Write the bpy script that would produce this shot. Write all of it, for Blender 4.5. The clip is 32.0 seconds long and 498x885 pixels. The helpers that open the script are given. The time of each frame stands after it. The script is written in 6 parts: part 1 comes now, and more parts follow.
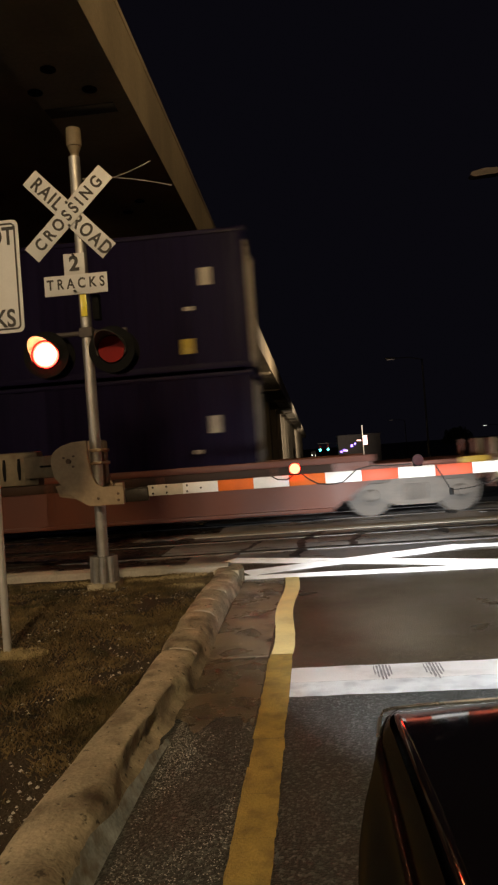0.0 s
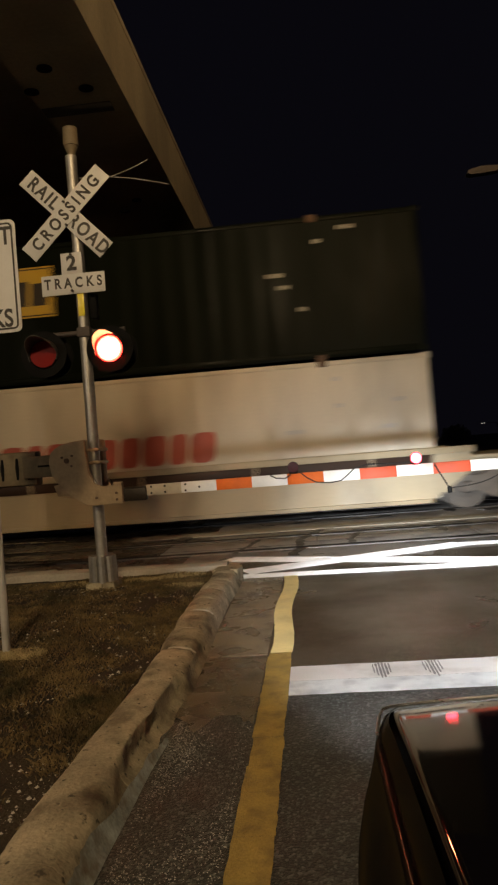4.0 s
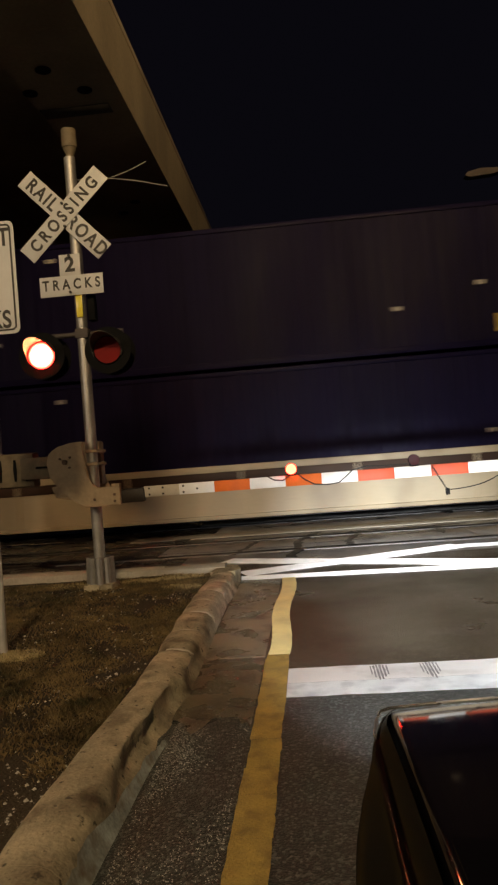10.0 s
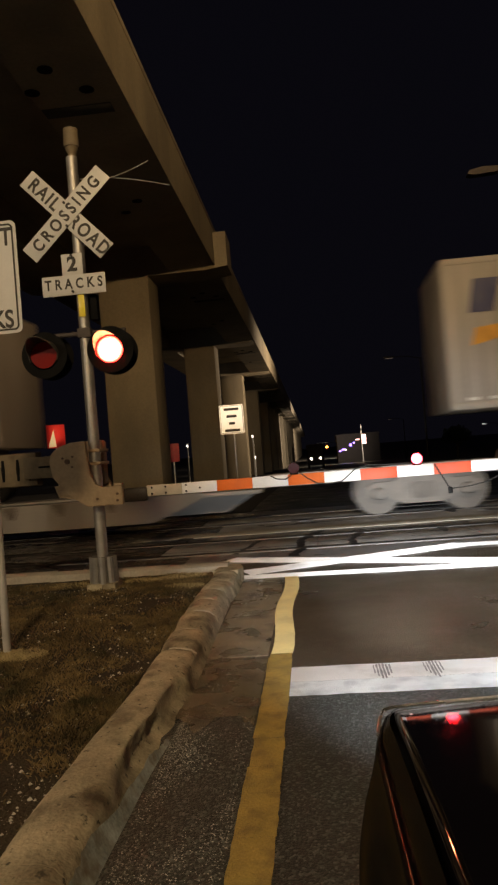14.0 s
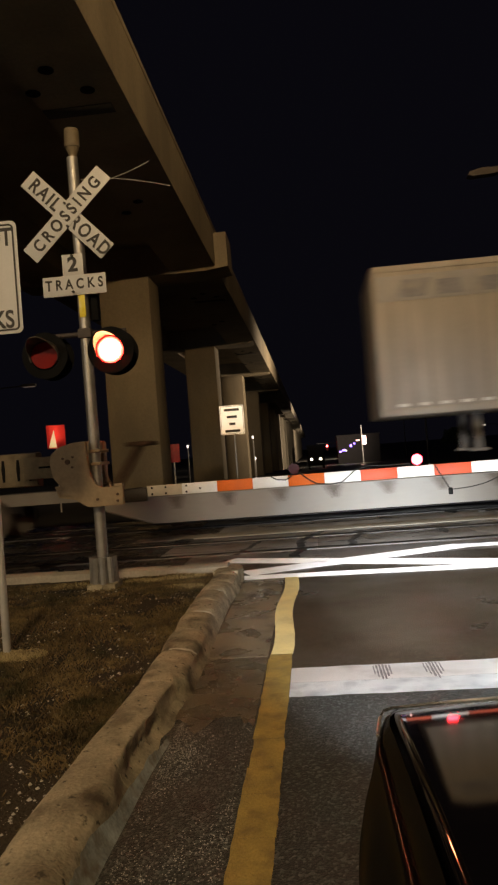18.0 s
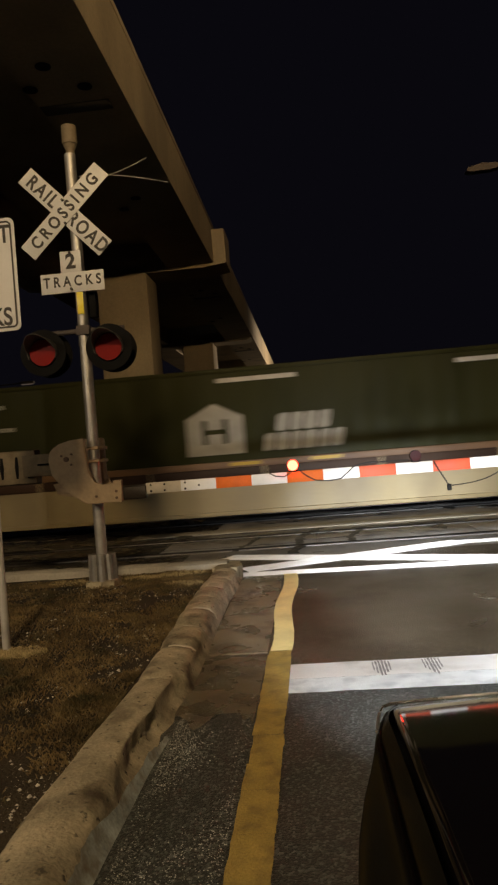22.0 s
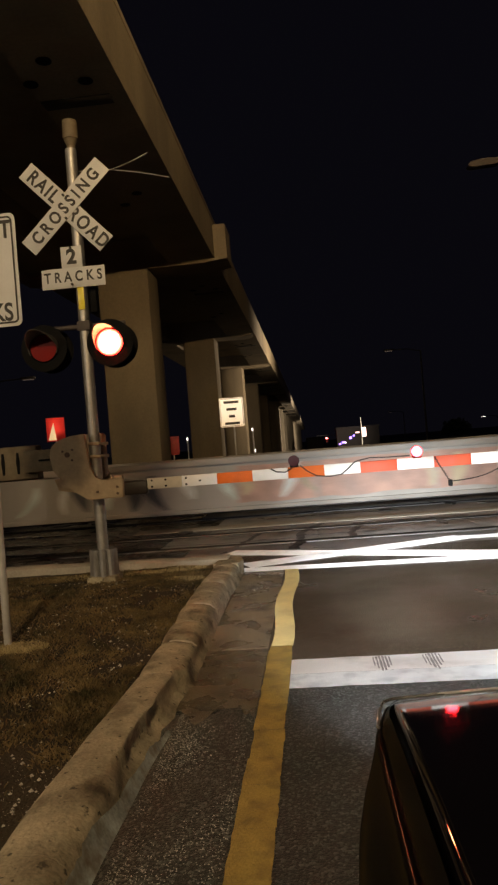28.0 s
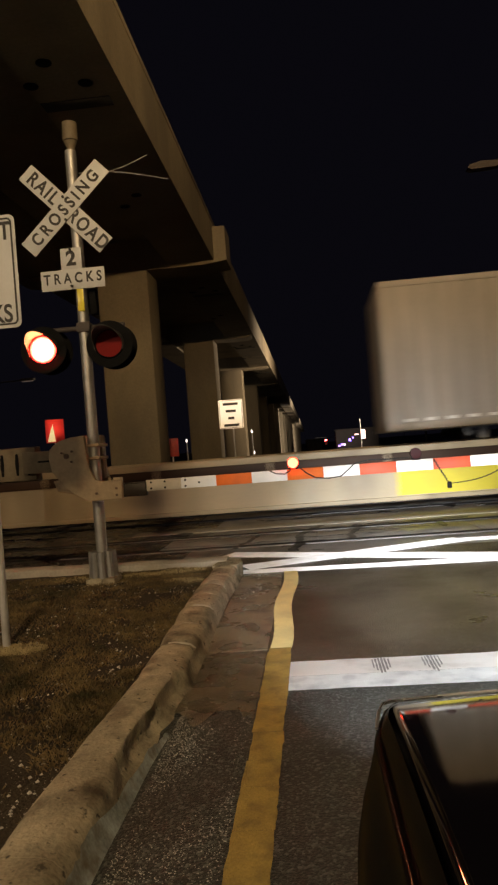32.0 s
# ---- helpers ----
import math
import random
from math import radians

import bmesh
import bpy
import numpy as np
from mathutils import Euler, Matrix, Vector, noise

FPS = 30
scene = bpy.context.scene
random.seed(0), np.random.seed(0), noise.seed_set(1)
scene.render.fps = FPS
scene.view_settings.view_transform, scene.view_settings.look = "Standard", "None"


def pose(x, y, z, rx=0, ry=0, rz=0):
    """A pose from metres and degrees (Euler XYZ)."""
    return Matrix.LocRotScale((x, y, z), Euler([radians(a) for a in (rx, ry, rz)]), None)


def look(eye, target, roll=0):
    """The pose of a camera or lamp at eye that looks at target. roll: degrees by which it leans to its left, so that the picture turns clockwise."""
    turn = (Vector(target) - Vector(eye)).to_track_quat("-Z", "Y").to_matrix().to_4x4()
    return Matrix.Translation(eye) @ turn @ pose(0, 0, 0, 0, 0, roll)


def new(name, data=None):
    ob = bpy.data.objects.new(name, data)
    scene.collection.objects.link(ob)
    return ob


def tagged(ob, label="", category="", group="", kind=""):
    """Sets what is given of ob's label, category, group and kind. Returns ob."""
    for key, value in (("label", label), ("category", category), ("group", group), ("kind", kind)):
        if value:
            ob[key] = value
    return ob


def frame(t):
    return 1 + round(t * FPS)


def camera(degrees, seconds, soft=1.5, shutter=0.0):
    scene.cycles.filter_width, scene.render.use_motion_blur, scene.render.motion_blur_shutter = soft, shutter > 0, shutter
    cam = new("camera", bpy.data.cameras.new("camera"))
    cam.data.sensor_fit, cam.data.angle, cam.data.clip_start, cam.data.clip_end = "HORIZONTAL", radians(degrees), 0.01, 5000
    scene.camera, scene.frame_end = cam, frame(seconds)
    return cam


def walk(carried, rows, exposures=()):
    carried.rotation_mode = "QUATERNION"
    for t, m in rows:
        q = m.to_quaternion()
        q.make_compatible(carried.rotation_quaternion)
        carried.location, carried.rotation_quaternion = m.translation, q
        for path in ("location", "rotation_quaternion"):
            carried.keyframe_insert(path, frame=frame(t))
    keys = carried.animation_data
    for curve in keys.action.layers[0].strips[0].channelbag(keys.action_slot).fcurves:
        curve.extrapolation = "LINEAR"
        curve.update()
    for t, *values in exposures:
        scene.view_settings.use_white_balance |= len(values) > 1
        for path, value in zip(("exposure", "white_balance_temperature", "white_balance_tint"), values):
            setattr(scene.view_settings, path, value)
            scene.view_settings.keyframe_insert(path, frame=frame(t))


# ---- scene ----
cam = camera(37.47, 32.0, soft=2.4, shutter=0.5)
PATH = [
    (0, 90.79, 4.26, 4.90), (0.5, 90.83, 4.28, 4.86), (1, 90.91, 4.30, 4.77), (1.5, 90.80, 4.31, 4.83), (2, 90.76, 4.36, 4.86),
    (2.5, 90.73, 4.42, 4.85), (3, 90.74, 4.44, 4.82), (3.5, 90.72, 4.47, 4.78), (5.5, 90.63, 4.57, 4.79), (6, 90.63, 4.47, 4.77),
    (6.5, 90.63, 4.42, 4.76), (7, 90.72, 4.40, 4.64), (7.5, 90.75, 4.36, 4.64), (8, 90.82, 4.33, 4.71), (8.5, 90.77, 4.39, 4.72),
    (9, 90.72, 4.41, 4.72), (9.5, 90.78, 4.41, 4.77), (10, 90.81, 4.43, 4.61), (10.5, 90.81, 4.47, 4.65), (11, 90.76, 4.51, 4.73),
    (11.5, 90.73, 4.58, 4.73), (12, 90.68, 4.61, 4.76), (12.5, 90.67, 4.60, 4.78), (13, 90.64, 4.58, 4.81), (13.5, 90.70, 4.57, 4.78),
    (14, 90.75, 4.54, 4.81), (14.5, 90.75, 4.54, 4.84), (16.5, 90.78, 4.58, 4.85), (17, 90.72, 4.57, 4.82), (17.5, 90.71, 4.50, 4.88),
    (18, 90.80, 4.45, 4.83), (18.5, 90.93, 4.43, 4.77), (19, 90.97, 4.38, 4.75), (19.5, 90.88, 4.40, 4.71), (20, 90.76, 4.49, 4.72),
    (20.5, 90.67, 4.59, 4.74), (21, 90.63, 4.63, 4.79), (21.5, 90.56, 4.64, 4.74), (22, 90.54, 4.61, 4.73), (22.5, 90.59, 4.61, 4.74),
    (23, 90.57, 4.61, 4.76), (23.5, 90.60, 4.62, 4.81), (24, 90.60, 4.63, 4.82), (24.5, 90.56, 4.59, 4.81), (25, 90.53, 4.56, 4.83),
    (25.5, 90.48, 4.52, 4.75), (27.5, 90.24, 4.61, 4.80), (28, 90.20, 4.59, 4.81), (28.5, 90.15, 4.60, 4.81), (29, 90.20, 4.62, 4.83),
    (29.5, 90.20, 4.62, 4.81), (30, 90.21, 4.62, 4.82), (30.5, 90.15, 4.63, 4.81), (31, 90.09, 4.56, 4.81), (31.5, 90.13, 4.54, 4.76),
    (32, 90.34, 4.50, 4.75),
]

# The film camera opens up a little whenever no bright container fills the view.
EXPOSURE = [(0, 0.24), (1.2, 0.02), (2.0, 0.0), (3, 0.06), (6, 0.12), (9, 0.22), (11, 0.24), (12, 0.08), (13, 0.10), (14, 0.20), (17, 0.22), (19, 0.08), (20, 0.20), (22, 0.28), (25, 0.26), (28, 0.16), (31, 0.22), (32, 0.22)]
walk(cam, [(t, pose(0, 0, 1.5, rx, ry, rz)) for t, rx, ry, rz in PATH], EXPOSURE)

# ---- light ----
scene.view_settings.exposure = 0.0
world = bpy.data.worlds.new("night_sky")
scene.world = world
world.use_nodes = True
wn = world.node_tree.nodes
sky = wn.new("ShaderNodeTexSky")
sky.sky_type = "NISHITA"
sky.sun_disc = False
sky.sun_elevation = radians(-8)
sky.sun_rotation = radians(200)
sky_floor = wn.new("ShaderNodeMixRGB")
sky_floor.blend_type = "ADD"
sky_floor.inputs[0].default_value = 1.0
sky_floor.inputs[2].default_value = (0.015, 0.0135, 0.022, 1)
world.node_tree.links.new(sky.outputs[0], sky_floor.inputs[1])
world.node_tree.links.new(sky_floor.outputs[0], wn["Background"].inputs[0])
wn["Background"].inputs[1].default_value = 0.15


def lamp(name, kind, energy, colour, m, **values):
    data = bpy.data.lights.new(name, kind)
    data.energy, data.color = energy, colour
    if "size" in values:
        data.shape = "DISK"
        data.size = values["size"]
    if "soft" in values:
        data.shadow_soft_size = values["soft"]
    if "cone" in values:
        data.spot_size, data.spot_blend = radians(values["cone"]), values.get("blend", 0.5)
    ob = new(name, data)
    ob.matrix_world = m
    return ob


# The street lamps behind the viewer, and the car's own headlights.
STREET = [(0.0, -9.5, 10.7), (-15.5, -14.0, 9.0), (8.3, -9.2, 9.0), (5.99, 60.0, 8.0), (14.4, 140.0, 5.4), (16.0, 255.0, 4.2)]
AIMS = [(1.0, 14.0, 3.0), (-2.6, 6.5, 0.0), (-6.0, 26.0, 15.5), (-4.0, 60.0, 7.8), (-4.0, 150.0, 7.0), (-4.0, 268.0, 8.0)]
TINTS = [(1.0, 0.71, 0.38), (1.0, 0.80, 0.56), (1.0, 0.64, 0.30), (1.0, 0.74, 0.48), (1.0, 0.80, 0.60), (1.0, 0.80, 0.60)]
for place, aim, tint, watts, cone in zip(STREET, AIMS, TINTS, (4500, 3000, 11200, 5500, 18000, 26000), (80, 44, 56, 134, 140, 150)):
    lamp("street_light", "SPOT", watts, tint, look(place, aim), soft=0.7 if watts == 4500 else 0.25, cone=cone, blend=1.0 if cone < 100 else 0.5)
HEADLIGHTS = [(0.36, 2.03, 0.74), (1.50, 2.03, 0.74)]
for x, y, z in HEADLIGHTS:
    lamp("headlight_beam", "SPOT", 540, (0.93, 0.97, 1.0), look((x, y, z), (x + 0.6, y + 12, z - 1.3)), soft=0.12, cone=46, blend=0.7)
    lamp("headlight_hot_spot", "SPOT", 3200, (0.93, 0.97, 1.0), look((x, y, z), (x + 0.7, y + 12, z - 0.85)), soft=0.12, cone=21, blend=1.0)


# ---- helpers of the scene ----
def B():
    return bmesh.new()


def box(bm, x0, x1, y0, y1, z0, z1, bevel=0.0):
    v = [bm.verts.new((x, y, z)) for x in (x0, x1) for y in (y0, y1) for z in (z0, z1)]
    faces = [bm.faces.new([v[i] for i in q]) for q in ((0, 1, 3, 2), (4, 6, 7, 5), (0, 4, 5, 1), (2, 3, 7, 6), (0, 2, 6, 4), (1, 5, 7, 3))]
    if bevel:
        edges = list({e for f in faces for e in f.edges})
        bmesh.ops.bevel(bm, geom=edges, offset=bevel, segments=2, affect="EDGES", profile=0.5)
    return bm


def cyl(bm, a, b, r1, r2=None, seg=16):
    a, b = Vector(a), Vector(b)
    r2 = r1 if r2 is None else r2
    m = Matrix.Translation((a + b) / 2) @ (b - a).to_track_quat("Z", "Y").to_matrix().to_4x4()
    bmesh.ops.create_cone(bm, cap_ends=True, segments=seg, radius1=r1, radius2=r2, depth=(b - a).length, matrix=m)
    return bm


def prism(bm, pts, d0, d1, axis="y"):
    """Extrude a polygon: axis y takes (x, z), axis x takes (y, z), axis z takes (x, y)."""
    put = {"y": lambda p, d: (p[0], d, p[1]), "x": lambda p, d: (d, p[0], p[1]), "z": lambda p, d: (p[0], p[1], d)}[axis]
    lo = [bm.verts.new(put(p, d0)) for p in pts]
    hi = [bm.verts.new(put(p, d1)) for p in pts]
    n = len(pts)
    for i in range(n):
        bm.faces.new((lo[i], lo[(i + 1) % n], hi[(i + 1) % n], hi[i]))
    bm.faces.new(lo[::-1])
    bm.faces.new(hi)
    bmesh.ops.recalc_face_normals(bm, faces=bm.faces[:])
    return bm


def tube(bm, pts, r, seg=8):
    rings = []
    pts = [Vector(p) for p in pts]
    for i, p in enumerate(pts):
        d = (pts[min(i + 1, len(pts) - 1)] - pts[max(i - 1, 0)]).normalized()
        s = d.cross(Vector((0.13, 0.2, 1)) if abs(d.z) < 0.9 else Vector((1, 0.1, 0))).normalized()
        u = s.cross(d)
        rings.append([bm.verts.new(p + r * (math.cos(a) * s + math.sin(a) * u)) for a in (2 * math.pi * k / seg for k in range(seg))])
    for a, b in zip(rings, rings[1:]):
        for k in range(seg):
            bm.faces.new((a[k], a[(k + 1) % seg], b[(k + 1) % seg], b[k]))
    bm.faces.new(rings[0][::-1])
    bm.faces.new(rings[-1])
    bmesh.ops.recalc_face_normals(bm, faces=bm.faces[:])
    return bm


def mesh_of(name, bm, material, smooth=True):
    bm.normal_update()
    me = bpy.data.meshes.new(name)
    bm.to_mesh(me)
    bm.free()
    me.materials.append(material)
    if smooth:
        me.shade_smooth()
        me.set_sharp_from_angle(angle=radians(32))
    return me


def part(name, bm, material, parent=None, label="", at=None):
    ob = new(name, mesh_of(name, bm, material))
    if parent is not None:
        ob.parent = parent
    if at is not None:
        ob.matrix_basis = at
    return tagged(ob, label=label)


def thing(name, label, category, group="", kind="", at=None):
    ob = new(name)
    ob.empty_display_size = 0.1
    if at is not None:
        ob.matrix_basis = at
    return tagged(ob, label, category, group, kind)


def solid(name, bm, material, label, category, group="", kind="", at=None):
    ob = part(name, bm, material, None, "", at)
    return tagged(ob, label, category, group, kind)


def words(name, body, size, material, parent, m, label="", depth=0.002, spacing=1.0, squeeze=1.0, bold=0.0):
    """Lettering in the built-in font as a mesh, centred on m, facing its +z."""
    cu = bpy.data.curves.new(name, "FONT")
    cu.body, cu.size, cu.extrude, cu.align_x, cu.align_y, cu.space_character, cu.offset = body, size, depth, "CENTER", "CENTER", spacing, bold
    tmp = bpy.data.objects.new(name, cu)
    scene.collection.objects.link(tmp)
    dg = bpy.context.evaluated_depsgraph_get()
    me = bpy.data.meshes.new_from_object(tmp.evaluated_get(dg))
    bpy.data.objects.remove(tmp)
    bpy.data.curves.remove(cu)
    me.materials.clear()
    me.materials.append(material)
    ob = new(name, me)
    ob.parent = parent
    ob.matrix_basis = m @ Matrix.Diagonal((squeeze, 1, 1, 1))
    return tagged(ob, label=label)


# ---- materials ----
def mat(name, base, rough=0.6, metal=0.0, spread=0.25, scale=3.0, grain=60.0, bump=0.0, stain=None, stain_amount=0.0, stain_scale=1.2, rough_spread=0.12, coat=0.0, streak=1.0, each=0.0, shine=0.5, pits=0.0):
    """A surface: base colour varied at two scales, stains, uneven gloss and a fine relief. streak stretches the stains upright."""
    m = bpy.data.materials.new(name)
    m.use_nodes = True
    nt = m.node_tree
    n, link = nt.nodes, nt.links.new
    bsdf = n["Principled BSDF"]
    bsdf.inputs["Metallic"].default_value = metal
    bsdf.inputs["Specular IOR Level"].default_value = shine
    bsdf.inputs["Coat Weight"].default_value = coat
    bsdf.inputs["Coat Roughness"].default_value = 0.03
    tc = n.new("ShaderNodeTexCoord")
    mp = n.new("ShaderNodeMapping")
    mp.inputs["Scale"].default_value = (1, 1, 1 / streak)
    link(tc.outputs["Object"], mp.inputs[0])

    def noise_node(s, detail, source):
        t = n.new("ShaderNodeTexNoise")
        t.inputs["Scale"].default_value, t.inputs["Detail"].default_value = s, detail
        link(source, t.inputs["Vector"])
        return t

    big = noise_node(scale, 4, mp.outputs[0])
    fine = noise_node(grain, 3, tc.outputs["Object"])
    mix = n.new("ShaderNodeMath")
    mix.operation = "MULTIPLY_ADD"
    link(fine.outputs["Fac"], mix.inputs[0])
    mix.inputs[1].default_value = 0.5
    link(big.outputs["Fac"], mix.inputs[2])
    ramp = n.new("ShaderNodeValToRGB")
    e = ramp.color_ramp.elements
    e[0].position, e[1].position = 0.45, 1.05
    e[0].color = (*[c * (1 - spread) for c in base], 1)
    e[1].color = (*[min(1, c * (1 + spread)) for c in base], 1)
    link(mix.outputs[0], ramp.inputs[0])
    colour = ramp.outputs[0]
    if stain is not None:
        st = noise_node(stain_scale, 6, mp.outputs[0])
        sr = n.new("ShaderNodeValToRGB")
        sr.color_ramp.elements[0].position, sr.color_ramp.elements[1].position = 0.50, 0.72
        sr.color_ramp.elements[1].color = (stain_amount,) * 3 + (1,)
        link(st.outputs["Fac"], sr.inputs[0])
        mx = n.new("ShaderNodeMixRGB")
        link(sr.outputs[0], mx.inputs[0])
        link(colour, mx.inputs[1])
        mx.inputs[2].default_value = (*stain, 1)
        colour = mx.outputs[0]
    if pits:
        hole = noise_node(pits, 2, tc.outputs["Object"])
        hr = n.new("ShaderNodeValToRGB")
        hr.color_ramp.elements[0].position, hr.color_ramp.elements[1].position = 0.64, 0.72
        link(hole.outputs["Fac"], hr.inputs[0])
        mh = n.new("ShaderNodeMixRGB")
        link(hr.outputs[0], mh.inputs[0])
        link(colour, mh.inputs[1])
        mh.inputs[2].default_value = (*[0.22 * c for c in base], 1)
        colour = mh.outputs[0]
    if each:
        info = n.new("ShaderNodeObjectInfo")
        val = n.new("ShaderNodeMapRange")
        val.inputs["To Min"].default_value, val.inputs["To Max"].default_value = 1 - each, 1 + each
        link(info.outputs["Random"], val.inputs["Value"])
        hs = n.new("ShaderNodeHueSaturation")
        link(val.outputs[0], hs.inputs["Value"])
        link(colour, hs.inputs["Color"])
        colour = hs.outputs[0]
    link(colour, bsdf.inputs["Base Color"])
    rr = n.new("ShaderNodeMapRange")
    rr.inputs["From Min"].default_value, rr.inputs["From Max"].default_value = 0.3, 0.7
    rr.inputs["To Min"].default_value, rr.inputs["To Max"].default_value = max(0.02, rough - rough_spread), min(1, rough + rough_spread)
    link(big.outputs["Fac"], rr.inputs["Value"])
    link(rr.outputs[0], bsdf.inputs["Roughness"])
    if bump:
        bp = n.new("ShaderNodeBump")
        bp.inputs["Strength"].default_value = 0.6
        bp.inputs["Distance"].default_value = bump
        link(fine.outputs["Fac"], bp.inputs["Height"])
        link(bp.outputs[0], bsdf.inputs["Normal"])
    return m


def glow(name, colour, strength):
    m = bpy.data.materials.new(name)
    m.use_nodes = True
    b = m.node_tree.nodes["Principled BSDF"]
    b.inputs["Base Color"].default_value = (*[0.3 * c for c in colour], 1)
    b.inputs["Roughness"].default_value = 0.3
    b.inputs["Emission Color"].default_value = (*colour, 1)
    b.inputs["Emission Strength"].default_value = strength
    return m


def aggregate(name, tar, chip, rough, scale=150.0, share=0.42):
    """Tar with stone chips: each cell a chip of its own shade, some polished, worn at a larger scale."""
    m = mat(name, tar, rough, spread=0.4, scale=1.1, grain=90, bump=0.010, stain=tuple(0.5 * c for c in tar), stain_amount=0.75, stain_scale=1.1, rough_spread=0.18)
    n, link = m.node_tree.nodes, m.node_tree.links.new
    bsdf = n["Principled BSDF"]
    base = bsdf.inputs["Base Color"].links[0].from_socket
    tc = n.new("ShaderNodeTexCoord")
    vor = n.new("ShaderNodeTexVoronoi")
    vor.inputs["Scale"].default_value = scale
    link(tc.outputs["Object"], vor.inputs["Vector"])
    sep = n.new("ShaderNodeSeparateColor")
    link(vor.outputs["Color"], sep.inputs[0])
    pick = n.new("ShaderNodeMapRange")
    pick.inputs["From Min"].default_value, pick.inputs["From Max"].default_value = 1 - share, 1.0
    link(sep.outputs[0], pick.inputs["Value"])
    mx = n.new("ShaderNodeMixRGB")
    link(pick.outputs[0], mx.inputs[0])
    link(base, mx.inputs[1])
    mx.inputs[2].default_value = (*chip, 1)
    link(mx.outputs[0], bsdf.inputs["Base Color"])
    bp = n.new("ShaderNodeBump")
    bp.inputs["Strength"].default_value, bp.inputs["Distance"].default_value = 0.7, 0.004
    bp.invert = True
    link(vor.outputs["Distance"], bp.inputs["Height"])
    old = bsdf.inputs["Normal"].links[0].from_socket
    link(old, bp.inputs["Normal"])
    link(bp.outputs[0], bsdf.inputs["Normal"])
    return m


ASPHALT = aggregate("asphalt", (0.054, 0.059, 0.056), (0.17, 0.19, 0.185), 0.40, scale=78.0, share=0.34)
ASPHALT.node_tree.nodes["Principled BSDF"].inputs["Specular IOR Level"].default_value = 0.22
DUSTY = aggregate("dusty_brown_asphalt", (0.084, 0.069, 0.047), (0.18, 0.155, 0.115), 0.45, scale=110.0, share=0.22)
DUSTY.node_tree.nodes["Principled BSDF"].inputs["Specular IOR Level"].default_value = 0.22
# Pale base includes the headlight glow on the wet crossing.
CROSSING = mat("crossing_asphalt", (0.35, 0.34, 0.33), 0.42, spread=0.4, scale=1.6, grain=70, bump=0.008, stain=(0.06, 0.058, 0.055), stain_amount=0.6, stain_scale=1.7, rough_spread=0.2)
GROUND = mat("ground_earth", (0.055, 0.048, 0.038), 0.9, spread=0.4, scale=0.6, grain=25, bump=0.02)
SOIL = mat("island_soil", (0.045, 0.034, 0.019), 0.95, spread=0.6, scale=2.5, grain=55, bump=0.03)
GRASS = mat("dry_grass", (0.140, 0.100, 0.044), 0.6, spread=0.8, scale=5.0, grain=40, stain=(0.036, 0.036, 0.013), stain_amount=0.95, stain_scale=3.0)
PEBBLE = mat("pale_pebbles", (0.45, 0.43, 0.38), 0.7, spread=0.4, scale=8, grain=60)
KERB = mat("kerb_concrete", (0.44, 0.385, 0.27), 0.85, spread=0.5, scale=4.5, grain=60, bump=0.012, stain=(0.07, 0.052, 0.032), stain_amount=0.9, stain_scale=4.2, pits=24.0)
MORTAR = mat("pale_mortar", (0.46, 0.42, 0.34), 0.8, spread=0.25, scale=8, grain=70, bump=0.003)
KERB_PAINT = mat("worn_pale_blue_kerb_paint", (0.45, 0.51, 0.50), 0.7, spread=0.6, scale=6, grain=60, bump=0.006, stain=(0.24, 0.20, 0.14), stain_amount=1.0, stain_scale=9)
GUTTER = mat("muddy_gutter_concrete", (0.30, 0.265, 0.19), 0.34, spread=0.55, scale=3.0, grain=120, bump=0.012, stain=(0.055, 0.05, 0.042), stain_amount=0.9, stain_scale=3.2, rough_spread=0.22)
GUTTER_MUD = mat("wet_gutter_mud", (0.165, 0.145, 0.10), 0.3, spread=0.6, scale=5.0, grain=120, bump=0.012, stain=(0.035, 0.033, 0.03), stain_amount=0.9, stain_scale=4.0, rough_spread=0.2)
FAR_KERB = mat("pale_kerb_concrete", (0.46, 0.43, 0.36), 0.8, spread=0.3, scale=3.0, grain=45, bump=0.006, stain=(0.2, 0.17, 0.12), stain_amount=0.6, stain_scale=3)
CONCRETE = mat("bridge_concrete", (0.29, 0.245, 0.17), 0.85, spread=0.22, scale=0.8, grain=14, bump=0.004, stain=(0.16, 0.14, 0.11), stain_amount=0.6, stain_scale=0.5, streak=3.0)
# Near-black for the shade inside the soffit slots.
SLOT_DARK = mat("shaded_slot_concrete", (0.05, 0.047, 0.042), 0.9, spread=0.4, scale=3, grain=20)
YELLOW_PAINT = mat("worn_yellow_road_paint", (0.46, 0.34, 0.10), 0.6, spread=0.35, scale=5.0, grain=90, bump=0.007, stain=(0.20, 0.14, 0.06), stain_amount=0.65, stain_scale=9.0)
FRESH_YELLOW = mat("fresh_yellow_road_paint", (0.86, 0.74, 0.36), 0.55, spread=0.15, scale=3.0, grain=70, bump=0.006, stain=(0.5, 0.38, 0.12), stain_amount=0.4, stain_scale=5.0)
WHITE_PAINT = mat("white_road_paint", (0.88, 0.89, 0.90), 0.55, spread=0.08, scale=4.0, grain=220, bump=0.007, stain=(0.35, 0.34, 0.33), stain_amount=0.5, stain_scale=4.0)
OLD_WHITE = mat("old_white_road_paint", (0.80, 0.85, 0.90), 0.55, spread=0.15, scale=6, grain=220, bump=0.007, stain=(0.42, 0.46, 0.52), stain_amount=0.6, stain_scale=7.0)
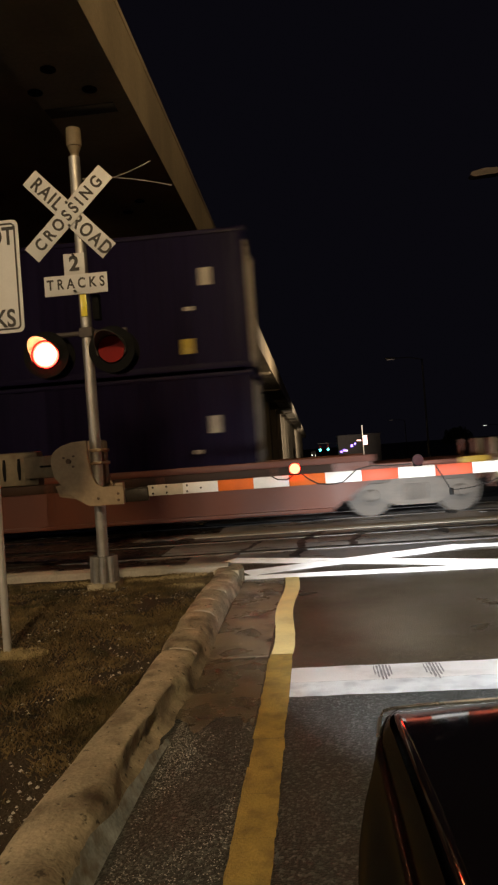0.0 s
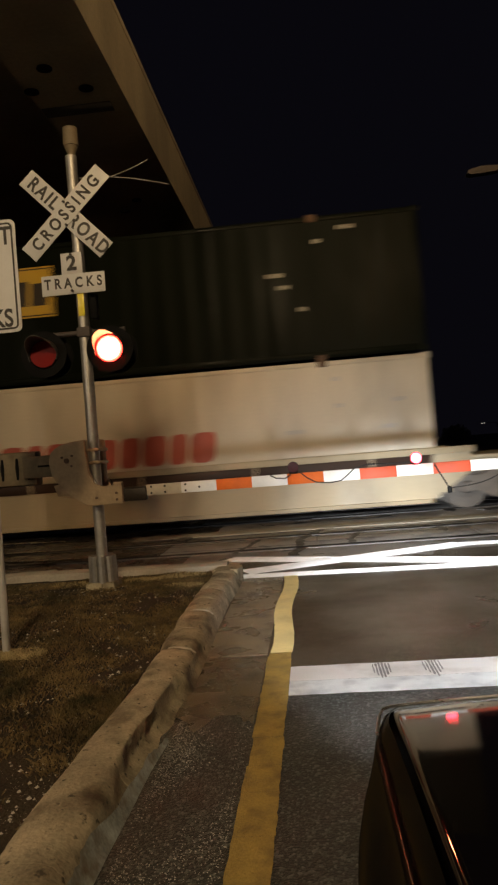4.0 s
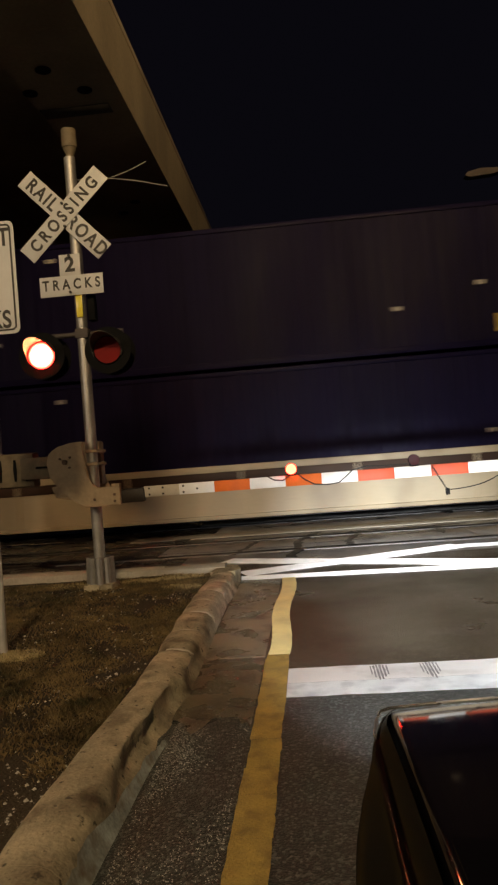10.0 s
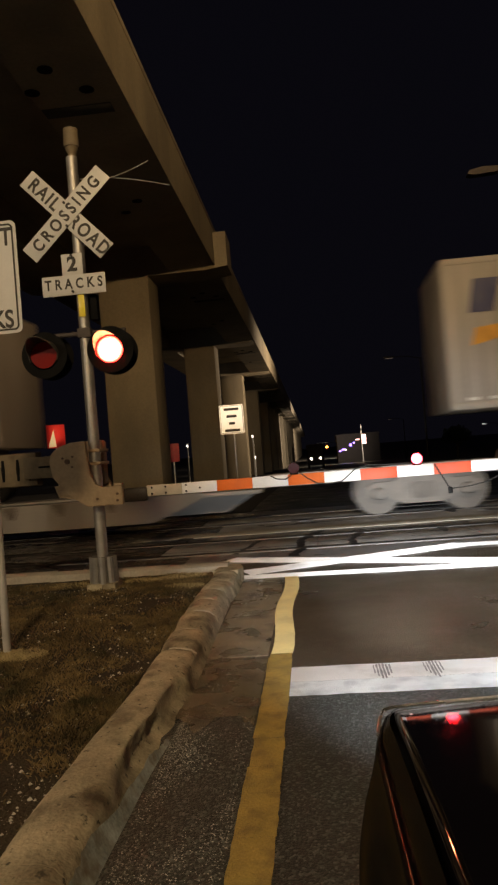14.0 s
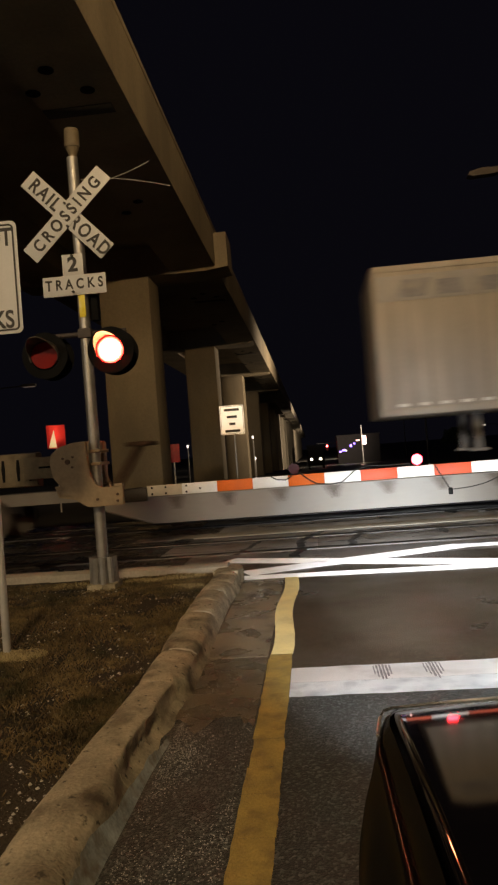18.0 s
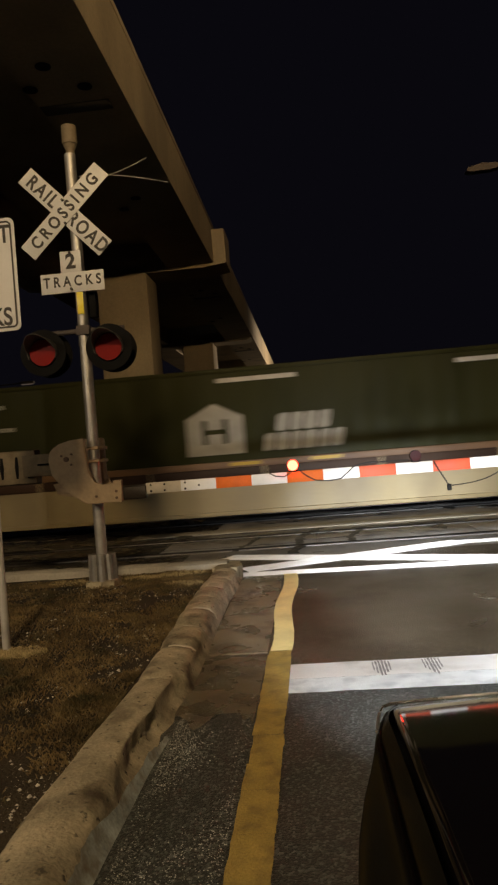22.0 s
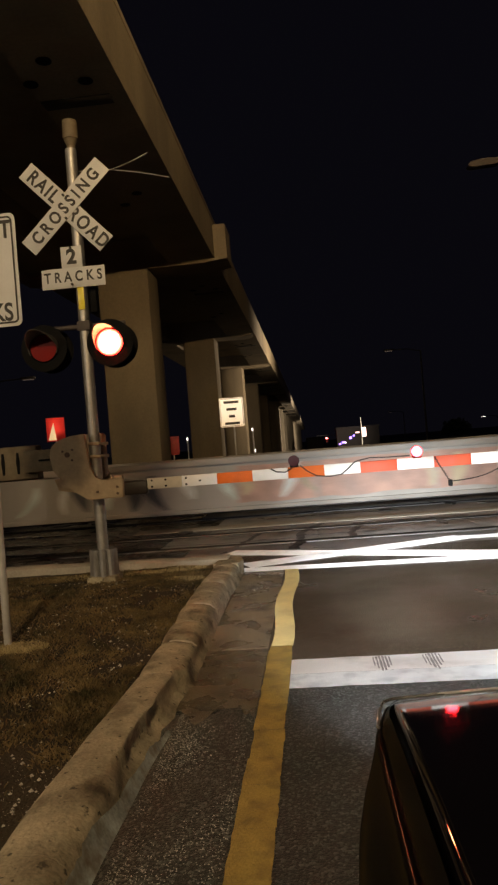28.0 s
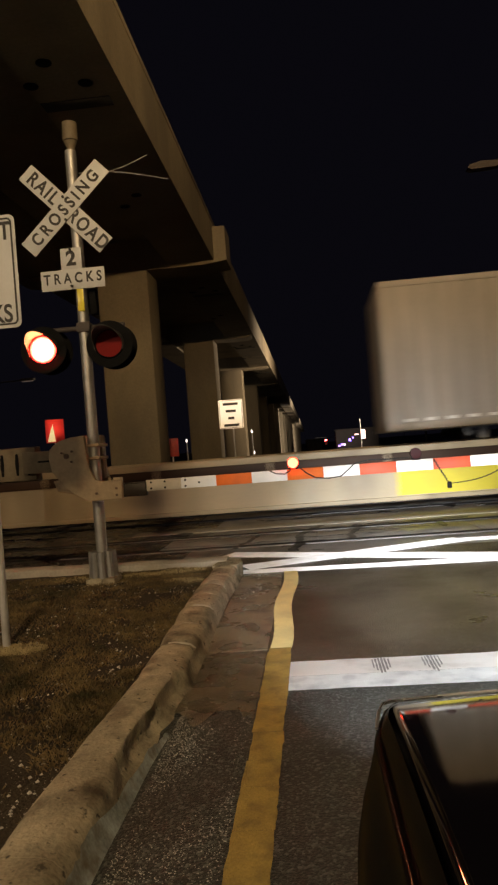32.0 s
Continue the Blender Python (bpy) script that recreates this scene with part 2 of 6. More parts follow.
# Wet asphalt; its near-black base paints in the missing headlight.
WET_UNLIT = mat("wet_asphalt_outside_beams", (0.040, 0.036, 0.031), 0.28, spread=0.5, scale=2.2, grain=70, bump=0.006, rough_spread=0.14)
RUBBER_MARK = mat("tyre_mark", (0.27, 0.27, 0.29), 0.6, spread=0.6, scale=9, grain=60)
# Mirror-like metal, only for the added strips that make the glints.
GLINT_STEEL = mat("glint_steel", (0.60, 0.60, 0.60), 0.13, metal=1.0, spread=0.1, rough_spread=0.03)
RAIL = mat("wet_rail_steel", (0.085, 0.082, 0.08), 0.45, metal=1.0, rough_spread=0.08, spread=0.25, scale=3, grain=40)
RUST = mat("rusty_steel", (0.12, 0.075, 0.05), 0.75, metal=0.2, spread=0.4, scale=3, grain=40, bump=0.004)
GALV = mat("galvanised_steel", (0.44, 0.43, 0.41), 0.46, metal=0.75, spread=0.2, scale=5, grain=30, bump=0.001, stain=(0.22, 0.19, 0.15), stain_amount=0.5, stain_scale=3)
ALU = mat("aluminium_post", (0.62, 0.61, 0.59), 0.38, metal=0.35, spread=0.15, scale=5, grain=30)
WEIGHT_PAINT = mat("dull_tan_casting", (0.17, 0.135, 0.085), 0.7, spread=0.3, scale=5, grain=30, bump=0.002, stain=(0.08, 0.06, 0.04), stain_amount=0.7, stain_scale=5)
STRIPE_AGED = mat("aged_pale_stripe", (0.50, 0.46, 0.38), 0.5, spread=0.15, scale=7, stain=(0.30, 0.26, 0.2), stain_amount=0.5)
ADAPTER = mat("dark_greased_steel", (0.022, 0.016, 0.012), 0.5, spread=0.4, scale=8, grain=40)
GREY_PAINT = mat("worn_tan_paint", (0.35, 0.26, 0.16), 0.6, spread=0.25, scale=5, grain=30, bump=0.001, stain=(0.14, 0.10, 0.07), stain_amount=0.7, stain_scale=5)
SIGN_BRIGHT = mat("glass_bead_reflective_sheeting", (0.95, 0.95, 0.94), 0.42, metal=1.0, spread=0.03, scale=4, grain=50, rough_spread=0.02)
SIGN_WHITE = mat("white_sign_sheeting", (0.66, 0.66, 0.66), 0.45, spread=0.06, scale=4, grain=50, stain=(0.46, 0.44, 0.40), stain_amount=0.4)
SIGN_BLACK = mat("black_sign_print", (0.03, 0.025, 0.02), 0.5, spread=0.3)
SIGN_RED = mat("red_reflective_sheeting", (0.95, 0.07, 0.08), 0.40, metal=1.0, spread=0.1)
DARKER_RED = mat("darker_red_sheeting", (0.55, 0.06, 0.06), 0.55, spread=0.3, scale=6)
REFLECT_YELLOW = mat("yellow_reflective_tape", (0.98, 0.80, 0.08), 0.3, spread=0.08)
STRIPE_ORANGE = mat("orange_reflective_stripe", (0.72, 0.15, 0.02), 0.5, spread=0.12, scale=7, shine=0.2, stain=(0.5, 0.10, 0.03), stain_amount=0.4)
STRIPE_RED = mat("red_reflective_stripe", (0.62, 0.10, 0.045), 0.5, spread=0.12, scale=7, shine=0.2, stain=(0.35, 0.06, 0.03), stain_amount=0.4)
STRIPE_WHITE = mat("white_reflective_stripe", (0.85, 0.85, 0.84), 0.4, spread=0.08, scale=7, stain=(0.55, 0.53, 0.5), stain_amount=0.5)
BLACK = mat("black_housing", (0.005, 0.005, 0.005), 0.7, spread=0.3, shine=0.12)
BELL = mat("brown_bell_paint", (0.17, 0.135, 0.085), 0.65, spread=0.3, scale=5, grain=30)
CABLE = mat("black_cable", (0.015, 0.013, 0.012), 0.55, spread=0.3)
CAR_PAINT = mat("black_car_paint", (0.006, 0.005, 0.006), 0.28, spread=0.2, coat=1.0, rough_spread=0.04, shine=0.0)
CAR_PAINT.node_tree.nodes["Principled BSDF"].inputs["Coat IOR"].default_value = 1.5
CAR_PAINT.node_tree.nodes["Principled BSDF"].inputs["Coat Roughness"].default_value = 0.06
# Pale metal for the reflection along the black nose edge.
RIM_SHEEN = mat("painted_rim_sheen", (0.80, 0.80, 0.84), 0.30, metal=0.85, spread=0.2, scale=6)
FENDER_PAINT = mat("dusty_black_car_paint", (0.002, 0.002, 0.002), 0.3, spread=0.4, coat=0.3, rough_spread=0.1, shine=0.0)
FENDER_PAINT.node_tree.nodes["Principled BSDF"].inputs["Coat Roughness"].default_value = 0.22
CAR_TRIM = mat("black_car_trim", (0.02, 0.02, 0.02), 0.6)
CHROME = mat("chrome", (0.75, 0.75, 0.76), 0.12, metal=1.0, spread=0.05)
TYRE = mat("tyre_rubber", (0.02, 0.02, 0.02), 0.85, spread=0.3)
VISOR = mat("visor_black", (0.075, 0.068, 0.060), 0.6, spread=0.2, shine=0.2)
LENS_DARK = mat("dark_red_lens", (0.20, 0.009, 0.007), 0.4, spread=0.2, shine=0.10)
SMALL_LENS_DARK = mat("unlit_small_lens", (0.05, 0.006, 0.008), 0.4, spread=0.2, shine=0.10)
LENS_LIT = glow("lit_red_lens", (1.0, 0.010, 0.006), 60.0)
BULB_LIT = glow("bulb_behind_red_lens", (1.0, 0.34, 0.13), 75.0)
GATE_LENS_LIT = glow("lit_gate_lens", (1.0, 0.012, 0.020), 70.0)
GATE_AMBER_LIT = glow("lit_amber_red_lens", (1.0, 0.012, 0.004), 70.0)
STREET_LIT = glow("lit_street_lamp", (1.0, 0.72, 0.42), 30.0)
GLASS_DARK = mat("dark_glass", (0.015, 0.017, 0.02), 0.06, spread=0.1, coat=1.0, rough_spread=0.02)
# Grit with a whitish base that paints in the glints of wet asphalt.
GRIT = mat("road_grit", (0.42, 0.44, 0.43), 0.15, spread=0.5, scale=30, grain=90)
SCAR = mat("tar_patch", (0.018, 0.017, 0.017), 0.45, spread=0.4, scale=6, grain=60, bump=0.004)
SIGNAL_GREEN = glow("lit_green_lens", (0.05, 0.85, 0.80), 14.0)
SIGNAL_AMBER = glow("lit_amber_lens", (1.0, 0.45, 0.05), 14.0)
SIGNAL_RED = glow("lit_far_red_lens", (1.0, 0.10, 0.10), 14.0)
VIOLET_GLOW = glow("violet_neon", (0.30, 0.16, 1.0), 5.0)
PINK_GLOW = glow("pink_white_sign_light", (1.0, 0.55, 0.50), 4.0)
WHITE_GLOW = glow("white_lamp", (1.0, 0.85, 0.75), 3.0)
HEAD_GLOW = glow("white_headlamp", (1.0, 0.90, 0.72), 5.0)
DIM_GLOW = glow("dim_lamp", (1.0, 0.75, 0.6), 0.06)
FACADE = mat("dark_far_facade", (0.05, 0.045, 0.045), 0.8, spread=0.3, scale=0.5, grain=5)
LEAVES = mat("dark_tree_leaves", (0.03, 0.04, 0.02), 0.7, spread=0.5, scale=2)
BARK = mat("tree_bark", (0.06, 0.045, 0.03), 0.9, spread=0.4, scale=4, grain=20, bump=0.01)
LAMP_GREY = mat("dull_lamp_metal", (0.10, 0.085, 0.08), 0.7, metal=0.3, spread=0.3)
# ---- the ground, road and railway ----
TRACK_FAR, TRACK_NEAR = 16.0, 11.7
ROAD_LEFT = -0.88


def ground_height(y):
    """Level up to the tracks, falling gently behind them."""
    return -0.018 * max(0.0, min(y, 200.0) - 21.0)


def sheet(name, xs, ys, dz, material, label, category):
    bm = B()
    rows = [[bm.verts.new((x, y, ground_height(y) + dz)) for x in xs] for y in ys]
    for a, b in zip(rows, rows[1:]):
        for k in range(len(xs) - 1):
            bm.faces.new((a[k], a[k + 1], b[k + 1], b[k]))
    return solid(name, bm, material, label, category, kind="structure")


sheet("ground", [-1500, -300, -60, -20, 0, 20, 60, 300, 1500], [-1500, -200, -30, 0, 15, 21, 40, 80, 120, 180, 400, 3000], -0.03, GROUND, "dark bare earth beside the road at night", "ground")
sheet("road", [ROAD_LEFT - 0.3, 2, 5, 8.5], [-60, -10, 0, 4.75], 0.0, ASPHALT, "dark worn asphalt road leading to the level crossing", "road")
sheet("road", [ROAD_LEFT - 0.3, 2, 5, 8.5], [4.75, 7, 9.9], 0.0, DUSTY, "brown dusty asphalt between the stop line and the crossing", "road")
sheet("road", [-1.6, 3, 8.5], [18.2, 21, 60, 120, 180, 400], 0.0, ASPHALT, "dark asphalt road carrying on behind the tracks", "road")
# Surface split at x = -1.9: headlit tone right, unlit tone left, both painted.
sheet("pavement", [-1.9, 3, 9, 30], [9.9, 14, 18.2], 0.002, CROSSING, "worn asphalt crossing surface round the rails, coloured pale for the headlights", "crossing surface")
sheet("pavement", [-30, -9, -5, -1.9], [9.9, 14, 18.2], 0.002, WET_UNLIT, "wet asphalt beside the crossing, coloured dark where the headlights miss it", "crossing surface")

# The rails lie in the crossing with a flangeway beside each.
for track in (TRACK_NEAR, TRACK_FAR):
    line = thing("railway_track", "steel railway track set flush in the crossing asphalt", "railway track", "railway tracks", "structure", at=pose(0, track, 0))
    for side in (-1, 1):
        y = side * 0.7525
        bm = B()
        head = [(y + 0.036 * math.cos(q), 0.001 + 0.036 * math.sin(q)) for q in (math.pi * k / 10 for k in range(11))]
        prism(bm, [(y - 0.036, -0.02), (y + 0.036, -0.02)] + head, -400, 400, "x")
        part("rail", bm, RAIL, line, "worn shiny steel rail")
        bm = B()
        box(bm, -400, 400, y - side * 0.115 - 0.035, y - side * 0.115 + 0.035, -0.02, 0.007)
        part("flangeway", bm, BLACK, line, "dark flangeway groove")
    for k in range(-4, 4):
        bm = B()
        box(bm, k * 2.44 + 0.012, (k + 1) * 2.44 - 0.012, -0.56, 0.56, -0.02, 0.013, 0.006)
        # Left panels take the dark tone painted for ground outside the beams.
        part("crossing_panel", bm, WET_UNLIT if k < -1 else CROSSING, line)
    for s, x0, x1 in ((0, -30, -9.9), (1, 9.9, 40)):
        for k in range(int((x1 - x0) / 0.6)):
            bm = B()
            box(bm, x0 + k * 0.6, x0 + k * 0.6 + 0.23, -1.3, 1.3, -0.06, -0.012, 0.01)
            part("sleeper", bm, RUST, line)

bm = B()
box(bm, -3.4, 9.8, 13.30, 13.92, -0.02, 0.012, 0.006)
solid("pavement", bm, FAR_KERB, "pale concrete strip between the two tracks", "concrete strip", kind="structure")

# Added rounded strips: they throw back the left street lamp as wet-ground glints.
strips = thing("glint_strips", "polished strips added to catch lamp glints on the wet crossing", "steel strip", kind="structure")
for x, y in ((-5.9, 14.20), (-5.25, 14.06), (-5.2, 12.62), (-4.7, 12.50), (-5.1, 11.44), (-4.5, 11.36), (-4.1, 11.28)):
    bend = random.uniform(-0.02, 0.02)
    part("steel_strip", tube(B(), [(x - 0.35 + 0.05 * k, y + bend * math.sin(k * 0.9), -0.012 + 0.004 * math.sin(k * 1.7)) for k in range(15)], 0.05, 24), GLINT_STEEL, strips)

# Painted markings.
random.seed(4)
line = thing("yellow_edge_line", "worn yellow painted line along the road edge, fresher near the tracks", "road marking", kind="structure")


def yellow_strip(y0, y1, x0, x1, wave, material, ridge):
    bm = B()
    n = int((y1 - y0) / 0.02)
    for k in range(n):
        a, b = y0 + (y1 - y0) * k / n, y0 + (y1 - y0) * (k + 1) / n
        edge = [(x + wave * math.sin((q - 5.3) * 2.7 + 0.4) + (0.004 if ridge else 0.006) * noise.noise((x * 9, q * 9, 0)) + (0.010 * min(0.0, noise.noise((3, q * 13, 0)) + 0.15) + 0.003 * noise.noise((8, q * 41, 0)) if x == x1 and not ridge else 0), q) for q in (a, b) for x in (x0, x1)]
        z0, z1 = (0.002, 0.0075) if ridge else (0.0045, 0.0045)
        v = [bm.verts.new((*p, z)) for p, z in zip(edge, (z0, z0, z1, z1))]
        bm.faces.new((v[0], v[1], v[3], v[2]))
    part("paint_strip", bm, material, line)


y = -6.0
while y < 5.40:
    y1 = min(5.425, y + random.uniform(0.22, 0.55))
    yellow_strip(y, y1 - random.choice((0.0, 0.0, 0.002, 0.005)), -0.42 + random.uniform(-0.006, 0.006), -0.25 + random.uniform(-0.008, 0.004), 0.0, YELLOW_PAINT, False)
    y = y1 + 0.001
yellow_strip(5.41, 8.68, -0.425, -0.265, 0.022, FRESH_YELLOW, True)

stop = thing("stop_line", "broad white painted stop line with tyre marks", "road marking", kind="structure")
for name, q0, q1, z, m, text in (("paint", 4.735, 5.05, 0.0045, WHITE_PAINT, "bright white paint"), ("old_paint", 4.47, 4.735, 0.0040, OLD_WHITE, "older bluish white paint")):
    bm = B()
    for k in range(60):
        x0, x1 = -0.25 + 4.45 * k / 60, -0.25 + 4.45 * (k + 1) / 60
        e = [(x, q - 0.0157 * (x + 0.25) + 0.012 * noise.noise((x * 7, q * 31, 1)), h) for x, q, h in ((x0, q0, z), (x1, q0, z), (x1, q1, z), (x0, q1, z))]
        v = [bm.verts.new(p) for p in e]
        bm.faces.new(v)
    bmesh.ops.remove_doubles(bm, verts=bm.verts[:], dist=0.0001)
    part(name, bm, m, stop, text)
for x0 in (0.30, 0.63):
    for k in range(6):
        bm = B()
        xx, w = x0 + 0.021 * k, random.uniform(0.005, 0.008)
        mid = 1 - abs(k - 2.6) / 3.4
        ya, yb = 4.86 - 0.20 * mid * random.uniform(0.75, 1.0), 4.99 + 0.04 * mid
        side = [(random.uniform(0.6, 1.2), q / 8) for q in range(9)]
        sway = [0.003 * noise.noise((k * 3.1, q * 0.7, x0)) for q in range(9)]
        pts = [(xx + sway[i] + w * h, ya + (yb - ya) * f) for i, (h, f) in enumerate(side)] + [(xx + sway[i] - w * h, ya + (yb - ya) * f) for i, (h, f) in reversed(list(enumerate(side)))]
        bm.faces.new([bm.verts.new((px, py, 0.0062)) for px, py in pts])
        part("tyre_mark", bm, RUBBER_MARK, stop)


def stripe(parent, a, b, w, z=0.004):
    """A ridged thermoplastic line: a saw-tooth of low ribs along it."""
    a, b = Vector((*a, 0)), Vector((*b, 0))
    d = b - a
    side = Vector((-d.y, d.x, 0)).normalized()
    n, bm = max(6, int(w / 0.022)), B()
    for k in range(n):
        o = side * (w * (k / n - 0.5))
        o2 = side * (w * ((k + 0.95) / n - 0.5))
        v = [bm.verts.new(p + Vector((0, 0, h))) for p, h in ((a + o, 0.001), (b + o, 0.001), (b + o + side * 0.003, z + 0.008), (a + o + side * 0.003, z + 0.008), (a + o2, z), (b + o2, z))]
        bm.faces.new((v[0], v[1], v[2], v[3]))
        bm.faces.new((v[3], v[2], v[5], v[4]))
    part("paint_stripe", bm, WHITE_PAINT, parent)


zone = thing("crossing_box_marking", "bright white crossed lines painted before the tracks", "road marking", kind="structure")
stripe(zone, (-0.95, 8.80), (8.3, 8.22), 0.24)
stripe(zone, (-1.25, 10.30), (2.3, 8.75), 0.36, 0.006)
stripe(zone, (-0.92, 9.10), (1.95, 10.32), 0.36, 0.008)
stripe(zone, (1.9, 10.30), (8.3, 10.02), 0.26)
stripe(zone, (2.2, 8.80), (8.3, 8.62), 0.34, 0.006)

random.seed(21)
scars = thing("tar_patches", "dark tar-filled cracks and patches beside the rails", "road patch", kind="structure")
for x, y, w, d in ((-0.25, 15.2, 0.30, 0.22), (1.36, 14.67, 0.16, 0.16), (2.03, 12.25, 0.09, 0.50), (2.7, 15.1, 0.12, 0.35), (3.6, 14.7, 0.5, 0.14), (-2.4, 13.1, 0.2, 0.3), (-3.4, 11.2, 0.9, 0.2), (4.0, 11.4, 0.9, 0.2)):
    pts = [(x + w * math.cos(q) * random.uniform(0.55, 1.0), y + d * math.sin(q) * random.uniform(0.55, 1.0)) for q in (k * math.pi / 8 for k in range(16))]
    part("tar_patch", prism(B(), pts, 0.004, 0.0165, "z"), SCAR, scars)
CRACKS = [([(-0.37, 10.2), (-0.28, 10.9), (-0.28, 11.9), (-0.13, 12.45), (0.06, 13.1)], 0.085), ([(-1.25, 10.8), (-1.07, 11.5), (-0.97, 12.2)], 0.05), ([(0.56, 10.9), (0.52, 11.6), (0.72, 12.5)], 0.075)]
for y, x0, x1 in ((11.62, -0.25, 0.9), (12.12, -0.2, 0.7), (11.95, 0.5, 2.0), (11.35, -2.6, -0.3), (12.0, -3.0, -1.0), (13.05, -3.5, 0.1), (12.85, 0.6, 2.6), (14.55, -1.0, 1.6)):
    CRACKS.append(([(x0 + (x1 - x0) * k / 5, y + random.uniform(-0.09, 0.09)) for k in range(6)], 0.022))
for path, w in CRACKS:
    bm, pair, n = B(), [], 8
    for i in range((len(path) - 1) * n + 1):
        k, f = min(i // n, len(path) - 2), i / n - min(i // n, len(path) - 2)
        (ax, ay), (bx, by) = path[k], path[k + 1]
        long = math.hypot(bx - ax, by - ay)
        nx, ny = -(by - ay) / long, (bx - ax) / long
        x, y = ax + (bx - ax) * f, ay + (by - ay) * f
        wob, half = 0.05 * noise.noise((x * 5, y * 5, 3)), w * (0.65 + 0.9 * abs(noise.noise((x * 7, y * 7, 9))))
        pair.append([bm.verts.new((x + nx * (wob + s * half), y + ny * (wob + s * half), h)) for s, h in ((-1, 0.010), (-0.8, 0.0165), (0.8, 0.0165), (1, 0.010))])
    for p, q in zip(pair, pair[1:]):
        for j in range(3):
            bm.faces.new((p[j], q[j], q[j + 1], p[j + 1]))
    bmesh.ops.recalc_face_normals(bm, faces=bm.faces[:])
    part("tar_crack", bm, SCAR, scars)

gutter = thing("pavement", "muddy brown concrete gutter between kerb and yellow line", "gutter", kind="structure")
for name, y0, y1, material in (("gutter_slab", 5.395, 8.65, GUTTER), ("mud_film", 4.15, 5.390, GUTTER_MUD)):
    bm, cells = B(), []
    for j in range(40):
        y = y0 + (y1 - y0) * j / 39
        lip = 1.0 if j == 0 and y0 < 5 else 0.0
        cells.append([bm.verts.new((x, y + lip * (0.35 * noise.noise((x * 6, 1, 3)) + 0.12 * noise.noise((x * 23, 4, 3))), 0.0035 + 0.0015 * noise.noise((x * 9, y * 9, 0)) - 0.0015 * lip)) for x in [-0.90 + 0.47 * k / 16 for k in range(17)]])
    for a, b in zip(cells, cells[1:]):
        for k in range(16):
            bm.faces.new((a[k], a[k + 1], b[k + 1], b[k]))
    part(name, bm, material, gutter, "pale worn concrete" if y0 > 5 else "wet brown mud")
bm = B()
for k in range(24):
    x0, x1 = -0.86 + 0.43 * k / 24, -0.86 + 0.43 * (k + 1) / 24
    if noise.noise((x0 * 17, 2, 5)) < -0.15:
        continue
    v = [bm.verts.new((x, 5.385 + d + 0.012 * noise.noise((x * 21, 0, 0)), h)) for x, d, h in ((x0, -0.012, 0.004), (x1, -0.012, 0.004), (x1, 0, 0.007), (x0, 0, 0.007))]
    v += [bm.verts.new((x, 5.402, 0.004)) for x in (x1, x0)]
    bm.faces.new(v[:4])
    bm.faces.new((v[3], v[2], v[4], v[5]))
part("joint", bm, MORTAR, gutter, "pale joint across the gutter")

random.seed(33)
grit_verts, grit_faces = [], []
for k in range(70):
    cx, cy = (random.gauss(-0.70, 0.07), random.gauss(7.85, 0.30)) if k < 58 else (random.uniform(-0.85, -0.47), random.uniform(5.6, 8.4))
    r, base = random.uniform(0.004, 0.009), len(grit_verts)
    cx = max(-0.86, min(-0.46, cx))
    grit_verts += [(cx + r * math.cos(q) * random.uniform(0.7, 1.2), cy + r * math.sin(q) * random.uniform(0.7, 1.2), 0.003) for q in (j * math.pi / 2.5 for j in range(5))] + [(cx, cy, 0.004 + r)]
    grit_faces += [(base + j, base + (j + 1) % 5, base + 5) for j in range(5)]
grit_mesh = bpy.data.meshes.new("grit")
grit_mesh.from_pydata(grit_verts, [], grit_faces)
grit_mesh.materials.append(PEBBLE)
tagged(new("grit", grit_mesh), "pale grit washed into the gutter beside the kerb end", "grit", kind="stuff")

# ---- the island with its kerb ----
def kerb_x(y):
    return -1.00 + 0.02 * math.sin(y * 1.7) - 0.02 * max(0, y - 6)


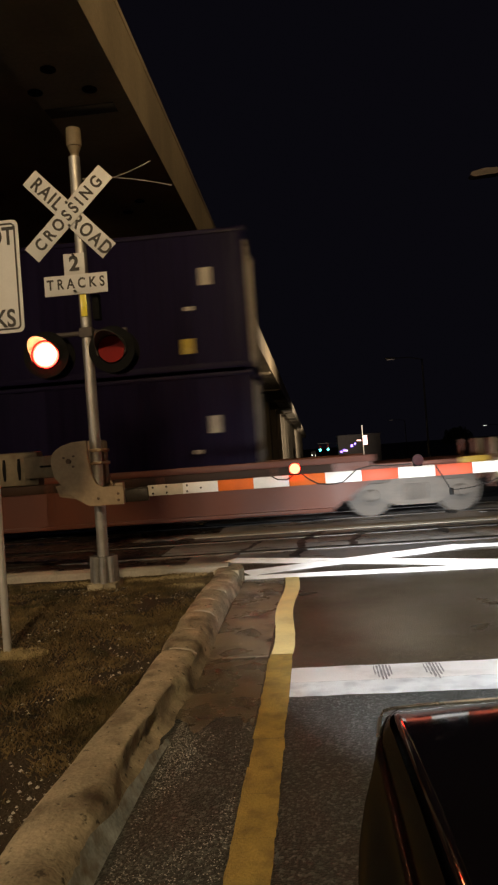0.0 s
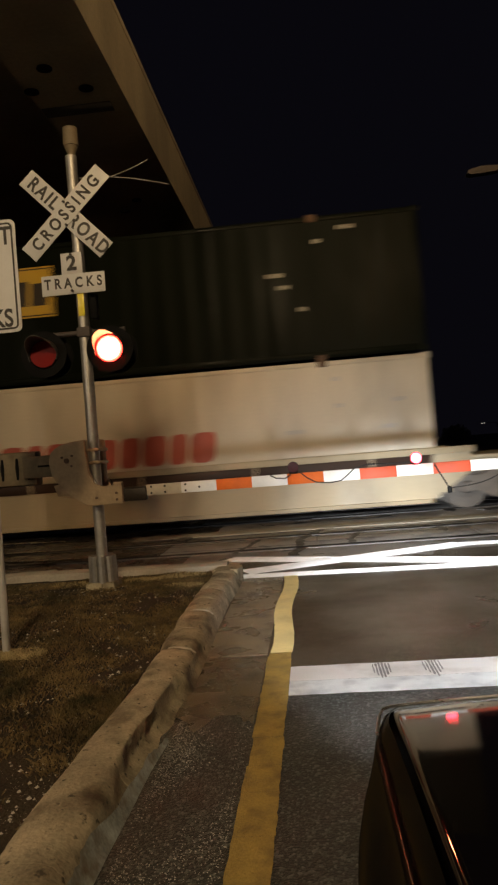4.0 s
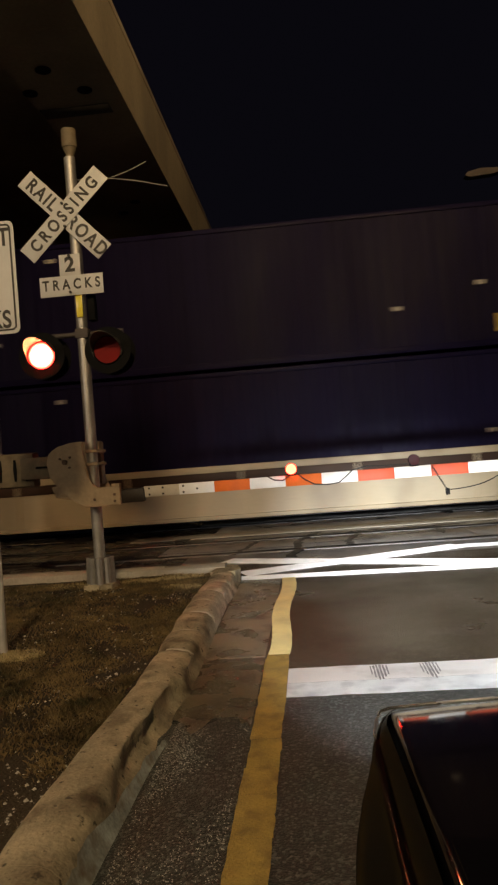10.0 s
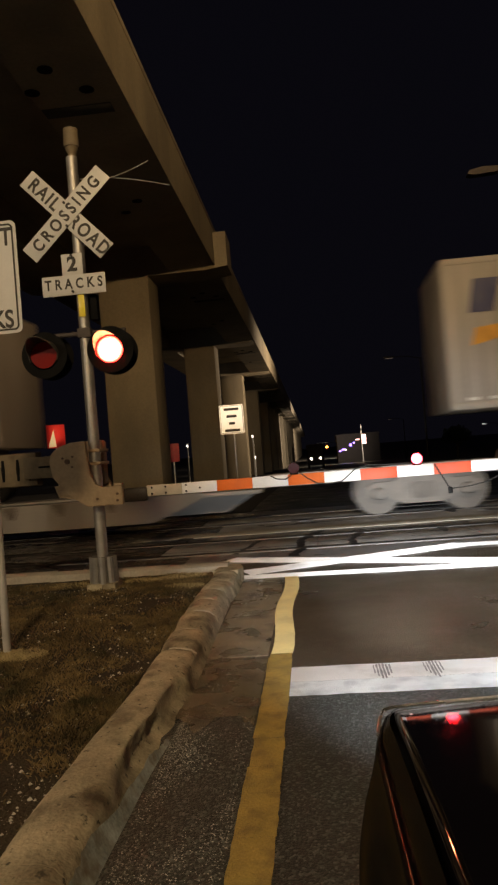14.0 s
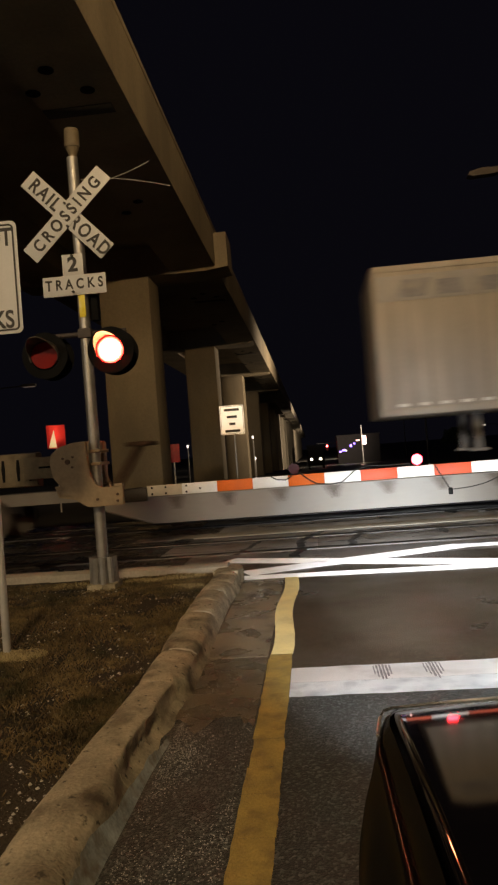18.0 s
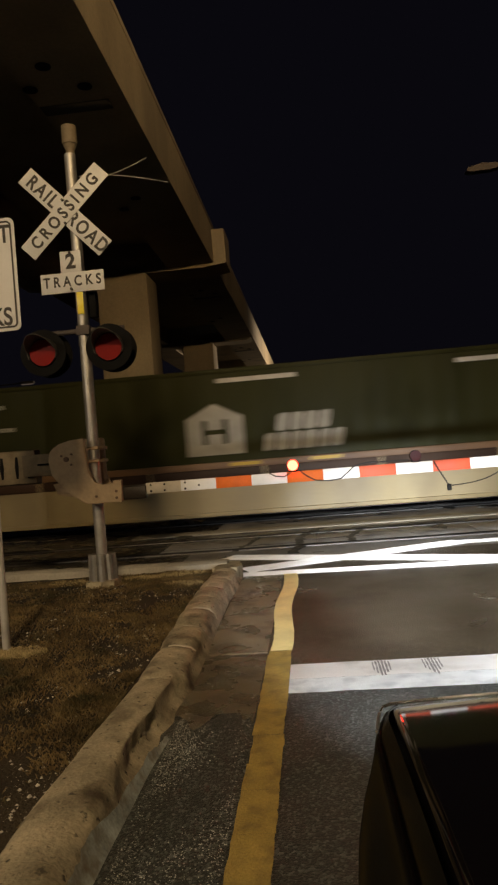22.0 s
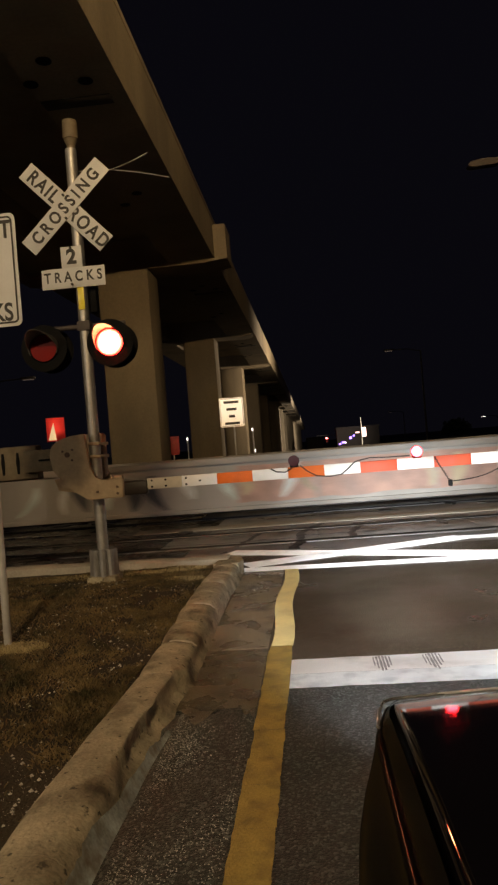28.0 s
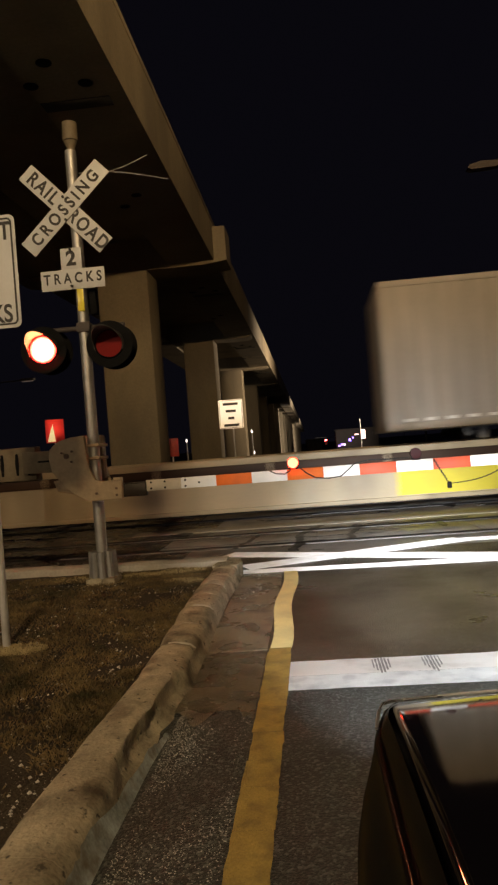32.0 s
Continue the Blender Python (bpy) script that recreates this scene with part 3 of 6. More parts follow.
random.seed(7)
kerb = thing("kerb", "weathered rounded concrete kerb round the grass island", "kerb", kind="structure")
y, k = -8.0, 0
JOINTS = [-7.1, -6.1, -5.2, -4.2, -3.3, -2.3, -1.4, -0.5, 0.5, 1.5, 2.45, 3.3, 4.42, 5.18, 5.75, 6.40, 6.90, 7.37, 7.85, 8.30, 8.75]
for y1 in JOINTS:
    bm = B()
    prof = [(-0.195, -0.05), (-0.195, 0.135), (-0.165, 0.158), (-0.09, 0.166), (-0.02, 0.160), (0.035, 0.146), (0.070, 0.116), (0.088, 0.078), (0.100, 0.040), (0.118, 0.0), (0.125, -0.05)]
    fine = []
    for (ax, az), (bx, bz) in zip(prof, prof[1:]):
        m = max(1, int(math.hypot(bx - ax, bz - az) / 0.018))
        fine += [(ax + (bx - ax) * j / m, az + (bz - az) * j / m) for j in range(m)]
    prof = fine + [prof[-1]]
    rows = []
    n = 34
    for i in range(n + 1):
        t = i / n
        yy = y + 0.001 + (y1 - y - 0.002) * t
        sag = (0.013 if y > 4.2 else 0.003) * (abs(2 * t - 1) ** 5) + 0.008 * noise.noise((yy * 1.9, 3, 0))
        lump = 0.016 * noise.noise((yy * 1.3, 9, 0))
        broken = max(0.0, min(1.0, (yy - 3.0) / 0.5)) * max(0.0, min(1.0, (4.60 - yy) / 0.14))
        bite = 0.030 * max(0.0, noise.noise((yy * 1.6, 4.4, 0)) + 0.2) * min(1.0, max(0.0, yy - 3.0))
        ring = []
        for px, pz in prof:
            gouge = bite * max(0.0, 1 - ((pz - 0.055 - 0.02 * noise.noise((yy * 4, 1, 2))) / 0.055) ** 2) if px > 0 else 0.0
            if px > 0.0:
                gouge += broken * 0.080 * max(0.0, 1 - ((pz - 0.066 - 0.010 * noise.noise((yy * 4.5, 3, 1))) / 0.085) ** 2) ** 0.7 * (0.85 + 0.5 * noise.noise((yy * 6, 5, 4)))
            chip = 0.005 * noise.noise((yy * 11, px * 11, pz * 11)) + 0.003 * noise.noise((yy * 37, px * 37, pz * 37))
            pit = -0.012 * max(0.0, noise.noise((yy * 8, px * 14, 6)) - 0.42) * 3
            ring.append(bm.verts.new((kerb_x(yy) + px * (1 - 0.9 * sag) + lump * (1 if px > 0 else 0.6) - gouge + chip, yy, pz - sag * 1.4 * (pz > 0.05) + (chip + pit) * (pz > 0.02))))
        rows.append(ring)
    for a, b in zip(rows, rows[1:]):
        for j in range(len(prof) - 1):
            bm.faces.new((a[j], b[j], b[j + 1], a[j + 1]))
    bm.faces.new(rows[0])
    bm.faces.new(rows[-1][::-1])
    bmesh.ops.recalc_face_normals(bm, faces=bm.faces[:])
    stone = part("kerb_stone", bm, KERB, kerb)
    stone.data.set_sharp_from_angle(angle=radians(75))
    if y1 in (4.42, 5.18, 5.75, 6.40, 7.37):
        bm = B()
        line_of = [(px, pz) for px, pz in prof if pz > 0.115 and -0.17 + random.uniform(0, 0.08) < px < (0.03 if y1 == 4.42 else 0.2)]
        pair = []
        for px, pz in line_of:
            w = 0.010 + 0.008 * noise.noise((px * 30, y1 * 7, 2))
            pair.append([bm.verts.new((kerb_x(y1) + px * 0.985 + 0.02 * noise.noise((y1 * 1.3, 9, 0)), y1 + d, pz - 0.016 + 0.008 * noise.noise((y1 * 1.9, 3, 0)) + h)) for d, h in ((-w * 1.6, -0.008), (-w * 0.6, 0.004), (w * 0.6, 0.004), (w * 1.6, -0.008))])
        for a, b in zip(pair, pair[1:]):
            for j in range(3):
                bm.faces.new((a[j], b[j], b[j + 1], a[j + 1]))
        part("mortar_joint", bm, MORTAR, kerb, "pale mortar joint")
    y = y1
bm = B()
pair = []
for i in range(60):
    yy = 1.4 + 2.45 * i / 59
    top = 0.095 + 0.030 * noise.noise((yy * 3.5, 2, 2)) + 0.02 * noise.noise((yy * 17, 5, 2)) - 0.06 * max(0.0, yy - 2.7)
    shift = kerb_x(yy) + 0.016 * noise.noise((yy * 1.3, 9, 0)) + 0.006
    pair.append([bm.verts.new((shift + px, yy, pz)) for px, pz in ((0.126, 0.002), (0.124 - 0.50 * top * 0.5, top * 0.5), (0.127 - 0.50 * top, top))])
for a, b in zip(pair, pair[1:]):
    for j in range(2):
        bm.faces.new((a[j], b[j], b[j + 1], a[j + 1]))
part("kerb_paint", bm, KERB_PAINT, kerb, "worn pale blue paint low on the kerb")
for k in range(14):
    x1 = -1.1 - k * 0.75
    bm = B()
    yy = 8.72 + 0.06 * k
    prism(bm, [(yy + 0.02, -0.05), (yy + 0.02, 0.165), (yy + 0.06, 0.185), (yy + 0.26, 0.18), (yy + 0.31, 0.13), (yy + 0.33, -0.05)], x1 - 0.74, x1, "x")
    part("kerb_stone", bm, FAR_KERB, kerb)
bm = B()
prism(bm, [(-1.24, 8.45), (-1.20, 8.80), (-1.05, 8.98), (-0.95, 8.86), (-0.90, 8.62), (-0.95, 8.45)], -0.05, 0.155, "z")
part("kerb_stone", bm, KERB, kerb, "rounded kerb corner")

bm = B()
xs = [-14, -9, -6] + [-4.5 + 0.25 * i for i in range(14)] + [-1.15]
ys = [-8 + 0.4 * i for i in range(42)] + [8.75, 8.8]


def island_height(x, y):
    return 0.115 + 0.03 * noise.noise((x * 1.1, y * 1.1, 0)) + 0.04 * min(1.0, max(0.0, -1.2 - x)) * max(0.0, min(1.0, 8.4 - y)) - 0.03 * max(0.0, min(1.0, y - 7.8))


rows = [[bm.verts.new((x, yy + (0.08 * max(0, -1.1 - x) if yy > 8.7 else 0), island_height(x, yy))) for x in xs] for yy in ys]
for a, b in zip(rows, rows[1:]):
    for j in range(len(xs) - 1):
        bm.faces.new((a[j], a[j + 1], b[j + 1], b[j]))
solid("island", bm, SOIL, "raised strip of brown soil under thin grass", "soil", kind="structure")


def scatter(name, count, material, label, category, maker, seed, near):
    random.seed(seed)
    verts, faces = [], []
    for _ in range(count):
        y = 1.6 + 7.1 * random.random() ** near
        x = -1.20 - 3.65 * random.random() ** 1.3
        maker(x, y, island_height(x, y), verts, faces)
    me = bpy.data.meshes.new(name)
    me.from_pydata(verts, [], faces)
    me.materials.append(material)
    return tagged(new(name, me), label, category, kind="stuff")


def blade(x, y, z, verts, faces, dense=False):
    clump = noise.noise((x * 0.9, y * 0.9, 5)) + 0.8 * noise.noise((x * 4.5, y * 3.5, 8))
    if not dense and clump < random.uniform(-0.45, 0.75):
        return
    h, w, a = random.uniform(0.008, 0.030) * (1.0 + max(0.0, clump)), random.uniform(0.0008, 0.0021), random.uniform(0, 6.28)
    lx, ly = random.uniform(-0.028, 0.028), random.uniform(-0.028, 0.028)
    c, s, i = math.cos(a) * w, math.sin(a) * w, len(verts)
    verts.extend([(x - c, y - s, z - 0.01), (x + c, y + s, z - 0.01), (x + lx * 0.4 + c * 0.6, y + ly * 0.4 + s * 0.6, z + h * 0.7), (x + lx, y + ly, z + h)])
    faces.extend([(i, i + 1, i + 2), (i, i + 2, i + 3)])


def pebble(x, y, z, verts, faces):
    r, i = 0.0022 + 0.013 * random.random() ** 9, len(verts)
    verts.extend([(x - r, y, z), (x, y - r, z), (x + r, y, z), (x, y + r, z), (x + r * 0.2, y, z + r * 0.9)])
    faces.extend([(i, i + 1, i + 4), (i + 1, i + 2, i + 4), (i + 2, i + 3, i + 4), (i + 3, i, i + 4)])


scatter("grass", 260000, GRASS, "short patchy dry brown grass on the island", "grass", blade, 11, 1.0)
scatter("gravel", 13000, PEBBLE, "pale scattered pebbles and litter in the grass", "gravel", pebble, 12, 1.0)


def tuft(x, y, z, n, spread, verts, faces):
    for _ in range(n):
        a, r = random.uniform(0, 6.28), spread * random.random() ** 0.6
        blade(x + r * math.cos(a), y + 0.6 * r * math.sin(a), z, verts, faces, True)


random.seed(13)
verts, faces = [], []
for x, y, n, s in ((-2.27, 5.22, 1300, 0.24), (-1.95, 8.25, 800, 0.30), (-2.8, 8.2, 400, 0.3), (-1.62, 8.45, 700, 0.30), (-1.45, 7.7, 350, 0.22)):
    tuft(x, y, island_height(x, y) + 0.01, n, s, verts, faces)
me = bpy.data.meshes.new("straw")
me.from_pydata(verts, [], faces)
me.materials.append(mat("pale_straw", (0.42, 0.34, 0.18), 0.8, spread=0.4, scale=5, grain=30))
tagged(new("straw", me), "pale dry straw tufts round the posts", "grass", kind="stuff")

# Pale chips scattered as the gutter's wet glitter.
random.seed(14)
verts, faces = [], []
for _ in range(22000):
    x, y = random.choice((random.uniform(-0.86, -0.44), random.uniform(-0.86, -0.60))), 1.9 + 6.7 * random.random() ** 1.35
    if noise.noise((x * 2.5, y * 1.2, 2)) < random.uniform(-0.4, 0.3):
        continue
    r, i, up = random.uniform(0.0012, 0.0042), len(verts), random.uniform(0.5, 1.3)
    verts.extend([(x - r, y, 0.001), (x, y - r, 0.001), (x + r, y, 0.001), (x, y + r, 0.001), (x + r * random.uniform(-0.5, 0.5), y + r * random.uniform(-0.5, 0.5), 0.001 + r * up)])
    faces.extend([(i, i + 1, i + 4), (i + 1, i + 2, i + 4), (i + 2, i + 3, i + 4), (i + 3, i, i + 4)])
me = bpy.data.meshes.new("road_grit")
me.from_pydata(verts, [], faces)
me.materials.append(GRIT)
tagged(new("road_grit", me), "fine grit in the gutter, coloured pale for wet glints", "grit", kind="stuff")


# ---- the viaduct ----
def bridge():
    ob = thing("viaduct", "pale concrete road viaduct on single square columns, running beside the road", "bridge", kind="structure")
    spans = [27.0 + 18.3 * k for k in range(-4, 24)]
    for a, b in zip(spans, spans[1:]):
        for x0, x1, label in ((-4.7, -2.9, "concrete edge girder"), (-9.9, -8.1, "")):
            bm = B()
            prism(bm, [(x0 + 0.10, 8.3), (x1 - 0.02, 8.3), (x1, 8.34), (x1, 9.675), (x0, 9.675)], a + 0.02, b - 0.02, "y")
            part("girder", bm, CONCRETE, ob, label)
        bm = B()
        box(bm, -8.1, -4.7, a + 0.02, b - 0.02, 9.25, 9.65)
        part("deck_slab", bm, CONCRETE, ob)
        for x0, x1 in ((-3.25, -2.88), (-9.92, -9.55)):
            bm = B()
            box(bm, x0, x1, a + 0.015, b - 0.015, 9.68, 9.82, 0.02)
            part("parapet", bm, CONCRETE, ob)
        for x, d in ((-4.00, 3.48), (-4.50, 4.19), (-3.52, 4.29), (-4.00, 10.2), (-4.50, 10.97)):
            part("drain", cyl(B(), (x, a + d, 8.285), (x, a + d, 8.33), 0.135, seg=14), BLACK, ob, "dark drain hole in the soffit")
        # The slot is a thin slab coloured like its own dark inside.
        part("soffit_slot", box(B(), -4.58, -3.24, a + 4.85, a + 5.23, 8.288, 8.33, 0.005), SLOT_DARK, ob, "dark slot across the soffit")
    for y in spans:
        bm = B()
        tip = -2.45 if y == 27.0 else -3.05
        prism(bm, [(tip, 8.27), (tip, 9.50), (-12.8 - tip, 9.50), (-12.8 - tip, 8.27), (-9.6, 8.17), (-3.3, 8.17)], y - 0.8, y + 0.8, "y")
        part("pier_cap", bm, CONCRETE, ob, "concrete pier cap")
        bm = B()
        box(bm, -7.25, -5.35, y - 0.9, y + 0.9, -5.5, 8.2, 0.12)
        part("column", bm, CONCRETE, ob, "square concrete column")
    return ob


bridge()


# ---- the crossing signal and gate ----
MX, MY = -2.36, 7.9


def disc_lamp(parent, x, y, z, lit, r=0.145, core=None, dark=None):
    """A lens that turns about its upright axis: one face glows, the other is dark."""
    bm = B()
    cyl(bm, (0, 0.002, 0), (0, 0.014, 0), r, seg=28)
    cyl(bm, (0, -0.014, 0), (0, 0.001, 0), r * 0.98, seg=28)
    for f in bm.faces:
        f.material_index = int(f.calc_center_median().y < 0.0015)
    if core is not None:
        before = set(bm.faces)
        bmesh.ops.create_uvsphere(bm, u_segments=24, v_segments=12, radius=1.0, matrix=Matrix.Translation((0, -0.010, 0)) @ Matrix.Diagonal((r * 0.88, 0.012, r * 0.88, 1)))
        for f in bm.faces:
            if f not in before:
                f.material_index = 2
    lens = part("lens", bm, dark or LENS_DARK, parent, "red signal lens", at=pose(x, y, z))
    lens.data.materials.append(lit)
    if core is not None:
        lens.data.materials.append(core)
    return lens


def signal_mast():
    ob = thing("crossing_signal", "silver mast with railroad crossbuck, 2 tracks plate and red flashing lights", "crossing signal", at=pose(MX, MY, 0.15))
    bm = B()
    cyl(bm, (0, 0, 0.25), (-0.01, 0, 4.75), 0.062, seg=20)
    part("mast", bm, GALV, ob, "galvanised round mast")
    bm = B()
    cyl(bm, (0, 0, 4.70), (0, 0, 4.78), 0.045, seg=18)
    cyl(bm, (0, 0, 4.77), (0, 0, 4.86), 0.04, 0.075, seg=18)
    cyl(bm, (0, 0, 4.86), (0, 0, 5.06), 0.085, 0.080, seg=18)
    part("bell", bm, BELL, ob, "grey bell on the mast top")
    bm = B()
    box(bm, -0.16, 0.16, -0.16, 0.16, -0.15, 0.06, 0.02)
    part("foundation", bm, KERB, ob, "concrete foundation block")
    casting = part("base_casting", cyl(B(), (0, 0, 0), (0, 0, 0.33), 0.11, seg=16), GALV, ob, "ribbed aluminium base casting")
    for k in range(8):
        a = k * math.pi / 4 + 0.2
        part("casting_rib", cyl(B(), (0.115 * math.cos(a), 0.115 * math.sin(a), 0.0), (0.105 * math.cos(a), 0.105 * math.sin(a), 0.34), 0.045, seg=10), GALV, casting)
    bm = B()
    box(bm, -0.036, 0.036, -0.072, -0.064, 2.97, 3.23, 0.003)
    part("reflective_strip", bm, REFLECT_YELLOW, ob, "yellow reflective strip")
    part("junction_block", box(B(), 0.07, 0.15, 0.0, 0.10, 2.94, 3.22, 0.01), BLACK, ob, "dark junction block")
    # crossbuck
    cx, cz = -0.088, 4.098
    for ang, text, side in ((-46.7, (("RAIL", -0.335), ("ROAD", 0.345)), 0), (43.6, (("CROSSING", 0.0),), 1)):
        rot = pose(cx, -0.085 - 0.012 * side, cz, 0, -ang, 0)
        bm = B()
        box(bm, -0.612, 0.612, -0.004, 0.004, -0.108, 0.108, 0.003)
        board = part("crossbuck_board", bm, SIGN_WHITE, ob, "white crossbuck board with black lettering", at=rot)
        for word, dx in text:
            words("lettering", word, 0.185 if side else 0.208, SIGN_BLACK, board, pose(dx, -0.0055, -0.005, 90, 0, 0), spacing=1.50 if side else 1.25, squeeze=0.84 if side else 0.82, bold=0.0055)
    for x, z in ((-0.10, 4.22), (-0.085, 3.965), (-0.075, 3.245), (-0.066, 3.64)):
        part("bolt", cyl(B(), (x, -0.125, z), (x, -0.10, z), 0.014, seg=10), SIGN_BLACK, ob, "dark sign bolt")
    bm = B()
    box(bm, -0.117, 0.117, -0.004, 0.004, -0.115, 0.125, 0.003)
    plate = part("number_plate", bm, SIGN_WHITE, ob, "white plate with a black 2", at=pose(-0.070, -0.08, 3.54))
    words("lettering", "2", 0.22, SIGN_BLACK, plate, pose(0, -0.0055, 0.005, 90, 0, 0), bold=0.008)
    bm = B()
    box(bm, -0.353, 0.353, -0.004, 0.004, -0.110, 0.110, 0.003)
    plate = part("tracks_plate", bm, SIGN_WHITE, ob, "white plate lettered tracks", at=pose(-0.066, -0.082, 3.322))
    words("lettering", "TRACKS", 0.155, SIGN_BLACK, plate, pose(0, -0.0055, 0.008, 90, 0, 0), spacing=1.60, squeeze=0.80, bold=0.004)
    # cross arm and the four lamps
    bm = B()
    cyl(bm, (-0.46, 0.03, 2.80), (0.44, 0.03, 2.80), 0.028, seg=12)
    box(bm, -0.075, 0.075, -0.075, 0.075, 2.74, 2.85, 0.015)
    part("cross_arm", bm, LAMP_GREY, ob, "steel cross arm with junction box")
    flash = []
    for sx, ph in ((-0.450, "L"), (0.285, "R")):
        for face in (1, -1):
            m = pose(sx, -0.10 if face == 1 else 0.14, 2.58, 0, 0, 0 if face == 1 else 180)
            light = part("flashing_light", cyl(cyl(B(), (0, 0.02, 0), (0, 0.14, 0), 0.165, 0.10, seg=24), (0, 0.02, 0), (0, -0.006, 0), 0.165, 0.152, seg=24), BLACK, ob, "black round signal light", at=m)
            bm = B()
            ring = 30
            outer = [(0.255 * math.cos(a), 0.255 * math.sin(a)) for a in (2 * math.pi * k / ring for k in range(ring))]
            inner = [(0.16 * math.cos(a), 0.16 * math.sin(a)) for a in (2 * math.pi * k / ring for k in range(ring))]
            vs = [[bm.verts.new((p[0], d, p[1])) for p in loop] for loop, d in ((outer, 0.0), (inner, 0.0), (inner, 0.006), (outer, 0.006))]
            for a, b in ((0, 1), (1, 2), (2, 3), (3, 0)):
                for k in range(ring):
                    bm.faces.new((vs[a][k], vs[a][(k + 1) % ring], vs[b][(k + 1) % ring], vs[b][k]))
            bmesh.ops.recalc_face_normals(bm, faces=bm.faces[:])
            part("background_disc", bm, BLACK, light, "black background disc")
            # visor: open underneath, sloping cut
            bm = B()
            n = 24
            loops = []
            for rr in (0.165, 0.157):
                loops.append([[bm.verts.new((rr * math.cos(a), -d, rr * math.sin(a))) for d in (0.0, (0.04 + 0.27 * max(0.0, math.sin(a))))] for a in (radians(-25 + 230 * k / n) for k in range(n + 1))])
            for lp in loops:
                for k in range(n):
                    bm.faces.new((lp[k][0], lp[k + 1][0], lp[k + 1][1], lp[k][1]))
            for k in range(n):
                bm.faces.new((loops[0][k][1], loops[0][k + 1][1], loops[1][k + 1][1], loops[1][k][1]))
            bmesh.ops.recalc_face_normals(bm, faces=bm.faces[:])
            part("visor", bm, VISOR, light, "black visor hood")
            lens = disc_lamp(light, 0, -0.004, 0, LENS_LIT, core=BULB_LIT)
            flash.append((lens, ph))
    # thin wires leaving the mast
    for z1, dx, sag in ((4.64, 0.78, 0.09), (4.345, 1.0, -0.05)):
        bm = B()
        tube(bm, [(0.05 + dx * t, 0.05, 4.52 + (z1 - 4.52) * t - sag * 4 * t * (1 - t) * (1 - 0.4 * t)) for t in (i / 10 for i in range(11))], 0.0055, 6)
        part("wire", bm, GALV, ob, "thin bare wire")
    return ob, flash


mast, FLASH = signal_mast()


def gate():
    ob = thing("crossing_gate", "lowered railway crossing gate with red and white striped arm", "crossing gate", at=pose(MX, MY, 0.15))
    # the drive housing: a quadrant casting that sweeps down to the arm
    pts = [(-0.384, 1.533), (-0.319, 1.571), (-0.20, 1.60), (-0.047, 1.611), (-0.044, 1.489), (-0.03, 1.35), (-0.013, 1.243), (0.04, 1.13), (0.112, 1.10), (0.329, 1.108), (0.326, 0.903), (-0.058, 0.90), (-0.195, 0.989), (-0.323, 1.108), (-0.425, 1.243), (-0.451, 1.398), (-0.432, 1.488)]
    bm = B()
    prism(bm, pts, -0.20, -0.13)
    bmesh.ops.bevel(bm, geom=[e for e in bm.edges if e.calc_face_angle(0) > 0.3], offset=0.008, segments=2, affect="EDGES")
    part("arm_bracket", bm, GREY_PAINT, ob, "curved tan-grey steel arm bracket")
    bm = B()
    prism(bm, [(min(p[0] * 0.98, 0.06), p[1] - 0.03) for p in pts], 0.42, 0.48)
    part("arm_bracket", bm, GREY_PAINT, ob, "curved tan-grey steel arm bracket")
    bm = B()
    box(bm, -0.40, -0.10, -0.13, 0.42, 1.02, 1.10, 0.02)
    part("bracket_spacer", bm, GREY_PAINT, ob)
    bm = B()
    box(bm, 0.24, 0.33, -0.205, -0.13, 1.10, 1.135, 0.006)
    part("bracket_lip", bm, GREY_PAINT, ob)
    bm = B()
    box(bm, -0.34, 0.02, 0.26, 0.42, 1.12, 1.62, 0.03)
    part("drive_box", bm, GREY_PAINT, ob, "gate drive box")
    bm = B()
    for x, z, r in ((-0.25, 1.40, 0.028), (-0.19, 1.45, 0.012), (-0.30, 1.44, 0.012), (-0.20, 1.34, 0.012), (0.27, 1.02, 0.014), (0.27, 0.95, 0.014), (0.05, 0.98, 0.014)):
        cyl(bm, (x, -0.215, z), (x, -0.19, z), r, seg=12)
    tagged(part("bolts", bm, RUST, ob, "rusty pivot and bolts"), kind="stuff")
    for k in range(3):
        bm = B()
        box(bm, -1.30 + 0.02 * k, -0.675 - 0.012 * k, 0.02 + 0.085 * k, 0.10 + 0.085 * k, 1.165 - 0.006 * k, 1.535 + 0.004 * k, 0.022)
        weight = part("counterweight_plate", bm, WEIGHT_PAINT, ob, "tan cast counterweight plate")
        if k == 0:
            for x in (-1.06, -0.89, -0.76):
                part("slot", prism(B(), [(x - 0.012, 1.47), (x - 0.022, 1.36), (x - 0.012, 1.23), (x + 0.012, 1.23), (x + 0.020, 1.36), (x + 0.012, 1.47)], 0.012, 0.03), BLACK, weight, "dark slot in the plate")
    for y0 in (-0.06, 0.28):
        part("counterweight_arm", box(B(), -0.80, -0.28, y0, y0 + 0.055, 1.24, 1.48, 0.012), WEIGHT_PAINT, ob, "tan counterweight arm")
    part("arm_latch", box(B(), -0.62, -0.48, -0.075, -0.058, 1.355, 1.375), BLACK, ob)
    part("bracket_foot", prism(B(), [(-0.44, 1.14), (-0.40, 1.02), (-0.22, 0.985), (-0.16, 1.05), (-0.30, 1.16)], -0.12, 0.0), GREY_PAINT, ob, "tan flange under the bracket")
    bm = B()
    for z in (1.36, 1.50):
        box(bm, -0.072, 0.072, -0.07, 0.30, z - 0.018, z + 0.018, 0.010)
    part("mast_clamp", bm, GREY_PAINT, ob, "steel clamps on the mast")
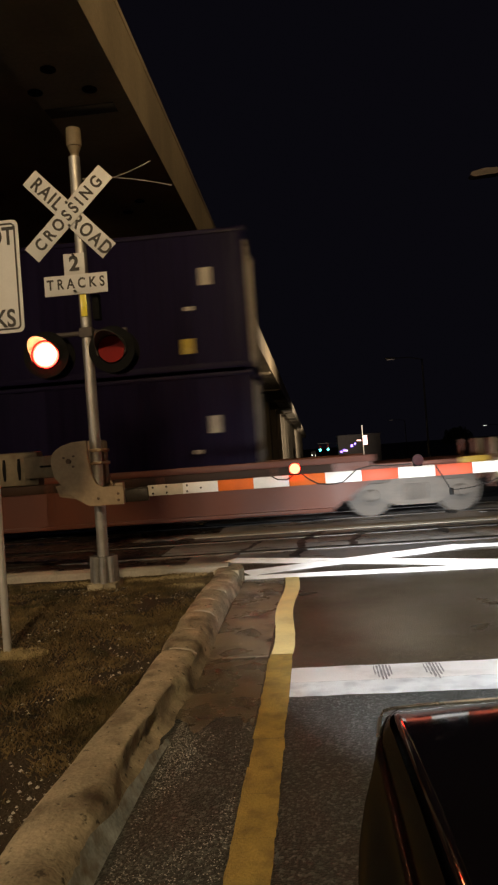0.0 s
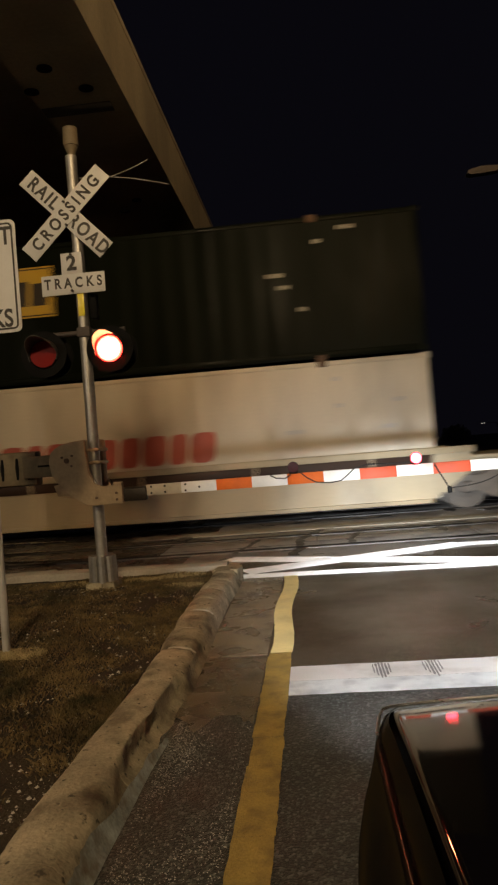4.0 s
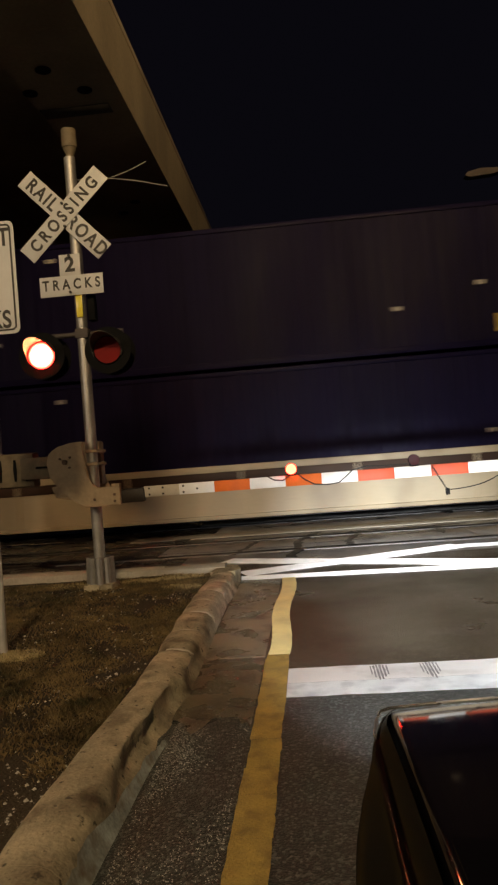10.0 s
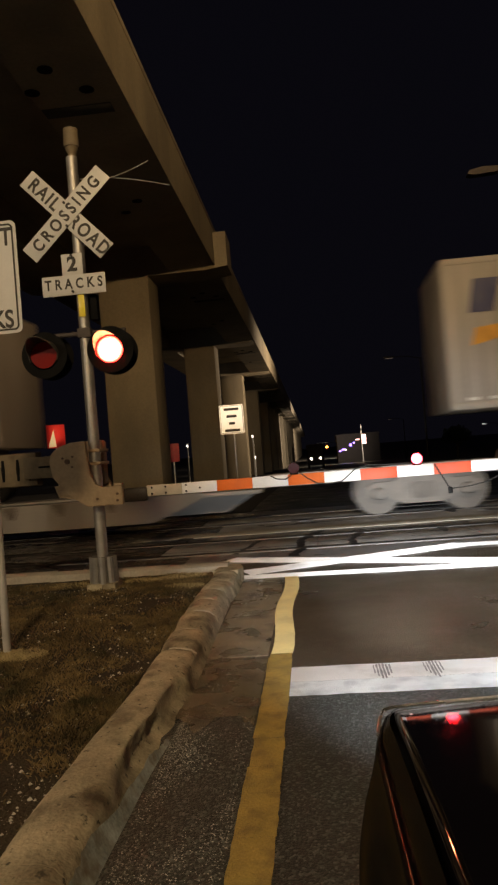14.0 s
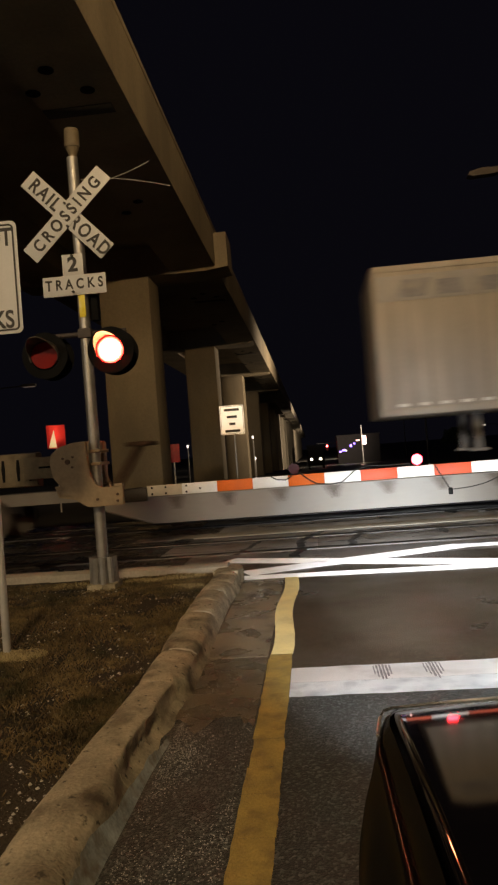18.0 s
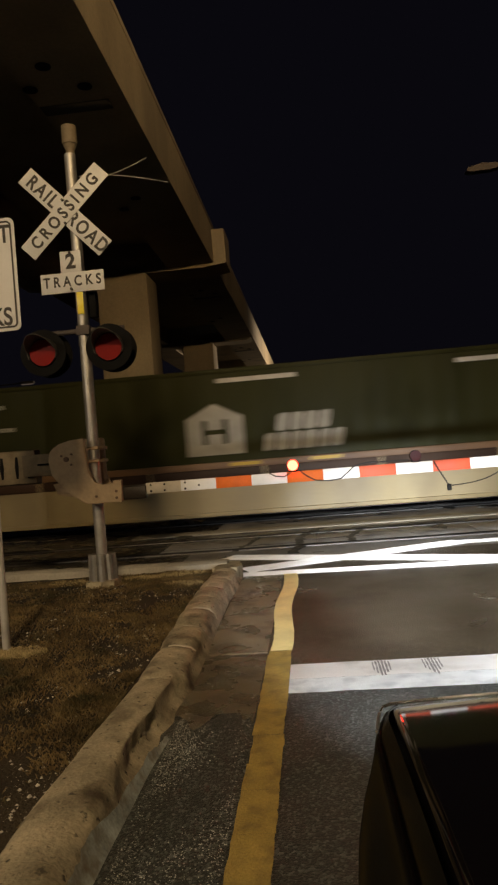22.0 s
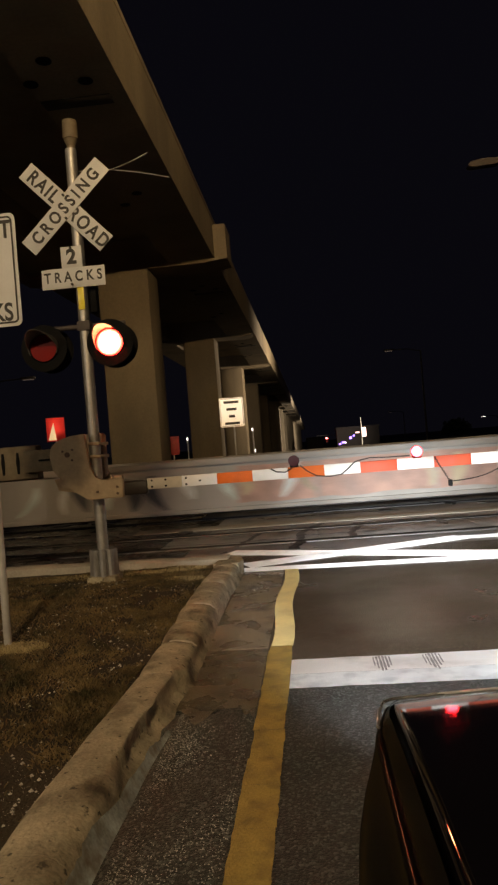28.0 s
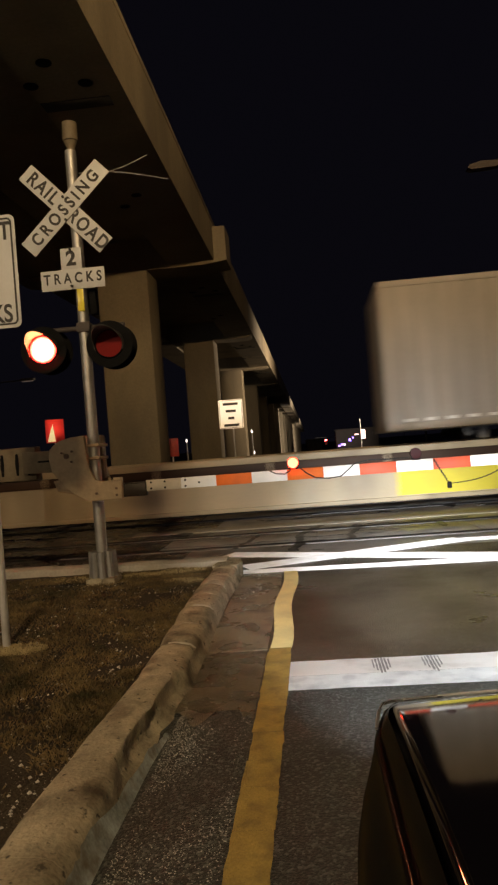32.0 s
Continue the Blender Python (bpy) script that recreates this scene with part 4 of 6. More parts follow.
    # the arm
    bm = B()
    box(bm, 0.06, 0.445, 0.43, 0.53, 0.885, 1.04, 0.012)
    box(bm, 0.20, 0.44, 0.42, 0.54, 1.03, 1.045, 0.004)
    part("arm_adapter", bm, ADAPTER, ob, "dark greasy arm adapter")
    arm_x, w = 0.44, 0.4092
    for k in range(19):
        bm = B()
        x0 = arm_x + k * w
        z = 0.995 + 0.0005 * k
        box(bm, x0, x0 + w, 0.46, 0.50, z - 0.062, z + 0.062, 0.004)
        part("arm_stripe", bm, (STRIPE_AGED if k == 0 else STRIPE_ORANGE if k % 2 == 0 and k < 5 else STRIPE_RED if k % 2 == 0 else STRIPE_WHITE), ob, "red reflective stripe" if k % 2 == 0 and k else "white reflective stripe")
    bm = B()
    for x, z in ((0.50, 1.03), (0.50, 0.96), (0.66, 1.03), (0.66, 0.96), (0.90, 1.03), (0.90, 0.96), (1.06, 0.99)):
        part("arm_bolt", cyl(B(), (x, 0.45, z), (x, 0.462, z), 0.012, seg=8), BLACK, ob)
    flash = []
    for x, ph, lit in ((2.15, "L", GATE_AMBER_LIT), (3.53, "R", GATE_LENS_LIT)):
        bm = B()
        box(bm, x - 0.05, x + 0.05, 0.455, 0.505, 1.055, 1.085, 0.006)
        cyl(bm, (x, 0.50, 1.13), (x, 0.455, 1.13), 0.064, seg=20)
        light = part("arm_light", bm, BLACK, ob, "small red lamp on the gate arm")
        lens = disc_lamp(light, x, 0.456, 1.13, lit, r=0.060, dark=SMALL_LENS_DARK)
        flash.append((lens, ph))
    # cable looped along the arm
    def cable(pts, r=0.007):
        bm = B()
        tube(bm, pts, r, 6)
        part("arm_cable", bm, CABLE, ob, "black looped lamp cable")
    a = lambda x, z, d=0.0: (x, 0.445 - d, z)
    cable([a(1.88, 1.06), a(1.95, 1.02), a(2.05, 1.01), a(2.12, 1.05)])
    cable([a(2.22, 1.07), a(2.30, 1.00), a(2.40, 0.94), a(2.55, 0.925), a(2.68, 0.94), a(2.76, 1.0), a(2.84, 1.07), a(3.0, 1.10), a(3.2, 1.09), a(3.45, 1.09)])
    coil = [a(3.72 + 0.16 * t + 0.008 * math.sin(t * 60), 1.05 - 0.30 * t, 0.008 * math.cos(t * 60)) for t in (i / 60 for i in range(61))]
    cable(coil, 0.006)
    coil = [a(3.90 + 0.75 * t + 0.004 * math.sin(t * 90), 0.77 + 0.04 * t + 0.26 * t ** 3, 0.008 * math.cos(t * 90)) for t in (i / 80 for i in range(81))]
    cable(coil, 0.006)
    bm = B()
    box(bm, 3.845, 3.895, 0.42, 0.45, 0.715, 0.79, 0.012)
    part("cable_plug", bm, BLACK, ob, "black cable plug")
    return ob, flash


gate_ob, GATE_FLASH = gate()


def road_sign(name, x, y, z0, z1, x0, x1, label, lines=(), post=0.03, top=None, letter=0.1, border=True, ground=0.1, sheeting=SIGN_WHITE, turn=0.0):
    ob = thing(name, label, "road sign", at=pose(x, y, 0, 0, 0, turn))
    bm = B()
    cyl(bm, (0, 0, ground - 0.1), (0, 0, top or z1 - 0.05), post, seg=14)
    part("post", bm, ALU, ob, "bare metal post")
    cx, cz, hw, hh = (x0 + x1) / 2 - x, (z0 + z1) / 2, (x1 - x0) / 2, (z1 - z0) / 2
    bm = B()
    box(bm, -hw, hw, -0.003, 0.003, -hh, hh)
    ver = [e for e in bm.edges if abs(e.verts[0].co.y - e.verts[1].co.y) > 0.004]
    bmesh.ops.bevel(bm, geom=ver, offset=0.045, segments=5, affect="EDGES", profile=0.5)
    face = part("sign_face", bm, sheeting, ob, "white sign plate", at=pose(cx, -post - 0.005, cz))
    if border:
        i, t = 0.022, 0.014
        bm = B()
        box(bm, -hw + i + 0.03, hw - i - 0.03, -0.0058, -0.0036, hh - i - t, hh - i)
        box(bm, -hw + i + 0.03, hw - i - 0.03, -0.0058, -0.0036, -hh + i, -hh + i + t)
        box(bm, -hw + i, -hw + i + t, -0.0058, -0.0036, -hh + i + 0.03, hh - i - 0.03)
        box(bm, hw - i - t, hw - i, -0.0058, -0.0036, -hh + i + 0.03, hh - i - 0.03)
        for sx in (-1, 1):
            for sz in (-1, 1):
                c = (sx * (hw - i - 0.037), sz * (hh - i - 0.037))
                pts = [(c[0] + sx * 0.037 * math.cos(q), c[1] + sz * 0.037 * math.sin(q)) for q in (k * math.pi / 10 for k in range(6))]
                pts += [(c[0] + sx * 0.023 * math.cos(q), c[1] + sz * 0.023 * math.sin(q)) for q in (k * math.pi / 10 for k in range(5, -1, -1))]
                prism(bm, pts, -0.0058, -0.0036)
        part("border", bm, SIGN_BLACK, face, "black border line")
    n = len(lines)
    for k, text in enumerate(lines):
        z = hh * 0.70 - k * (1.46 * hh / max(1, n - 1))
        if text.startswith("#"):
            w = float(text[1:]) * hw
            bm = B()
            box(bm, -w, w, -0.0058, -0.0036, z - letter / 2, z + letter / 2)
            part("lettering_bar", bm, SIGN_BLACK, face)
        else:
            words("lettering", text, letter, SIGN_BLACK, face, pose(0, -0.0055, z, 90, 0, 0), squeeze=0.8, bold=0.004)
    return ob


road_sign("road_sign", -2.37, 5.32, 2.52, 3.36, -2.72, -2.05, "white do not stop on tracks sign on a metal post", ("DO NOT", "STOP", "ON", "TRACKS"), post=0.03, letter=0.185, ground=0.12)
road_sign("road_sign", -2.53, 24.7, 2.16, 3.14, -2.98, -2.17, "brightly lit white sign with illegible lines behind the tracks", ("#0.62", "#0.42", "#0.25", "#0.62"), post=0.03, letter=0.085, ground=-0.2, sheeting=SIGN_BRIGHT, turn=6.5)

# ---- the train ----
SPEED, X0 = 10.89, -1.07
MOVERS = []


def paint(name, base, **kw):
    values = dict(rough=0.5, spread=0.14, scale=1.2, grain=22, bump=0.0015, stain=tuple(0.45 * c for c in base), stain_amount=0.45, stain_scale=0.8, streak=3.0)
    values.update(kw)
    return mat(name, base, **values)


C_WHITE = paint("white_container_paint", (0.64, 0.58, 0.47))
C_TAN = paint("dull_white_container_paint", (0.36, 0.29, 0.165))
C_GHOST = mat("ghost_of_old_lettering", (0.27, 0.225, 0.15), 0.6, spread=0.5, scale=3, grain=20)
C_GREEN = paint("dark_green_container_paint", (0.006, 0.008, 0.005), rough=0.34, shine=0.035)
C_OLIVE = paint("olive_container_paint", (0.034, 0.036, 0.013), rough=0.42, shine=0.07)
C_ORANGE = paint("orange_container_paint", (0.37, 0.070, 0.008), shine=0.3)
C_BLUE = paint("dark_blue_container_paint", (0.009, 0.007, 0.030), rough=0.40, shine=0.06)
T_WHITE = paint("white_trailer_panel", (0.48, 0.44, 0.385), rough=0.45)
T_POST = paint("dull_trailer_post", (0.40, 0.365, 0.32), rough=0.5)
W_TAN = paint("tan_well_car_paint", (0.38, 0.31, 0.17), stain=(0.15, 0.11, 0.06), stain_amount=0.7)
# Dark brown for the gate arm's headlight shadow on the well cars.
ARM_SHADOW = paint("painted_arm_shadow", (0.045, 0.026, 0.018), stain=(0.09, 0.05, 0.03), stain_amount=0.5, shine=0.2)
W_RUST = paint("rusty_chord_paint", (0.20, 0.115, 0.06), stain=(0.10, 0.05, 0.03), stain_amount=0.7)
TAPE = mat("white_reflective_tape", (0.95, 0.94, 0.90), 0.4, spread=0.05)
W_CREAM = paint("cream_well_car_paint", (0.50, 0.42, 0.28), stain=(0.16, 0.11, 0.07), stain_amount=0.7)
W_BROWN = paint("brown_well_car_paint", (0.22, 0.14, 0.09), stain=(0.10, 0.06, 0.04), stain_amount=0.7)
W_RED = paint("oxide_red_well_car_paint", (0.17, 0.055, 0.032), stain=(0.12, 0.05, 0.04), stain_amount=0.7)
W_YELLOW = paint("yellow_well_car_paint", (0.74, 0.64, 0.03), stain=(0.50, 0.42, 0.05), stain_amount=0.4)
W_GREY = paint("pale_grey_well_car_paint", (0.36, 0.345, 0.32), stain=(0.2, 0.18, 0.16), stain_amount=0.6)
W_BLUE = paint("blue_well_car_paint", (0.010, 0.020, 0.080), stain=(0.04, 0.06, 0.12), stain_amount=0.6)
DIRTY_STEEL = mat("dusty_truck_steel", (0.19, 0.17, 0.15), 0.7, metal=0.2, spread=0.4, scale=4, grain=30, bump=0.003)
DIRTY_RIM = mat("grimy_rim_steel", (0.06, 0.055, 0.05), 0.7, metal=0.2, spread=0.4, scale=5, grain=30)
WHEEL = mat("dusty_wheel_steel", (0.14, 0.125, 0.11), 0.65, metal=0.2, spread=0.3, scale=4, grain=30)
DECAL_WHITE = mat("white_decal", (0.55, 0.54, 0.51), 0.5, spread=0.12, scale=4)
DECAL_PALE = mat("weathered_pale_decal", (0.36, 0.35, 0.31), 0.55, spread=0.25, scale=4)
DECAL_GREY = mat("faded_grey_decal", (0.52, 0.50, 0.47), 0.55, spread=0.2, scale=3)
DECAL_FAINT = mat("worn_off_decal", (0.30, 0.20, 0.16), 0.55, spread=0.35, scale=3)
DECAL_DIM = mat("grimy_decal", (0.13, 0.12, 0.09), 0.55, spread=0.35, scale=3)
DECAL_SLATE = mat("slate_lettering", (0.13, 0.13, 0.16), 0.5, spread=0.25, scale=4)
DECAL_YELLOW = mat("yellow_decal", (0.56, 0.37, 0.035), 0.5, spread=0.12, scale=3, stain=(0.5, 0.36, 0.08), stain_amount=0.4)
OLIVE_YELLOW = mat("weathered_yellow_band", (0.46, 0.36, 0.03), 0.5, spread=0.35, scale=3, grain=20, stain=(0.40, 0.36, 0.24), stain_amount=0.8, stain_scale=1.6)
FADED_MARK = mat("faded_slate_mark", (0.25, 0.26, 0.30), 0.55, spread=0.35, scale=3, grain=20, stain=(0.42, 0.40, 0.37), stain_amount=0.8, stain_scale=2.5)
FADED_BAND = mat("faded_blue_grey_band", (0.36, 0.36, 0.38), 0.5, spread=0.2, scale=2, grain=20, stain=(0.45, 0.42, 0.38), stain_amount=0.7, stain_scale=1.6)
BROWN_PANEL = mat("dark_brown_panel", (0.06, 0.035, 0.012), 0.6, spread=0.3, scale=4, shine=0.1)
DECAL_BLACK = mat("black_decal", (0.03, 0.025, 0.02), 0.5)
DECAL_RED = mat("faded_red_decal", (0.45, 0.10, 0.07), 0.5, spread=0.2)
DECAL_NAVY = mat("navy_decal", (0.025, 0.035, 0.14), 0.45, spread=0.15)
DECAL_ORANGE = mat("orange_decal", (0.85, 0.40, 0.04), 0.5)
SPRAY = mat("graffiti_spray", (0.62, 0.66, 0.66), 0.6, spread=0.2, scale=3)
SPRAY_TEAL = mat("pale_teal_graffiti_spray", (0.50, 0.60, 0.58), 0.6, spread=0.3, scale=3)
SPRAY_NIGHT = mat("night_blue_graffiti_spray", (0.05, 0.06, 0.14), 0.6, spread=0.3, scale=3)
SPRAY_PINK = mat("dull_pink_graffiti_spray", (0.42, 0.27, 0.22), 0.6, spread=0.4, scale=3)
SPRAY_DARK = mat("dark_graffiti_spray", (0.08, 0.09, 0.10), 0.6, spread=0.3, scale=3)
SPRAY_PURPLE = mat("purple_graffiti_spray", (0.28, 0.20, 0.26), 0.6, spread=0.3, scale=3)
SPRAY_BLUE = mat("pale_blue_graffiti_spray", (0.30, 0.40, 0.62), 0.6, spread=0.3, scale=3)
SPRAY_RED = mat("red_graffiti_spray", (0.45, 0.22, 0.18), 0.6, spread=0.3, scale=3)


R_WHEEL, AXLE = 0.43, 0.89


def wheel_mesh():
    bm, r = B(), R_WHEEL
    cyl(bm, (0, -0.06, 0), (0, 0.05, 0), r, seg=28)
    cyl(bm, (0, 0.05, 0), (0, 0.08, 0), r + 0.028, seg=28)
    cyl(bm, (0, -0.08, 0), (0, -0.06, 0), r * 0.35, r * 0.55, seg=20)
    for q in range(4):
        a = q * math.pi / 2
        cyl(bm, (0.26 * math.cos(a), -0.065, 0.26 * math.sin(a)), (0.26 * math.cos(a), -0.055, 0.26 * math.sin(a)), 0.05, seg=8)
    return mesh_of("wheel", bm, WHEEL)


def side_frame_mesh():
    bm = B()
    prof = [(-1.12, 0.36), (-1.12, 0.58), (-0.95, 0.66), (-0.60, 0.66), (-0.42, 0.76), (0.42, 0.76), (0.60, 0.66), (0.95, 0.66), (1.12, 0.58), (1.12, 0.36), (0.72, 0.36), (0.38, 0.20), (-0.38, 0.20), (-0.72, 0.36)]
    prism(bm, prof, -0.06, 0.06)
    for x in (-AXLE, AXLE):
        cyl(bm, (x, -0.06, R_WHEEL), (x, -0.14, R_WHEEL), 0.13, 0.10, seg=16)
    for x in (-0.16, 0.0, 0.16):
        cyl(bm, (x, -0.075, 0.30), (x, -0.075, 0.62), 0.065, seg=10)
    return mesh_of("side_frame", bm, DIRTY_STEEL)


def shared(name, data, parent, m, label=""):
    ob = new(name, data)
    ob.parent, ob.matrix_basis = parent, m
    return tagged(ob, label=label)


WHEEL_MESH, FRAME_MESH = wheel_mesh(), side_frame_mesh()
BOLSTER = mesh_of("bolster", box(B(), -0.22, 0.22, -0.9, 0.9, 0.50, 0.78, 0.02), DIRTY_STEEL)
AXLE_MESH = mesh_of("axle", cyl(B(), (0, -0.95, 0), (0, 0.95, 0), 0.075, seg=12), DIRTY_STEEL)


def truck(parent, x):
    tr = shared("truck", BOLSTER, parent, pose(x, 0, 0.022), "dusty steel wheel truck")
    for s in (-1, 1):
        turn = 0 if s < 0 else 180
        shared("side_frame", FRAME_MESH, tr, pose(0, s * 0.96, 0, 0, 0, turn), "cast steel side frame")
        for ax in (-AXLE, AXLE):
            shared("wheel", WHEEL_MESH, tr, pose(ax, s * 0.75, R_WHEEL, 0, 0, turn), "steel railway wheel")
    for ax in (-AXLE, AXLE):
        shared("axle", AXLE_MESH, tr, pose(ax, 0, R_WHEEL))


def decal(parent, name, pts, material, y, label=""):
    bm = B()
    prism(bm, pts, y - 0.004, y + 0.002)
    return part(name, bm, material, parent, label)


def rect(x0, x1, z0, z1, lean=0.0):
    return [(x0, z0), (x1, z0), (x1 + lean, z1), (x0 + lean, z1)]


def graffiti(parent, x0, x1, z0, z1, y, seed, mats):
    """Sprayed sweeps on a car side, over a pale patch."""
    random.seed(seed)
    top = [(x0 + (x1 - x0) * k / 16, z1 - 0.05 * random.random()) for k in range(17)]
    low = [(x0 + (x1 - x0) * k / 16, z0 + 0.06 * random.random()) for k in range(16, -1, -1)]
    decal(parent, "graffiti", top + low, mats[0], y + 0.001, "pale sprayed patch")
    n = max(3, int((x1 - x0) / 0.55))
    for k in range(n):
        x = x0 + (x1 - x0) * (k + random.uniform(0.1, 0.9)) / n
        w, h = random.uniform(0.10, 0.24), (z1 - z0) * random.uniform(0.6, 0.95)
        c = (z0 + z1) / 2 + random.uniform(-0.04, 0.04)
        lean = random.uniform(-0.5, 0.5)
        bend = random.uniform(-0.25, 0.25)
        up = [(x + lean * t + bend * math.sin(3.1 * t), c - h / 2 + h * t) for t in (i / 6 for i in range(7))]
        pts = [(p[0] - w / 2 * (0.4 + math.sin(3.1 * i / 6)), p[1]) for i, p in enumerate(up)] + [(p[0] + w / 2 * (0.4 + math.sin(3.1 * i / 6)), p[1]) for i, p in reversed(list(enumerate(up)))]
        decal(parent, "graffiti", pts, random.choice(mats), y - 0.0005 * k, "sprayed graffiti sweep")


def well_car(tc, material, label, well=16.4, total=22.9, trucks=(True, True), sprayed=None, spray_span=None, band=True, chord=None):
    ob = thing("well_car", label, "well car", "cars of the train")
    h, half = well / 2, total / 2
    for s in (-1, 1):
        y0, y1 = sorted((s * 1.36, s * 1.42))
        bm = B()
        prism(bm, [(-h - 0.55, 1.20), (-h - 0.55, 0.80), (-h + 0.25, 0.26), (h - 0.25, 0.26), (h + 0.55, 0.80), (h + 0.55, 1.20)], y0, y1)
        part("side_plate", bm, material, ob, "deep side plate of the well")
        # The gate arm's shadow, painted as a strip that travels with the car.
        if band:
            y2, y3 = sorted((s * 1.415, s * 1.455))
            part("grimy_band", box(B(), -h + 0.2, h - 0.2, y2, y3, 0.97, 1.165, 0.006), ARM_SHADOW, ob, "dark band under the top chord, painted as the gate arm's shadow")
        bm = B()
        y0, y1 = sorted((s * 1.33, s * 1.50))
        box(bm, -h - 0.6, h + 0.6, y0, y1, 1.16, 1.29, 0.01)
        part("top_chord", bm, chord or material, ob)
        if chord and s < 0:
            for x in (-0.75, 0.85, -6.9, 6.6):
                part("edge_patch", box(B(), x, x + 0.62, -1.506, -1.498, 1.20, 1.265), DECAL_YELLOW, ob, "yellow patch on the top chord")
            placard = part("placard", box(B(), -8.05, -7.30, -1.428, -1.418, 0.42, 0.86), DECAL_WHITE, ob, "white placard with illegible lines")
            for z in (0.55, 0.72):
                part("placard_line", box(B(), -7.95, -7.42, -1.433, -1.428, z, z + 0.05), DECAL_GREY, placard)
        bm = B()
        box(bm, -h + 0.25, h - 0.25, y0, y1, 0.22, 0.30, 0.01)
        part("bottom_chord", bm, material, ob)
        k = -h + 1.2
        while k < h - 1:
            part("side_rib", box(B(), k, k + 0.05, *sorted((s * 1.42, s * 1.47)), 0.30, 1.16), material, ob)
            k += 2.3
    k = -h + 0.6
    while k < h - 0.4:
        part("cross_bearer", box(B(), k, k + 0.3, -1.36, 1.36, 0.20, 0.29), RUST, ob)
        k += 2.5
    for s, has in ((-1, trucks[0]), (1, trucks[1])):
        bm = B()
        x0, x1 = sorted((s * (h + 0.1), s * (half - 0.35)))
        box(bm, x0, x1, -1.42, 1.42, 1.02, 1.09, 0.01)
        box(bm, *sorted((s * h, s * (h + 0.12))), -1.34, 1.34, 0.40, 1.18, 0.01)
        box(bm, x0, x1, -0.30, 0.30, 0.62, 1.03, 0.01)
        for yy in (-1.35, 0.0, 1.27):
            box(bm, *sorted((s * (half - 0.45), s * (half - 0.38))), yy, yy + 0.08, 0.5, 1.45)
        part("end_platform", bm, material, ob, "end platform with steps")
        bm = B()
        box(bm, *sorted((s * (half - 1.0), s * (half - 0.45))), -1.46, -1.42, 1.00, 1.12, 0.008)
        part("edge_plate", bm, DECAL_YELLOW, ob, "yellow edge plate of the platform")
        if has:
            truck(ob, s * (h + (1.1 if s < 0 else 1.4)))
            bm = B()
            box(bm, *sorted((s * (half - 0.6), s * (half - 0.02))), -0.12, 0.12, 0.72, 0.95, 0.02)
            part("coupler", bm, RUST, ob, "rusty coupler")
            bm = B()
            tube(bm, [(s * (half - 0.35), 0.35, 0.75), (s * (half - 0.2), 0.4, 0.5), (s * half, 0.38, 0.42)], 0.025, 6)
            part("brake_hose", bm, CABLE, ob)
    if sprayed:
        a, b = spray_span or (-h + 0.6, h - 0.6)
        graffiti(ob, a, b, 0.33, 1.10, -1.425, int(tc * 10) + 900, sprayed)
    MOVERS.append((ob, tc))
    return ob


